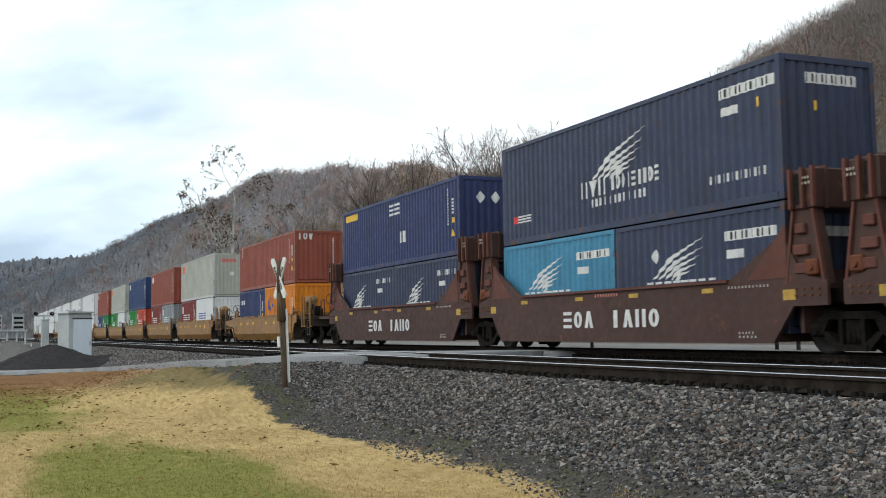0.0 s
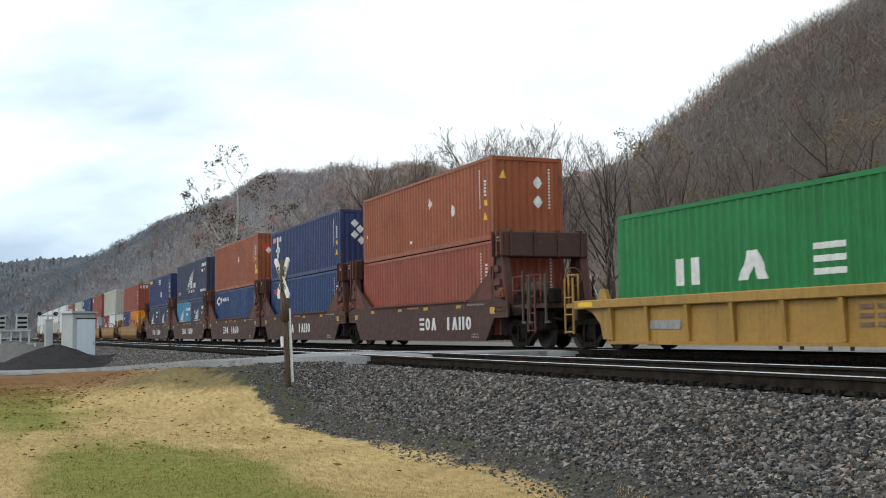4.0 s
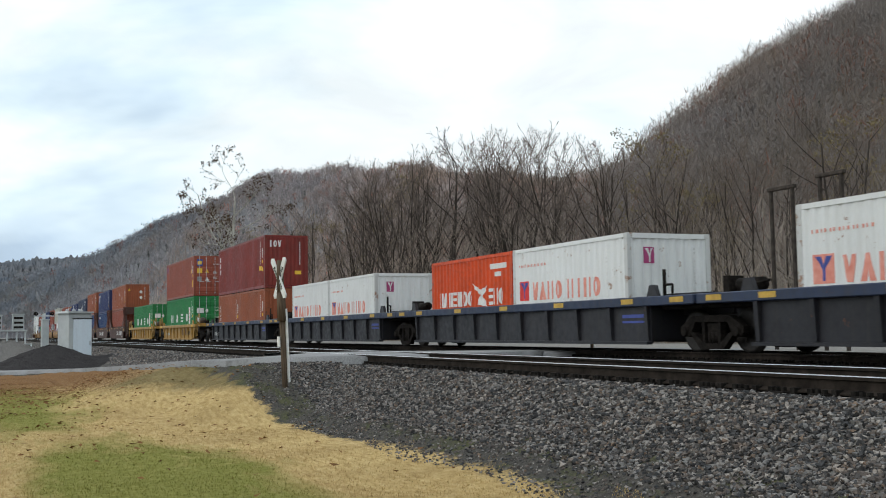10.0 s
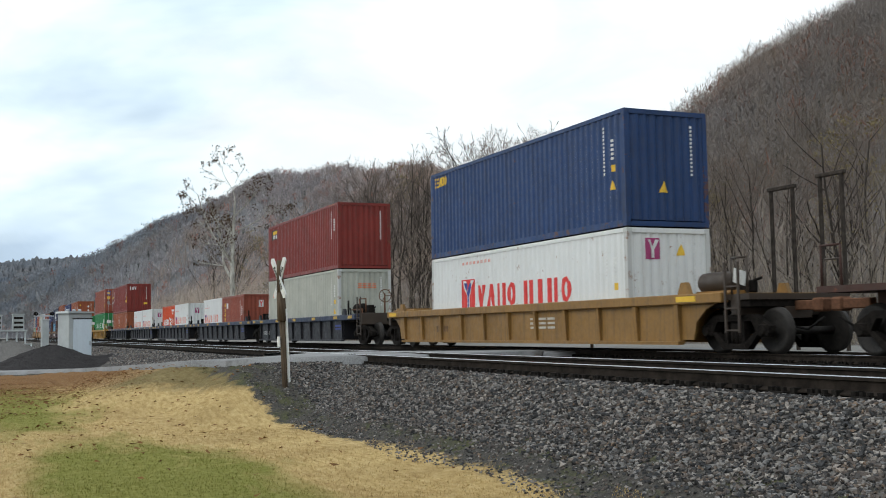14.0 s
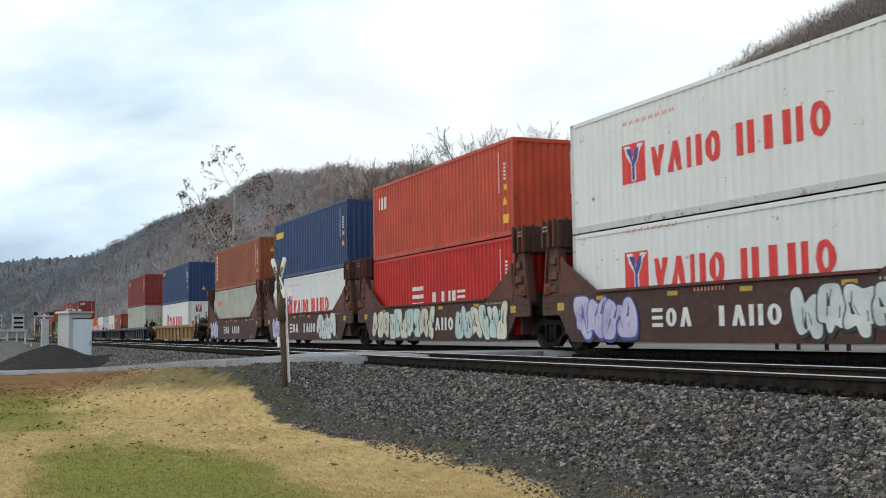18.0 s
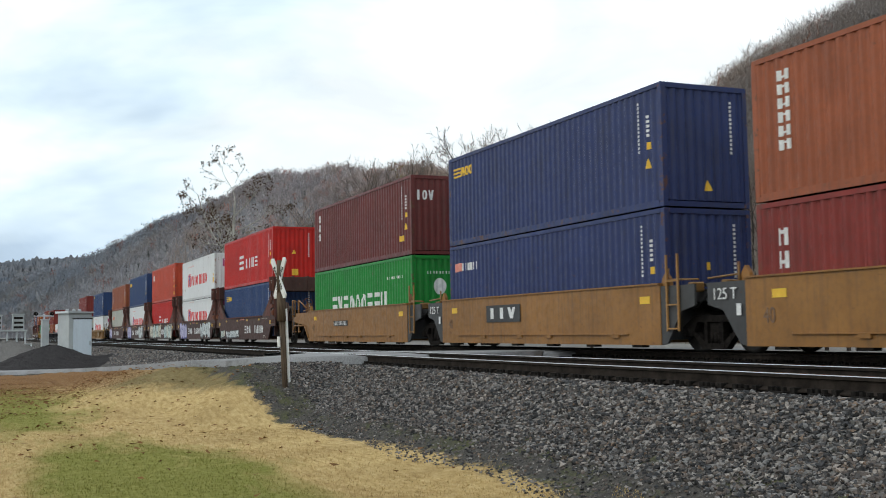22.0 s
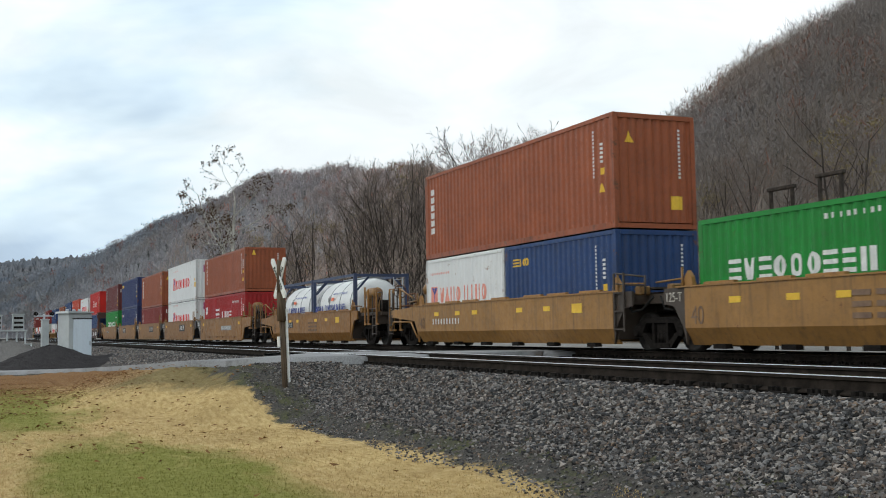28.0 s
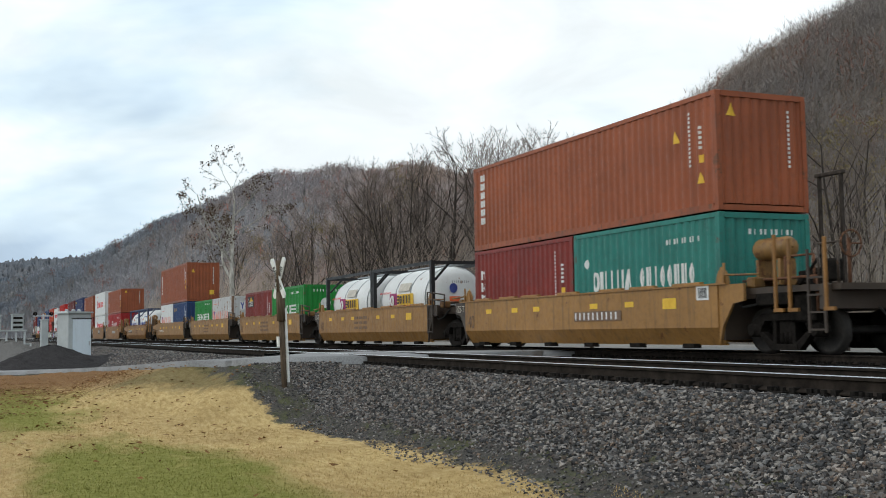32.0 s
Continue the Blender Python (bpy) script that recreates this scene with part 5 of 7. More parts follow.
def end_clutter(parent, x, sx):
    """Steps, pipes and a cross sill at the free end of a car."""
    dark = PAINT["car_end_dark"]
    ladder(parent, x + sx * 0.9 - 0.2, -1.42, 0.3, 1.85, dark, 4)
    part("cross_sill", Shape().box(-0.12, 0.12, -1.4, 1.4, 0.72, 1.2, 0.02).mesh("cross_sill", dark), parent, "", (x + sx * 1.05, 0, 0))
    part("body_bolster", Shape().box(-0.5, 0.5, -1.3, 1.3, 0.84, 1.1, 0.02).mesh("body_bolster", STEEL), parent, "", (x - sx * 0.45, 0, 0))
    pipes = Shape().rod((-0.9, -1.1, 1.36), (0.7, -1.2, 1.36), 0.03, 6).rod((0.7, -1.2, 1.36), (0.7, -1.2, 0.7), 0.03, 6).rod((-0.5, -0.9, 1.24), (-0.5, -0.9, 1.8), 0.025, 6).rod((-0.5, -0.9, 1.8), (0.3, -0.9, 1.8), 0.025, 6).rod((0.3, -0.9, 1.8), (0.3, -0.9, 1.24), 0.025, 6)
    part("brake_pipe", pipes.mesh("brake_pipe", RUSTY), parent, "", (x, 0, 0))
    part("junction_box", Shape().box(-0.2, 0.2, -0.12, 0.12, 0, 0.34, 0.03).box(-0.26, 0.26, -0.05, 0.05, 0.1, 0.16).mesh("junction_box", STEEL), parent, "", (x + sx * 0.25, -0.7, 1.2))


def brake_gear(parent, x, z, mat, wheel=True, lift=0.0, posts="car_yellow"):
    r = Shape().turn([(-0.5, 0.02), (-0.48, 0.18), (-0.4, 0.23), (0.4, 0.23), (0.48, 0.18), (0.5, 0.02)], 16)
    part("air_reservoir", r.mesh("air_reservoir", mat), parent, "rusty air tank", (x, -0.75, z + 0.24 + lift))
    if lift:
        legs = Shape()
        for k in (-0.32, 0.32):
            legs.box(k - 0.04, k + 0.04, -0.2, 0.2, 0, lift + 0.03)
        legs.box(-0.32, 0.32, -0.03, 0.03, 0.06, 0.12)
        part("tank_stand", legs.mesh("tank_stand", mat), parent, "", (x, -0.75, z))
        for k, top in ((0.75, 0.95), (1.15, 0.85), (2.1, 0.8)):
            post = Shape().box(-0.035, 0.035, -0.03, 0.03, -0.55, top, 0.01).box(-0.05, 0.22, -0.03, 0.03, -0.55, -0.48)
            part("grab_post", post.mesh("grab_post", PAINT[posts]), parent, "grab post with a step", (x + k, -1.42, z))
        hang = Shape().box(-0.35, 0.35, -0.2, 0.2, -0.75, -0.2, 0.04).rod((-0.9, 0, -0.3), (0.9, 0.1, -0.45), 0.035, 6).rod((-0.2, -0.1, -0.1), (0.5, -0.15, 0.5), 0.03, 6).box(0.5, 0.8, -0.15, 0.15, 0.0, 0.42, 0.04)
        part("brake_cylinder", hang.mesh("brake_cylinder", STEEL), parent, "", (x + 1.2, -1.0, z))
    part("valve_box", Shape().box(-0.18, 0.18, -0.15, 0.15, 0, 0.26, 0.03).rod((0, 0, 0.2), (0.35, 0.1, 0.3), 0.03, 6).mesh("valve_box", STEEL), parent, "", (x + 0.8, -0.6, z))
    if wheel:
        w = Shape()
        for i in range(14):
            a, b = 2 * math.pi * i / 14, 2 * math.pi * (i + 1) / 14
            w.rod((0, 0.26 * math.cos(a), 0.26 * math.sin(a)), (0, 0.26 * math.cos(b), 0.26 * math.sin(b)), 0.018, 5)
        for i in range(3):
            a = 2 * math.pi * i / 3
            w.rod((0, 0, 0), (0, 0.26 * math.cos(a), 0.26 * math.sin(a)), 0.015, 5)
        w.rod((-0.06, 0, -0.9), (-0.06, 0, 0.1), 0.035, 6)
        part("brake_wheel", w.mesh("brake_wheel", RUSTY), parent, "", (x + 1.5, -0.2, z + 0.75))


def well_floor(parent, half, mat):
    s = Shape()
    for x in np.linspace(-half + 0.4, half - 0.4, 7):
        s.box(x - 0.2, x + 0.2, -1.3, 1.3, 0.12, 0.28)
    part("well_floor", s.mesh("well_floor", mat), parent)


def patches(parent, xs, y, z, w, h, tint="y"):
    for x in xs:
        part("reflector", kept(("reflector", w, h), lambda s: s.box(-w / 2, w / 2, -0.004, 0.004, 0, h), TINT[tint]), parent, "yellow reflective strip", (x, y, z))


def side_marks(parent, specs, y=-1.49):
    """Words on the car's side as plain bars: x from the middle, height, width, letter height, count, tint."""
    for style, x, z, w, h, n, tint in specs:
        p = mark(parent, 0.0, ("s", style, x, z, w, h, n, tint))
        p.location.y = y


def chord(parent, mat, half, z0, z1, y=1.45, deep=0.2):
    for sy in (-1, 1):
        a, b = sorted((sy * y, sy * (y - deep)))
        part("top_chord", kept(("top_chord", half, z0, deep), lambda s: s.box(-half, half, -deep / 2, deep / 2, 0, z1 - z0, 0.02), mat), parent, "", (0, (a + b) / 2, z0))


def side_plate(parent, outline, mat, y=1.45, thick=0.07, name="side_sill"):
    key = tuple(round(c, 2) for p in outline for c in p)
    me = kept((name, key), lambda s: s.prism(outline, -thick / 2, thick / 2), mat)
    for sy in (-1, 1):
        part(name, me, parent, "", (0, sy * (y - thick / 2), 0))


def ribs(parent, xs, z0, z1, mat, y=1.45, w=0.12, deep=0.12):
    me = kept(("rib", z0, z1, w), lambda s: s.prism([(-deep * 0.3, z0), (-deep * 0.3, z1), (deep, z1), (deep * 0.6, z0)], -w / 2, w / 2, "yz"), mat)
    for x in xs:
        part("rib", me, parent, "", (x, -(y - deep), 0), (0, 0, math.pi))
        part("rib", me, parent, "", (x, y - deep, 0))


def car_thing(place, label, group):
    ob = thing("well_car", label, "well car", group, at=pose(place, TRAIN_Y, 0))
    RIDERS.append((ob, place))
    return ob


def tower_car(place, first=False, last=False, tags=0):
    """Brown unit with tall end bulkheads."""
    ob = car_thing(place, "dirty brown steel well car with tall end bulkheads%s" % (" and graffiti" if tags else ""), "brown well cars")
    m, m2 = PAINT["car_brown"], PAINT["car_rust"]
    side_plate(ob, mirrored([(5.9, 0.1), (6.5, 0.8), (7.4, 0.8), (7.4, 1.25), (6.75, 1.4), (6.3, 2.1), (6.05, 2.1), (4.6, 1.36)]), m)
    well_floor(ob, 6.0, m)
    lip = Shape().box(-4.6, 4.6, -0.05, 0.05, 0, 0.06)
    part("sill_lip", lip.mesh("sill_lip", m2), ob, "", (0, -1.46, 1.33))
    for sx in (-1, 1):
        for sy in (-1, 1):
            p = Shape().prism([(sx * 6.3, 1.2), (sx * 7.35, 1.2), (sx * 7.1, 2.62), (sx * 6.55, 2.62)], -0.1, 0.1)
            part("bulkhead_post", p.mesh("bulkhead_post", m), ob, "", (0, sy * 1.3, 0))
            g = Shape().prism([(sx * 5.2, 1.35), (sx * 6.35, 1.35), (sx * 6.35, 2.35)], -0.03, 0.03)
            part("gusset", g.mesh("gusset", m2), ob, "", (0, sy * 1.43, 0))
            for k in (-1, 1):
                f = Shape().prism([(sx * 6.825 + k * 0.47, 1.22), (sx * 6.825 + k * 0.53, 1.22), (sx * 6.825 + k * 0.29, 2.6), (sx * 6.825 + k * 0.23, 2.6)], -0.04, 0.04)
                part("post_flange", f.mesh("post_flange", m2), ob, "", (0, sy * 1.42, 0))
            bolts = Shape()
            for bx in (-0.3, -0.1, 0.1, 0.3):
                for bz in (1.0, 1.12):
                    bolts.rod((bx, -0.03, bz), (bx, 0.03, bz), 0.025, 6)
            tagged(part("bolt_row", bolts.mesh("bolt_row", RUSTY), ob, "", (sx * 6.9, sy * 1.455, 0)), kind="stuff")
            lug = Shape().box(-0.16, 0.16, -0.08, 0.08, 0, 0.3, 0.03).rod((0, -0.12, 0.15), (0, 0.12, 0.15), 0.07, 10)
            part("lashing_lug", lug.mesh("lashing_lug", PAINT["car_lug"]), ob, "rust-orange lug on the bulkhead", (sx * 7.05, sy * 1.43, 1.36))
            for z, w in ((1.5, 0.16), (1.85, 0.2), (2.25, 0.13)):
                part("bracket", kept(("bracket", w), lambda s: s.box(-w, w, -0.06, 0.06, -0.1, 0.1, 0.02), m2), ob, "", (sx * 6.75, sy * 1.42, z))
        x = sx * 6.83
        beam = Shape().box(-0.36, 0.36, -1.45, 1.45, 2.6, 3.36, 0.03)
        for y in (-1.2, -0.4, 0.4, 1.2):
            beam.box(-0.42, 0.42, y - 0.03, y + 0.03, 2.6, 3.4)
        part("bulkhead_beam", beam.mesh("bulkhead_beam", m), ob, "", (x, 0, 0))
        cage = Shape()
        for z in (2.68, 2.9, 3.12, 3.3):
            cage.box(-0.03, 0.03, -0.06, 0.02, z, z + 0.05)
        for dx in (-0.3, 0.02, 0.3):
            cage.box(dx - 0.035, dx + 0.035, -0.08, 0.0, 2.62, 3.38)
        part("bulkhead_cage", cage.mesh("bulkhead_cage", m2), ob, "", (x + sx * 0.06, -1.46, 0))
        # a thin black plate on the beam stands for the shade in a hollow
        part("recess", kept(("recess",), lambda s: s.box(-0.12, 0.12, -0.004, 0.004, 0, 0.58), BLACK), ob, "", (x - sx * 0.15, -1.455, 2.7))
        panel = Shape()
        bars(panel, 0, 0, 0.34, 0.05, 4, on_side, 0.8, False)
        bars(panel, 0, 0.1, 0.3, 0.05, 4, on_side, 0.8, False)
        part("small_lettering", panel.mesh("marking", TINT["c"]), ob, "", (x - 0.1 + sx * 0.2, -1.53, 3.05))
        part("end_wall", Shape().box(-0.05, 0.05, -1.25, 1.25, 0.3, 1.5).mesh("end_wall", m), ob, "", (sx * 6.5, 0, 0))
        part("articulation", Shape().box(-0.7, 0.7, -1.1, 1.1, 0.84, 1.12, 0.02).mesh("articulation", STEEL), ob, "", (sx * 7.0, 0, 0))
        patches(ob, (sx * 6.4,), -1.455, 0.92, 0.34, 0.2, "d")
    patches(ob, (-4.4, -1.4, 1.1, 3.9), -1.455, 1.14, 0.38, 0.1, "d")
    k = 2.75 if last else 0.0
    side_marks(ob, [("word", k - 2.2, 0.45, 1.6, 0.42, "boa", "w"), ("word", k + 0.1, 0.45, 2.15, 0.42, "iaho", "w")], -1.46)
    side_marks(ob, [("dots", -0.6, 1.2, 1.1, 0.08, 9, "p"), ("dots", 4.6, 1.2, 1.3, 0.05, 12, "c"), ("dots", 4.9, 0.28, 0.5, 0.05, 5, "c"), ("dots", 4.9, 0.2, 0.6, 0.05, 5, "c")], -1.46)
    if tags:
        graffiti(ob, tags)
    truck(ob, -7.62, place)
    if last:
        truck(ob, 7.62, place)
        end_platform(ob, 7.3, 9.4, 1.15, m, 1)
        brake_gear(ob, 7.6, 1.15, PAINT["car_end_dark"], True, 0.2, "car_end_dark")
        coupler(ob, 9.3, 1)
        ladder(ob, 8.6, -1.4, 0.35, 1.9, m2, 3)
        part("hand_rail", Shape().rod((7.5, -1.3, 1.15), (7.5, -1.3, 1.95), 0.03, 6).rod((7.5, -1.3, 1.95), (9.2, -1.3, 1.95), 0.025, 6).rod((7.5, -1.3, 1.55), (9.2, -1.3, 1.55), 0.02, 6).rod((9.2, -1.3, 1.15), (9.2, -1.3, 1.95), 0.03, 6).mesh("hand_rail", m2), ob)
        part("body_bolster", Shape().box(-0.6, 0.6, -1.3, 1.3, 0.84, 1.1, 0.02).mesh("body_bolster", STEEL), ob, "", (7.62, 0, 0))
    if first:
        end_platform(ob, -7.3, -9.4, 1.15, m, -1)
        coupler(ob, -9.3, -1)
    return ob


SPRAY = [plain("silver_spray_paint", (0.44, 0.49, 0.5), (0.7, 0.73, 0.7), 1.4, 0.5), plain("lilac_spray_paint", (0.36, 0.31, 0.5), (0.62, 0.6, 0.72), 1.4, 0.5),
         plain("cream_spray_paint", (0.5, 0.46, 0.34), (0.74, 0.7, 0.58), 1.4, 0.5), plain("pale_turquoise_spray_paint", (0.36, 0.52, 0.52), (0.68, 0.7, 0.6), 1.4, 0.5)]


def graffiti(ob, tags):
    """Sprayed interlocking shapes with dark outlines and a dark drop edge, in no readable letters."""
    r = random.Random(tags * 7 + 1)
    plan = {1: [(-6.1, 2.2, 1)], 2: [(-5.5, 2.6, 1), (2.5, 2.6, 0)], 3: [(-5.5, 1.7, 2), (-3.7, 3.7, 3), (-0.2, 0.8, 2), (2.4, 3.6, 3)], 4: [(-5.6, 2.7, 1), (2.5, 3.3, 0)], 5: [(-5.9, 1.1, 3), (-4.4, 3.4, 0)]}[tags]
    for x0, w, tone in plan:
        low, tall = (0.2, 0.42) if tags == 5 else (0.16, 1.08)
        n = max(2, round(w / (0.36 if tags == 5 else 0.62)))
        step = w / n
        for i in range(n):
            cx, zc = x0 + (i + 0.5) * step, low + tall / 2 + r.uniform(-0.03, 0.03)
            wide, high, slant = step * r.uniform(0.56, 0.7), tall / 2 * r.uniform(0.86, 1.04), r.uniform(-0.3, 0.3)
            arms = [(r.uniform(0, 6.28), r.uniform(0.15, 0.5), r.choice((2, 4, 8))) for _ in range(4)]
            square = r.uniform(2.5, 6.0)

            def blob(grow_by, dx=0.0, dz=0.0):
                pts = []
                for j in range(40):
                    a = 2 * math.pi * j / 40
                    c, q = math.cos(a), math.sin(a)
                    p = (abs(c) ** square + abs(q) ** square) ** (-1 / square)
                    for at, deep, sharp in arms:
                        p *= 1 - deep * max(0.0, math.cos(a - at)) ** (sharp * 4)
                    pts.append((cx + dx + wide * p * c + grow_by * c + slant * high * q, zc + dz + high * p * q + grow_by * q))
                return pts
            edge, fill = Shape().prism(blob(0.04), -0.004 - 0.0006 * i, 0.0).prism(blob(0.03, 0.05, -0.05), -0.0035 - 0.0006 * i, 0.0), Shape().prism(blob(0.0), -0.0045 - 0.0006 * i, 0.0)
            # strokes and wedges inside
            for _ in range(4):
                sx, z0 = r.uniform(-0.5, 0.5), r.uniform(-0.7, 0.2)
                z1 = z0 + r.uniform(0.35, 0.7)
                bend, thick = r.uniform(-0.3, 0.3), r.choice((0.012, 0.016, 0.05))
                xa, xb = cx + wide * sx + slant * high * z0, cx + wide * (sx + bend) + slant * high * z1
                edge.prism([(xa - thick, zc + high * z0), (xa + thick, zc + high * z0), (xb + 0.012, zc + high * z1), (xb - 0.012, zc + high * z1)], -0.0052 - 0.0006 * i, 0.0)
            part("graffiti_outline", edge.mesh("graffiti", TINT["b" if tone == 1 else "k"]), ob, "dark sprayed outline", (0, -1.468, 0))
            part("graffiti", fill.mesh("graffiti", SPRAY[2 if tone == 3 and i % 3 == 2 else tone]), ob, "pale sprayed shape", (0, -1.468, 0))


def smooth_car(place, first=False, last=False, marks=(), chamfer=False, paint_name="car_yellow", pitch=15.5, ends=True):
    """Yellow unit with smooth side sills and grey ends."""
    ob = car_thing(place, "%s steel well car with smooth sides%s" % ("weathered tan-yellow" if chamfer else "yellow", " and folded lower edges" if chamfer else " and dark grey ends"), "yellow well cars")
    m, e = PAINT[paint_name], PAINT["car_end_grey" if ends else "car_end_dark"]
    half = pitch / 2
    if chamfer:
        sec = [(-1.49, 1.3), (-1.49, 0.42), (-1.28, 0.05), (-1.22, 0.05), (-1.42, 0.42), (-1.42, 1.3)]
        for k in (1, -1):
            s = Shape().prism([(k * y, z) for y, z in sec], -6.3, 6.3, "yz")
            part("side_sill", s.mesh("side_sill", m), ob)
            for sx in (-1, 1):
                t = Shape().prism([(sx * 6.3, 0.05), (sx * 6.3, 1.3), (sx * 7.1, 1.3), (sx * 7.1, 0.95), (sx * 6.75, 0.9), (sx * 6.42, 0.45)], -0.03, 0.03)
                part("end_sill", t.mesh("end_sill", m if (last and sx > 0) or (first and sx < 0) else PAINT["car_end_dark"]), ob, "", (0, k * 1.43, 0))
        part("top_flange", Shape().box(-6.6, 6.6, -0.08, 0.03, 0, 0.035).mesh("top_flange", m), ob, "", (0, -1.44, 1.3))
        for x in np.linspace(-5.4, 5.4, 7):
            part("hatch_plate", kept(("hatch_plate",), lambda s: s.box(-0.5, 0.5, -0.06, 0.06, 0, 0.06, 0.01), m), ob, "", (x + 0.3 * math.sin(x), -1.4, 1.33))
        patches(ob, (-4.6, -2.9, -1.6, 1.4, 3.0), -1.496, 0.92, 0.36, 0.13)
        patches(ob, (4.6,), -1.496, 0.84, 0.5, 0.24)
    else:
        side_plate(ob, mirrored([(6.2, 0.04), (6.2, 1.4)]), m, 1.48)
        part("top_flange", Shape().box(-6.2, 6.2, -0.08, 0.03, 0, 0.035).mesh("top_flange", m), ob, "", (0, -1.44, 1.4))
        for sx, free in ((1, last), (-1, first)):
            k = 8.5 if free else 7.45
            side_plate(ob, [(sx * 6.2, 0.04), (sx * 6.42, 0.08), (sx * 6.95, 0.78), (sx * k, 0.9), (sx * k, 1.36), (sx * 6.2, 1.36)], m if free else e, 1.46, 0.06, "end_sill")
        patches(ob, (5.6, -5.2), -1.486, 0.98, 0.4, 0.17)
        pipe = Shape().box(-4.9, 4.9, -0.03, 0.03, -0.025, 0.0)
        for x in (-3.2, -0.8, 0.9, 4.2):
            pipe.box(x, x + 0.3, -0.03, 0.03, -0.1, 0.0)
        part("bottom_pipe", pipe.mesh("bottom_pipe", m), ob, "", (0, -1.5, 0.3))
    feet = kept(("jack_pad",), lambda s: s.box(-0.2, 0.2, -0.1, 0.1, 0, 0.1), STEEL)
    for x in np.linspace(-5.2, 5.2, 6):
        part("jack_pad", feet, ob, "", (x, -1.36, -0.02))
    well_floor(ob, 6.1, m)
    for sx in (-1, 1):
        part("end_wall", Shape().box(-0.06, 0.06, -1.4, 1.4, 0.16, 1.3).mesh("end_wall", e), ob, "", (sx * 6.35, 0, 0))
        part("articulation", Shape().box(-0.75, 0.75, -1.0, 1.0, 1.0, 1.22).box(-0.7, 0.75, -0.3, 0.3, 0.8, 1.3).mesh("articulation", e), ob, "", (sx * (half - 0.76), 0, 0))
        for sy in (-1, 1):
            g = Shape().prism([(-0.18, 0), (0.18, 0), (0.12, 0.2), (0.0, 0.34), (-0.12, 0.2)], -0.05, 0.05)
            part("container_guide", g.mesh("container_guide", m), ob, "", (sx * 6.3, sy * 1.34, 1.33))
        hose = Shape()
        way = [Vector((sx * 6.5, -1.25, 1.1)), Vector((sx * 6.9, -1.32, 0.82)), Vector((sx * 7.3, -1.3, 0.86)), Vector((sx * 7.6, -1.2, 1.15))]
        for a, b in zip(way, way[1:]):
            hose.rod(a, b, 0.03, 6)
        part("brake_hose", hose.mesh("brake_hose", BLACK), ob)
        lever = Shape().rod((sx * 6.45, -1.42, 1.5), (sx * 7.5, -1.38, 1.46), 0.025, 6).rod((sx * 6.45, -1.42, 1.2), (sx * 6.45, -1.42, 1.75), 0.03, 6).box(sx * 7.1 - 0.12, sx * 7.1 + 0.12, -1.3, -1.0, 1.2, 1.42, 0.03)
        part("lock_lever", lever.mesh("lock_lever", PAINT["car_tank"]), ob, "rusty lever and pivot at the joint")
        deck = Shape().box(-0.45, 0.45, -0.7, 0.7, 0, 0.05)
        part("walkway", deck.mesh("walkway", e), ob, "", (sx * 6.95, -0.3, 1.34))
    if ends and not first:
        writing(ob, "125 T", 0.34, TINT["w"], (-6.85, -1.497, 1.0), (math.pi / 2, 0, 0), "white stencilled numerals")
        part("placard", Shape().box(-0.07, 0.07, -0.004, 0.004, 0, 0.24).mesh("placard", TINT["w"]), ob, "", (-6.4, -1.497, 0.66))
    if ends and not last:
        ladder(ob, 6.5, -1.5, 0.35, 2.05, PAINT["car_tan"], 3)
    if chamfer and not first:
        writing(ob, "125-T", 0.3, TINT["c"], (-6.74, -1.465, 1.0), (math.pi / 2, 0, 0), "pale stencilled numerals", 0.85)
    if chamfer and not last:
        ladder(ob, 6.4, -1.5, 0.35, 1.75, PAINT["car_end_dark"], 3)
        rail = Shape().rod((6.4, -1.45, 1.75), (7.5, -1.35, 1.62), 0.025, 6).rod((6.4, -1.45, 1.5), (7.5, -1.35, 1.4), 0.02, 6).rod((7.5, -1.35, 1.2), (7.5, -1.35, 1.65), 0.025, 6)
        part("hand_rail", rail.mesh("hand_rail", PAINT["car_end_dark"]), ob)
    writing(ob, "40", 0.56 if chamfer else 0.44, TINT["t"], (-5.85 if chamfer else -5.5, -1.487 if not chamfer else -1.497, 0.5), (math.pi / 2, 0, 0), "faded dark numerals", 0.8)
    side_marks(ob, marks, -1.5)
    truck(ob, -half, place)
    if last:
        truck(ob, half, place)
        end_platform(ob, 7.0, 9.6, 1.2, PAINT["car_end_dark"], 1)
        brake_gear(ob, 7.25, 1.25, PAINT["car_tank"], True, 0.5)
        coupler(ob, 9.5, 1)
        end_clutter(ob, 8.2, 1)
    if first:
        end_platform(ob, -7.0, -9.5, 1.2, PAINT["car_end_dark"], -1)
        end_clutter(ob, -8.2, -1)
        coupler(ob, -9.4, -1)
        front = Shape().rod((-6.3, 0, 0.2), (-6.9, 0, 0.75), 0.03, 6).rod((-6.9, 0, 0.75), (-8.6, 0, 0.78), 0.03, 6).rod((-8.6, 0, 0.78), (-8.9, 0, 0.5), 0.03, 6)
        part("brake_pipe", front.mesh("brake_pipe", m), ob, "", (0, -1.5, 0))
        for gx in (-8.2, -8.9, -9.3):
            post = Shape().box(-0.035, 0.035, -0.03, 0.03, 0.45, 2.0, 0.01).box(-0.05, 0.2, -0.03, 0.03, 0.45, 0.52)
            part("grab_post", post.mesh("grab_post", m), ob, "", (gx, -1.4, 0))
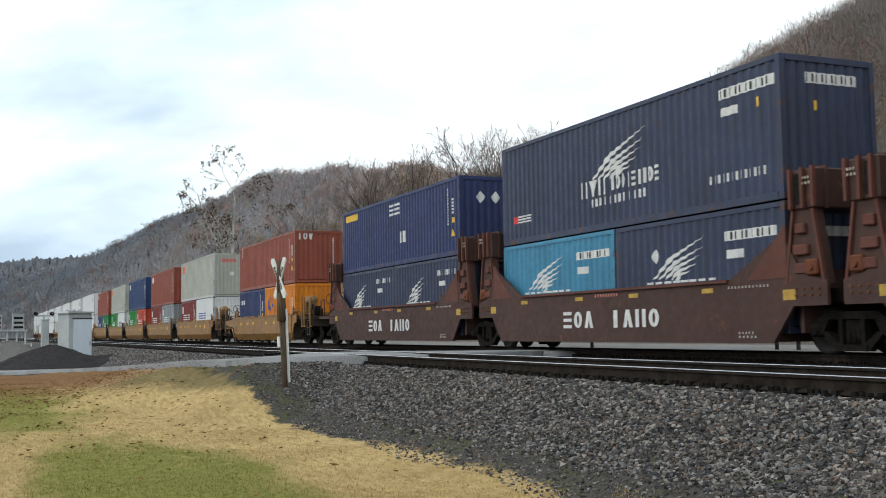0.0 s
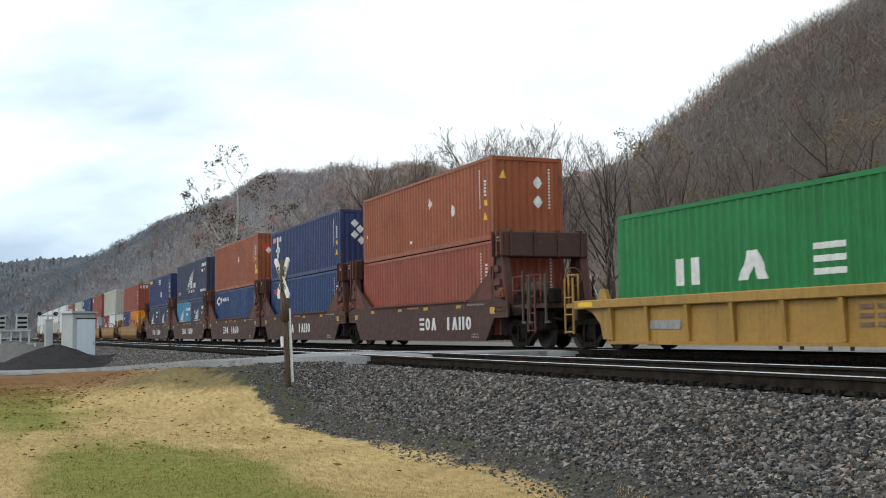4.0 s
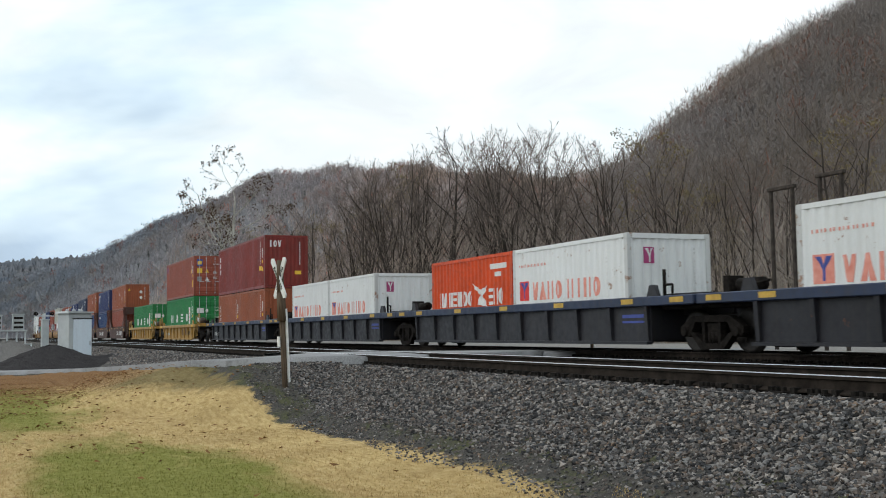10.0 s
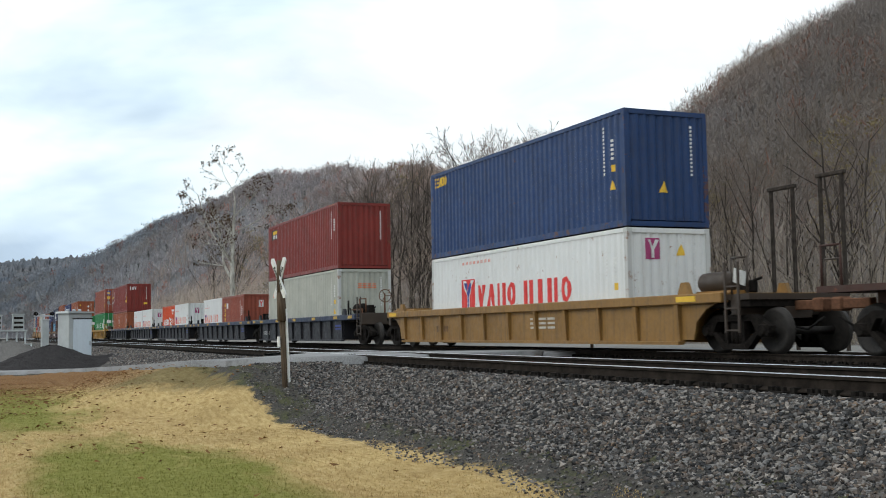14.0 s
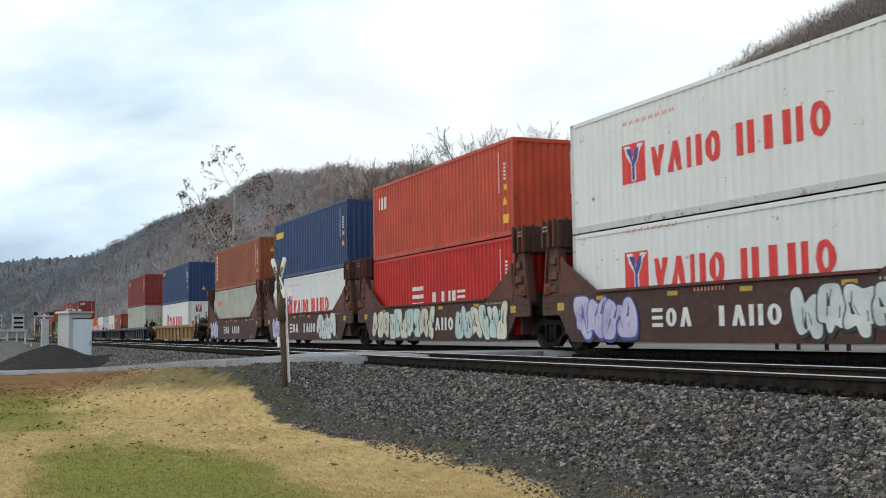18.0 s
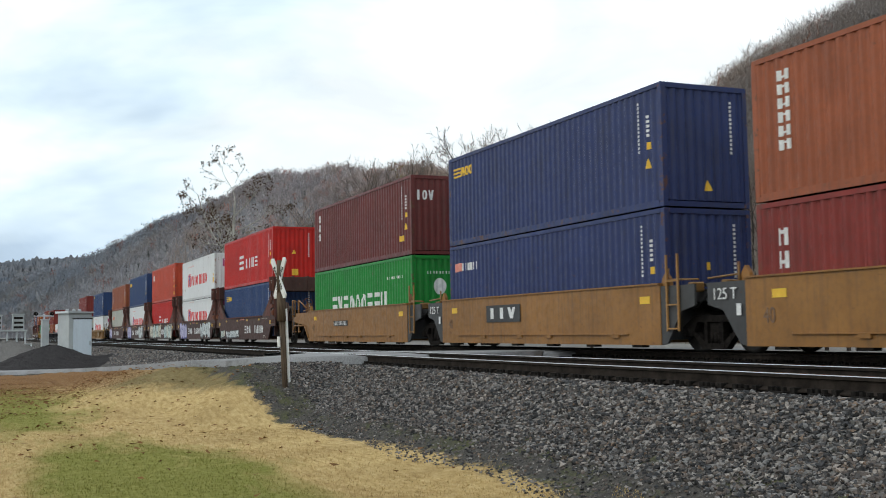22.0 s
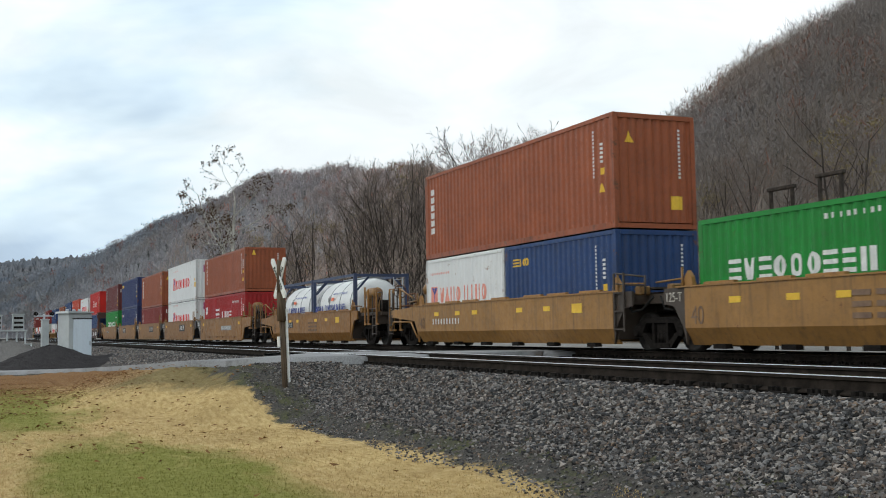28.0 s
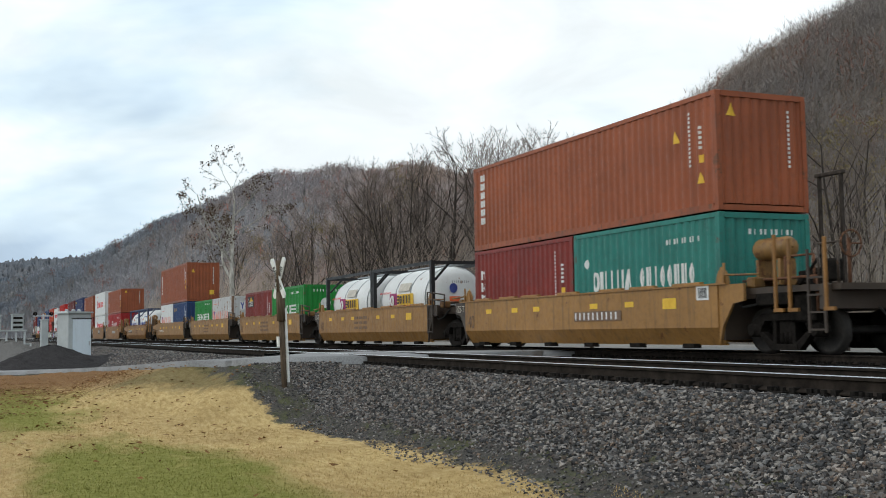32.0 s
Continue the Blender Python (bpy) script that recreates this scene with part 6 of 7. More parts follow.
        part("grab_rail", Shape().rod((-9.3, 0, 2.0), (-8.9, 0, 2.0), 0.025, 6).rod((-8.2, 0, 1.98), (-6.9, 0, 1.6), 0.022, 6).mesh("grab_rail", m), ob, "", (0, -1.4, 0))
        stand_shape = Shape().box(-0.14, 0.14, -0.14, 0.14, 0, 0.5, 0.03).turn([(0.5, 0.02), (0.5, 0.26), (0.72, 0.3), (0.86, 0.2), (0.86, 0.02)], 12, "z").box(-0.5, 0.6, -0.1, 0.1, 0.12, 0.2)
        part("brake_stand", stand_shape.mesh("brake_stand", PAINT["car_tank"]), ob, "rusty brake stand on the end deck", (-7.2, -0.6, 1.25))
        part("nose_sill", Shape().prism([(-6.3, 0.75), (-6.3, 1.3), (-9.0, 1.2), (-9.0, 0.95)], -0.04, 0.04).mesh("nose_sill", m), ob, "", (0, -1.4, 0))
    return ob


def ribbed_car(place, well, reach, paint_name, marks=(), chord_paint=None, shared=False, number="40", first=True, last=True):
    """Unit with a heavy top chord and upright ribs. well: half length of the side plates; reach: half length of the chord."""
    grey = paint_name == "car_grey"
    ob = car_thing(place, "%s steel well car with upright ribs along its sides" % ("dark grey" if grey else "weathered yellow"), "grey well cars" if grey else "ribbed yellow well cars")
    m = PAINT[paint_name]
    cp = PAINT[chord_paint or paint_name]
    side_plate(ob, mirrored([(well, 0.08), (well, 1.0)]), m, 1.34, 0.05)
    chord(ob, cp, reach, 0.93, 1.15, 1.47, 0.22)
    part("bottom_angle", kept(("bottom_angle", well), lambda s: s.box(-well, well, -0.08, 0.08, 0, 0.07), m), ob, "", (0, -1.4, 0.05))
    part("bottom_angle", kept(("bottom_angle", well), lambda s: s.box(-well, well, -0.08, 0.08, 0, 0.07), m), ob, "", (0, 1.4, 0.05))
    n = int(well * 2 / 1.55)
    ribs(ob, [float(x) for x in np.linspace(-well + 0.1, well - 0.1, n + 1)], 0.14, 0.94, m)
    well_floor(ob, well, m)
    k = 6.4 if well < 7.2 else well
    for sx in (-1, 1):
        part("end_wall", Shape().box(-0.06, 0.06, -1.3, 1.3, 0.15, 1.15).mesh("end_wall", m), ob, "", (sx * (well - 0.1), 0, 0))
        part("centre_sill", Shape().box(-0.02, reach - well + 0.2, -0.4, 0.4, 0.72, 1.05).mesh("centre_sill", m), ob, "", (sx * (well - 0.2), 0, 0), (0, 0, 0 if sx > 0 else math.pi))
        part("end_deck", Shape().box(0, reach - well, -1.28, 1.28, 1.08, 1.14).box(0.2, reach - well - 0.1, -1.1, -0.5, 1.14, 1.2).mesh("end_deck", m), ob, "", (sx * well, 0, 0), (0, 0, 0 if sx > 0 else math.pi))
        for sy in (-1, 1):
            g = Shape().prism([(-0.22, 0), (0.22, 0), (0.1, 0.26), (-0.1, 0.26)], -0.05, 0.05)
            part("container_guide", g.mesh("container_guide", m), ob, "", (sx * (k + 0.15), sy * 1.36, 1.15))
    if grey:
        patches(ob, [float(x) for x in np.linspace(-well + 0.5, well - 0.8, 5)] + [reach - 0.6, -reach + 0.6], -1.475, 0.99, 0.5, 0.12, "d")
        s = Shape().rod((0, 0, 1.1), (0, 0, 1.75), 0.04, 6).rod((0.3, 0, 1.1), (0.3, 0, 1.4), 0.03, 6).rod((0, 0, 1.4), (0.3, 0, 1.4), 0.03, 6)
        part("grab_iron", s.mesh("grab_iron", STEEL), ob, "", (well + 0.5, -1.3, 0))
        writing(ob, "48", 0.42, TINT["t"], (2.9, -1.33, 0.45), (math.pi / 2, 0, 0), "faded numerals", 0.8)
        part("placard", Shape().box(-0.5, 0.5, -0.004, 0.004, 0, 0.05).box(-0.5, 0.5, -0.004, 0.004, 0.12, 0.2).mesh("placard", TINT["b"]), ob, "", (well - 0.7, -1.345, 0.55))
    else:
        patches(ob, (-reach + 0.6, reach - 1.2), -1.475, 0.98, 0.7, 0.12)
        writing(ob, number, 0.42, TINT["k"], (5.2 if number == "53" else -1.2, -1.33, 0.42), (math.pi / 2, 0, 0), "dark numerals", 0.8)
    for spec in marks:
        side_marks(ob, [spec], -1.355)
    if shared:
        truck(ob, -reach, place)
        for sx in (-1, 1):
            part("body_bolster", Shape().box(-0.75, 0.75, -1.2, 1.2, 0.84, 1.06, 0.02).mesh("body_bolster", STEEL), ob, "", (sx * (reach - 0.8), 0, 0))
        part("deck_reservoir", Shape().turn([(-0.4, 0.02), (-0.38, 0.14), (0.38, 0.14), (0.4, 0.02)], 14).box(-0.7, -0.5, -0.2, 0.2, -0.14, 0.2).rod((-0.9, 0.1, -0.1), (0.8, -0.2, 0.05), 0.03, 6).mesh("deck_reservoir", STEEL), ob, "", (-reach + 0.9, -0.7, 1.32))
        if last:
            truck(ob, reach, place)
            brake_gear(ob, reach - 1.3, 1.15, STEEL)
            coupler(ob, reach + 0.3, 1)
            end_clutter(ob, reach - 0.5, 1)
        if first:
            coupler(ob, -reach - 0.3, -1)
    else:
        tx = well + 1.45
        truck(ob, -tx, place)
        truck(ob, tx, place)
        for sx in (-1, 1):
            coupler(ob, sx * (reach + 0.5), sx)
            part("body_bolster", Shape().box(-0.7, 0.7, -1.25, 1.25, 0.82, 1.04, 0.02).mesh("body_bolster", STEEL), ob, "", (sx * tx, 0, 0))
            part("cross_sill", Shape().box(-0.1, 0.1, -1.3, 1.3, 0.66, 1.06, 0.02).mesh("cross_sill", PAINT["car_end_dark"]), ob, "", (sx * (reach + 0.2), 0, 0))
            for sy in (-1, 1):
                part("end_sill", Shape().prism([(sx * well, 0.16), (sx * well, 0.96), (sx * (well + 1.3), 0.96), (sx * (well + 0.85), 0.82), (sx * (well + 0.5), 0.55), (sx * (well + 0.38), 0.16)], -0.03, 0.03).mesh("end_sill", m), ob, "", (0, sy * 1.31, 0))
            if paint_name == "car_old_yellow" and sx < 0:
                part("hatch", Shape().box(-1.6, 0.4, -0.9, 0.4, 0, 0.07, 0.02).box(-1.2, -0.9, -0.95, 0.4, 0.06, 0.12).mesh("hatch", m), ob, "", (-reach + 1.9, -0.4, 1.15))
            else:
                gear = PAINT["car_end_dark"] if paint_name == "car_old_yellow" else m
                end_platform(ob, sx * (reach - 0.4), sx * (reach + 0.7), 1.1, gear, sx)
                ladder(ob, sx * (reach + 0.3) - 0.2, -1.42, 0.3, 1.75, gear, 3)
        brake_gear(ob, well + 0.5, 1.15, PAINT["car_end_dark"], False)
        part("placard", Shape().box(-0.16, 0.16, -0.006, 0.006, 0, 0.3).mesh("placard", TINT["w"]), ob, "white placard on the end rail", (reach + 0.4, -1.3, 1.3), (0.2, 0.3, 0.2))
    return ob
# ---- the train, from its far front to the last car that comes into view ----
def numbers(L):
    """The columns of registration bars at the rear of a container's side and on its end."""
    return lambda base, H: [("s", "column", L - 0.98, base + H - 1.55, 0.065, 1.25, 13, "w"), ("s", "column", L - 0.62, base + H - 1.2, 0.065, 0.55, 5, "w"),
                            ("e", "column", 1.95, base + H - 1.6, 0.07, 1.3, 13, "w")]


def load(size, colour, place, base, marks=(), doors=False, cols=True, plainer=False, extra=True):
    L, H = SIZES[size]
    got = list(marks)
    if cols:
        got += numbers(L)(base, H)
    if cols and extra:
        got += [("s", "plate", L - 0.62, base + H - 1.5, 0.12, 0.17, 1, "y"), ("s", "triangle", L - 0.7, base + H - 1.95, 0.2, 0.24, 1, "y")]
    return container(size, colour, place, base, got, doors, plainer)


def ym(z, x=0.0, tint="r", length=40):
    """White line's side: emblem square and long red word."""
    if length == 40:
        return [("s", "plate", 2.45 + x, z, 0.95, 0.95, 1, tint), ("s", "fork", 2.5 + x, z + 0.04, 0.85, 0.87, 1, "w"), ("s", "fork", 2.66 + x, z + 0.06, 0.54, 0.78, 1, "b"), ("s", "word", 3.65 + x, z + 0.05, 2.75, 0.68, "vahc", tint), ("s", "word", 6.75 + x, z + 0.05, 2.85, 0.68, "nihc", tint),
                ("s", "dots", 2.5 + x, z + 1.42, 2.2, 0.09, 16, "p"), ("e", "plate", 0.55, z + 1.0, 0.42, 0.52, 1, "m"), ("e", "fork", 0.6, z + 1.04, 0.32, 0.44, 1, "w"), ("e", "triangle", 1.45, z + 1.1, 0.26, 0.28, 1, "y")]
    return [("s", "plate", 0.4 + x, z, 0.55, 0.55, 1, tint), ("s", "fork", 0.48 + x, z + 0.05, 0.4, 0.46, 1, "b"), ("s", "word", 1.15 + x, z, 1.75, 0.5, "vahc", "p"), ("s", "word", 3.1 + x, z, 1.75, 0.5, "nihc", "p"),
            ("s", "dots", 0.4 + x, z + 0.95, 1.6, 0.07, 14, "p")]


B0 = DECK


def top_of(*sizes):
    return DECK + max(SIZES[s][1] for s in sizes) + 0.03


# far front: long white boxes two high, then a set of yellow cars
for i in range(11):
    u = -167.6 - 20.4 * i
    ribbed_car(u + 8.08, 8.3, 9.9, "car_brown" if i % 3 else "car_old_yellow", number="53")
    load("53", "cream" if i % 2 else "white", u, B0, cols=False, plainer=True)
    load("53", "white", u, top_of("53"), [("s", "plate", 14.2, 5.0, 0.5, 0.5, 1, "b")] if i < 8 else (), cols=False, plainer=True)

for i, (u, low, high) in enumerate((
        (-146.3, [("20", "sea_blue"), ("20", "green")], "brown_red"),
        (-130.8, [("20", "bright_green"), ("20", "white")], "cream"),
        (-115.2, [("20", "bright_green"), ("20", "red_orange")], "sea_blue"),
        (-99.6, [("20", "maroon"), ("20", "grey")], "brown_red"),
        (-84.0, [("20", "maroon"), ("20", "white")], "cream"))):
    smooth_car(u + 6.1, i == 0, i == 4, chamfer=True, paint_name="car_tan", ends=False)
    for k, (size, colour) in enumerate(low):
        load(size, colour, u + k * 6.13, B0, [("s", "plate", 0.5, 2.0, 0.5, 0.5, 1, "w"), ("s", "word", 1.0, 1.5, 2.6, 0.4, 6, "w" if colour != "white" else "b")], plainer=True)
    load("40h", high, u, top_of("20"), [("s", "plate", 0.6, 5.0, 0.8, 0.5, 1, "o" if high == "cream" else "w")] + ([("e", "word", 0.6, 5.2, 1.0, 0.24, 4, "r"), ("e", "ring", 1.1, 4.3, 0.3, 0.3, 1, "w")] if high == "cream" else []))

u = -63.9
smooth_car(u + 6.1, True, True, chamfer=True, paint_name="car_tan", ends=False)
load("20", "blue", u, B0, [("s", "word", 0.3, 2.1, 1.1, 0.25, 3, "w")])
load("20", "orange", u + 6.13, B0, [("s", "swirl", 0.5, 1.4, 1.1, 1.0, 1, "b"), ("s", "word", 2.0, 1.45, 1.8, 0.5, 4, "k")])
load("40", "brown_red", u, top_of("20"), [("e", "word", 0.15, 5.05, 0.85, 0.35, "iov", "w"), ("s", "tall", 0.6, 4.9, 0.18, 0.6, 3, "w")])

# first brown set
u = -44.05
tower_car(u + 6.1, True, tags=0)
for k in (0, 1):
    load("20", "navy", u + k * 6.13, B0, [("s", "wing", 1.3, 1.5, 1.6, 0.85, 1, "w"), ("s", "word", 1.2, 1.25, 2.2, 0.22, 7, "w"), ("s", "dots", 4.1, 2.3, 1.6, 0.18, 8, "w"), ("s", "plate", 4.2, 1.95, 0.5, 0.16, 1, "w")], cols=False)
load("40", "blue", u, top_of("20"), [("s", "plate", 0.4, 5.05, 1.5, 0.26, 1, "y"), ("s", "word", 5.6, 4.8, 1.2, 0.42, 2, "w"), ("s", "word", 6.7, 3.7, 0.7, 0.42, 1, "w"), ("e", "diamond", 0.6, 4.6, 0.36, 0.4, 1, "w"), ("e", "diamond", 1.15, 4.6, 0.36, 0.4, 1, "w")])

u = -28.7
tower_car(u + 6.1)
wings = [("s", "wing", 1.5, 1.55, 2.0, 0.85, 1, "w"), ("s", "word", 1.3, 1.22, 2.6, 0.26, 8, "w"), ("s", "plate", 4.15, 2.22, 1.62, 0.2, 1, "w"), ("s", "dots", 4.2, 2.24, 1.5, 0.16, 9, "k"), ("s", "plate", 4.2, 1.85, 0.55, 0.18, 1, "w")]
load("20", "sky_blue", u, B0, wings, cols=False)
load("20", "navy", u + 6.13, B0, wings + [("s", "diamond", 1.5, 1.9, 0.3, 0.34, 1, "w"), ("e", "plate", 0.7, 2.2, 1.2, 0.2, 1, "w")], cols=False)
load("40h", "navy", u, top_of("20"), [("s", "wing", 5.0, 4.2, 2.5, 1.0, 1, "w"), ("s", "word", 4.5, 3.78, 1.3, 0.42, "hvh", "w"), ("s", "word", 5.95, 3.84, 2.1, 0.36, "iocibiicb", "w"), ("s", "dots", 5.0, 3.52, 2.6, 0.2, 12, "w"),
     ("s", "plate", 10.25, 5.22, 1.75, 0.22, 1, "w"), ("s", "dots", 10.3, 5.25, 1.65, 0.16, 10, "k"), ("s", "plate", 10.3, 4.85, 0.55, 0.18, 1, "w"), ("s", "dots", 9.9, 3.46, 1.85, 0.18, 13, "w"),
     ("s", "word", 0.95, 3.5, 0.8, 0.2, 3, "w"), ("s", "plate", 0.65, 3.5, 0.25, 0.2, 1, "r"), ("e", "plate", 0.65, 5.25, 1.35, 0.22, 1, "w"), ("e", "dots", 0.7, 5.28, 1.25, 0.16, 10, "k"), ("e", "plate", 0.85, 4.7, 0.1, 0.2, 1, "y"), ("s", "plate", 11.45, 4.85, 0.1, 0.2, 1, "y")], cols=False)

u = -13.5
tower_car(u + 6.1)
load("40h", "sea_blue", u, B0, [("s", "swirl", 0.5, 2.1, 1.5, 0.75, 1, "w"), ("s", "word", 2.1, 2.5, 2.2, 0.24, "cooooc", "w")])
load("40h", "rust_orange", u, top_of("40h"), [("s", "diamond", 7.0, 4.75, 0.3, 0.34, 1, "w"), ("s", "triangle", 6.9, 4.95, 0.3, 0.24, 1, "r"), ("e", "diamond", 0.45, 4.95, 0.36, 0.4, 1, "w"), ("e", "diamond", 0.3, 5.15, 0.36, 0.4, 1, "r"),
     ("s", "plate", 11.55, 3.85, 0.35, 0.25, 1, "y"), ("e", "plate", 1.6, 3.7, 0.3, 0.25, 1, "y")])

u = 1.75
tower_car(u + 6.1)
load("40h", "sea_blue", u, B0, [("s", "plate", 0.6, 2.5, 0.45, 0.24, 1, "r"), ("s", "word", 1.15, 2.5, 1.5, 0.26, "bbaco", "w")])
load("40", "blue", u, top_of("40h"), [("s", "flag", 0.45, 5.2, 0.5, 0.28, 1, "p"), ("s", "word", 1.1, 5.2, 1.1, 0.28, 3, "w"), ("s", "diamond", 1.15, 4.85, 0.36, 0.36, 1, "w"), ("s", "diamond", 1.0, 4.6, 0.36, 0.36, 1, "w"), ("s", "diamond", 1.4, 4.6, 0.36, 0.36, 1, "w"),
     ("s", "diamond", 1.2, 4.35, 0.36, 0.36, 1, "w"), ("e", "diamond", 0.5, 5.0, 0.36, 0.4, 1, "w"), ("e", "diamond", 0.75, 4.75, 0.36, 0.4, 1, "w"), ("e", "diamond", 0.5, 4.5, 0.36, 0.4, 1, "w"), ("e", "diamond", 0.8, 4.25, 0.36, 0.4, 1, "w")])

u = 17.05
tower_car(u + 6.1, last=True)
load("40h", "brown_red", u, B0)
load("40", "rust_orange", u, top_of("40h"), [("s", "diamond", 6.9, 4.65, 0.36, 0.4, 1, "w"), ("s", "diamond", 8.9, 4.2, 0.36, 0.4, 1, "w"), ("s", "plate", 5.2, 3.6, 0.12, 0.1, 1, "w"), ("s", "plate", 0.4, 4.2, 0.1, 0.1, 1, "w"), ("e", "diamond", 1.4, 4.8, 0.36, 0.4, 1, "w"), ("e", "diamond", 1.4, 4.2, 0.36, 0.4, 1, "w"), ("e", "triangle", 0.25, 5.1, 0.25, 0.28, 1, "y")])

# two ribbed yellow cars with green boxes
def green_box(u, size):
    load(size, "green", u, B0, [("s", "word", 2.4, 1.36, 1.1, 0.6, "u", "w"), ("s", "word", 4.55, 1.38, 1.2, 0.6, "a", "w"), ("s", "word", 6.75, 1.38, 1.1, 0.6, "b", "w"), ("s", "word", 8.8, 1.38, 1.1, 0.6, "c", "w"),
         ("s", "plate", 10.1, 1.22, 0.45, 1.2, 1, "w"), ("s", "dots", 10.2, 1.35, 0.25, 0.1, 3, "r"), ("s", "dots", 10.2, 1.65, 0.25, 0.1, 3, "r"), ("s", "dots", 10.2, 1.95, 0.25, 0.1, 3, "r"), ("s", "dots", 10.2, 2.2, 0.25, 0.1, 3, "r"),
         ("e", "plate", 0.2, 1.95, 0.5, 0.36, 1, "w"), ("e", "ring", 0.82, 2.0, 0.2, 0.26, 1, "w"), ("e", "dots", 1.5, 2.3, 0.6, 0.1, 8, "w"), ("e", "dots", 1.5, 2.1, 0.5, 0.1, 6, "w"), ("e", "dots", 1.5, 1.6, 0.5, 0.1, 6, "w")], doors=True)


u = 36.2
ribbed_car(u + 6.1, 6.3, 7.9, "car_bright_yellow", [("word", 1.9, 0.4, 1.3, 0.4, 3, "t"), ("plate", -4.6, 0.4, 1.2, 0.2, 1, "g")])
green_box(u, "40h")
u = 56.2
ribbed_car(u + 6.1, 6.3, 7.9, "car_bright_yellow", [("word", 2.0, 0.4, 1.9, 0.42, 3, "t"), ("plate", -5.3, 0.38, 1.9, 0.2, 1, "g"), ("dots", -5.25, 0.42, 1.8, 0.12, 10, "c"), ("plate", 4.7, 0.4, 0.4, 0.26, 1, "k")])
green_box(u, "40h")
load("40h", "brown_red", u, top_of("40h"), [("s", "plate", 0.35, 5.45, 0.35, 0.45, 1, "b"), ("e", "plate", 0.2, 5.35, 0.42, 0.5, 1, "b"), ("e", "flag", 0.25, 5.45, 0.3, 0.28, 1, "y"), ("e", "plate", 0.22, 4.85, 0.36, 0.34, 1, "y"), ("e", "triangle", 0.78, 4.88, 0.28, 0.3, 1, "y"),
     ("e", "plate", 0.22, 4.25, 0.32, 0.34, 1, "g"), ("e", "triangle", 0.8, 4.3, 0.28, 0.28, 1, "w"), ("e", "dots", 1.4, 5.45, 0.8, 0.1, 9, "w"), ("e", "dots", 1.4, 4.8, 0.3, 0.2, 4, "w"), ("e", "dots", 1.4, 4.4, 0.3, 0.2, 4, "w"), ("e", "plate", 1.9, 3.75, 0.22, 0.12, 1, "w"),
     ("s", "plate", 11.35, 3.85, 0.4, 0.5, 1, "y"), ("s", "triangle", 10.9, 4.9, 0.25, 0.28, 1, "y")], doors=True)

# grey set of five
grey_u = [77.1, 94.87, 112.85, 130.9, 149.0]
for i, u in enumerate(grey_u):
    ribbed_car(u + 6.1, 7.2, 8.97, "car_grey", [("dots", -6.6, 0.35, 1.3, 0.2, 8, "w")] if i in (0, 4) else [], "car_slate", True, first=i == 0, last=i == 4)
u = grey_u[0]
for k in (0, 1):
    load("20", "rust_orange", u + k * 6.13, B0, [("s", "tall", 0.35, 0.75, 0.25, 1.5, 6, "w")] if k == 0 else ())
load("40h", "maroon", u, top_of("20"), [("s", "tall", 0.45, 4.2, 0.25, 1.2, 3, "w"), ("e", "word", 0.25, 5.15, 0.75, 0.36, "iov", "w"), ("s", "plate", 10.95, 3.9, 0.4, 0.24, 1, "y"), ("e", "plate", 1.7, 3.65, 0.36, 0.2, 1, "y")])
u = grey_u[1]
for k in (0, 1):
    load("20l", "white", u + k * 6.13, B0, ym(1.2, 0, "p", 20) + [("e", "plate", 0.5, 2.0, 0.3, 0.4, 1, "m"), ("e", "fork", 0.54, 2.03, 0.22, 0.34, 1, "w")], extra=False)
u = grey_u[2]
load("20l", "vermilion", u, B0, [("s", "word", 0.6, 1.2, 2.7, 0.48, "hanbuoc", "w"), ("s", "kite", 3.25, 1.15, 1.1, 0.75, 1, "w"), ("s", "word", 4.4, 1.2, 1.1, 0.5, "buo", "w"), ("s", "plate", 4.6, 2.28, 1.1, 0.16, 1, "w"), ("s", "plate", 4.9, 2.05, 0.35, 0.14, 1, "w")], cols=False)
load("20l", "white", u + 6.13, B0, ym(1.25, 0, "r", 20) + [("e", "plate", 0.5, 2.0, 0.3, 0.4, 1, "m"), ("e", "fork", 0.54, 2.03, 0.22, 0.34, 1, "w")], extra=False)
u = grey_u[3]
load("20l", "white", u, B0, ym(1.2, 0, "p", 20), extra=False)
load("20l", "brown_red", u + 6.13, B0, [("s", "tall", 0.55, 1.2, 0.35, 1.2, 4, "y"), ("s", "plate", 1.3, 2.0, 0.35, 0.32, 1, "w"), ("e", "plate", 0.9, 2.0, 0.3, 0.4, 1, "w"), ("e", "fork", 0.94, 2.03, 0.22, 0.34, 1, "r")], extra=False)
u = grey_u[4]
load("40h", "cream", u, B0, [("s", "word", 1.0, 2.25, 1.6, 0.3, "ooci", "o"), ("e", "word", 0.9, 2.35, 0.9, 0.2, 4, "o"), ("e", "dots", 0.15, 3.08, 2.1, 0.07, 9, "y"), ("s", "dots", 11.0, 3.1, 0.9, 0.05, 5, "y")])
load("40h", "maroon", u, top_of("40h"), [("s", "plate", 0.55, 5.35, 1.25, 0.5, 1, "k"), ("s", "word", 0.85, 5.38, 0.85, 0.2, 4, "w"), ("s", "flag", 0.95, 5.6, 0.8, 0.2, 1, "y"), ("e", "dots", 0.15, 6.0, 2.1, 0.07, 9, "y"), ("s", "dots", 11.0, 6.02, 0.9, 0.05, 5, "y")], extra=False)

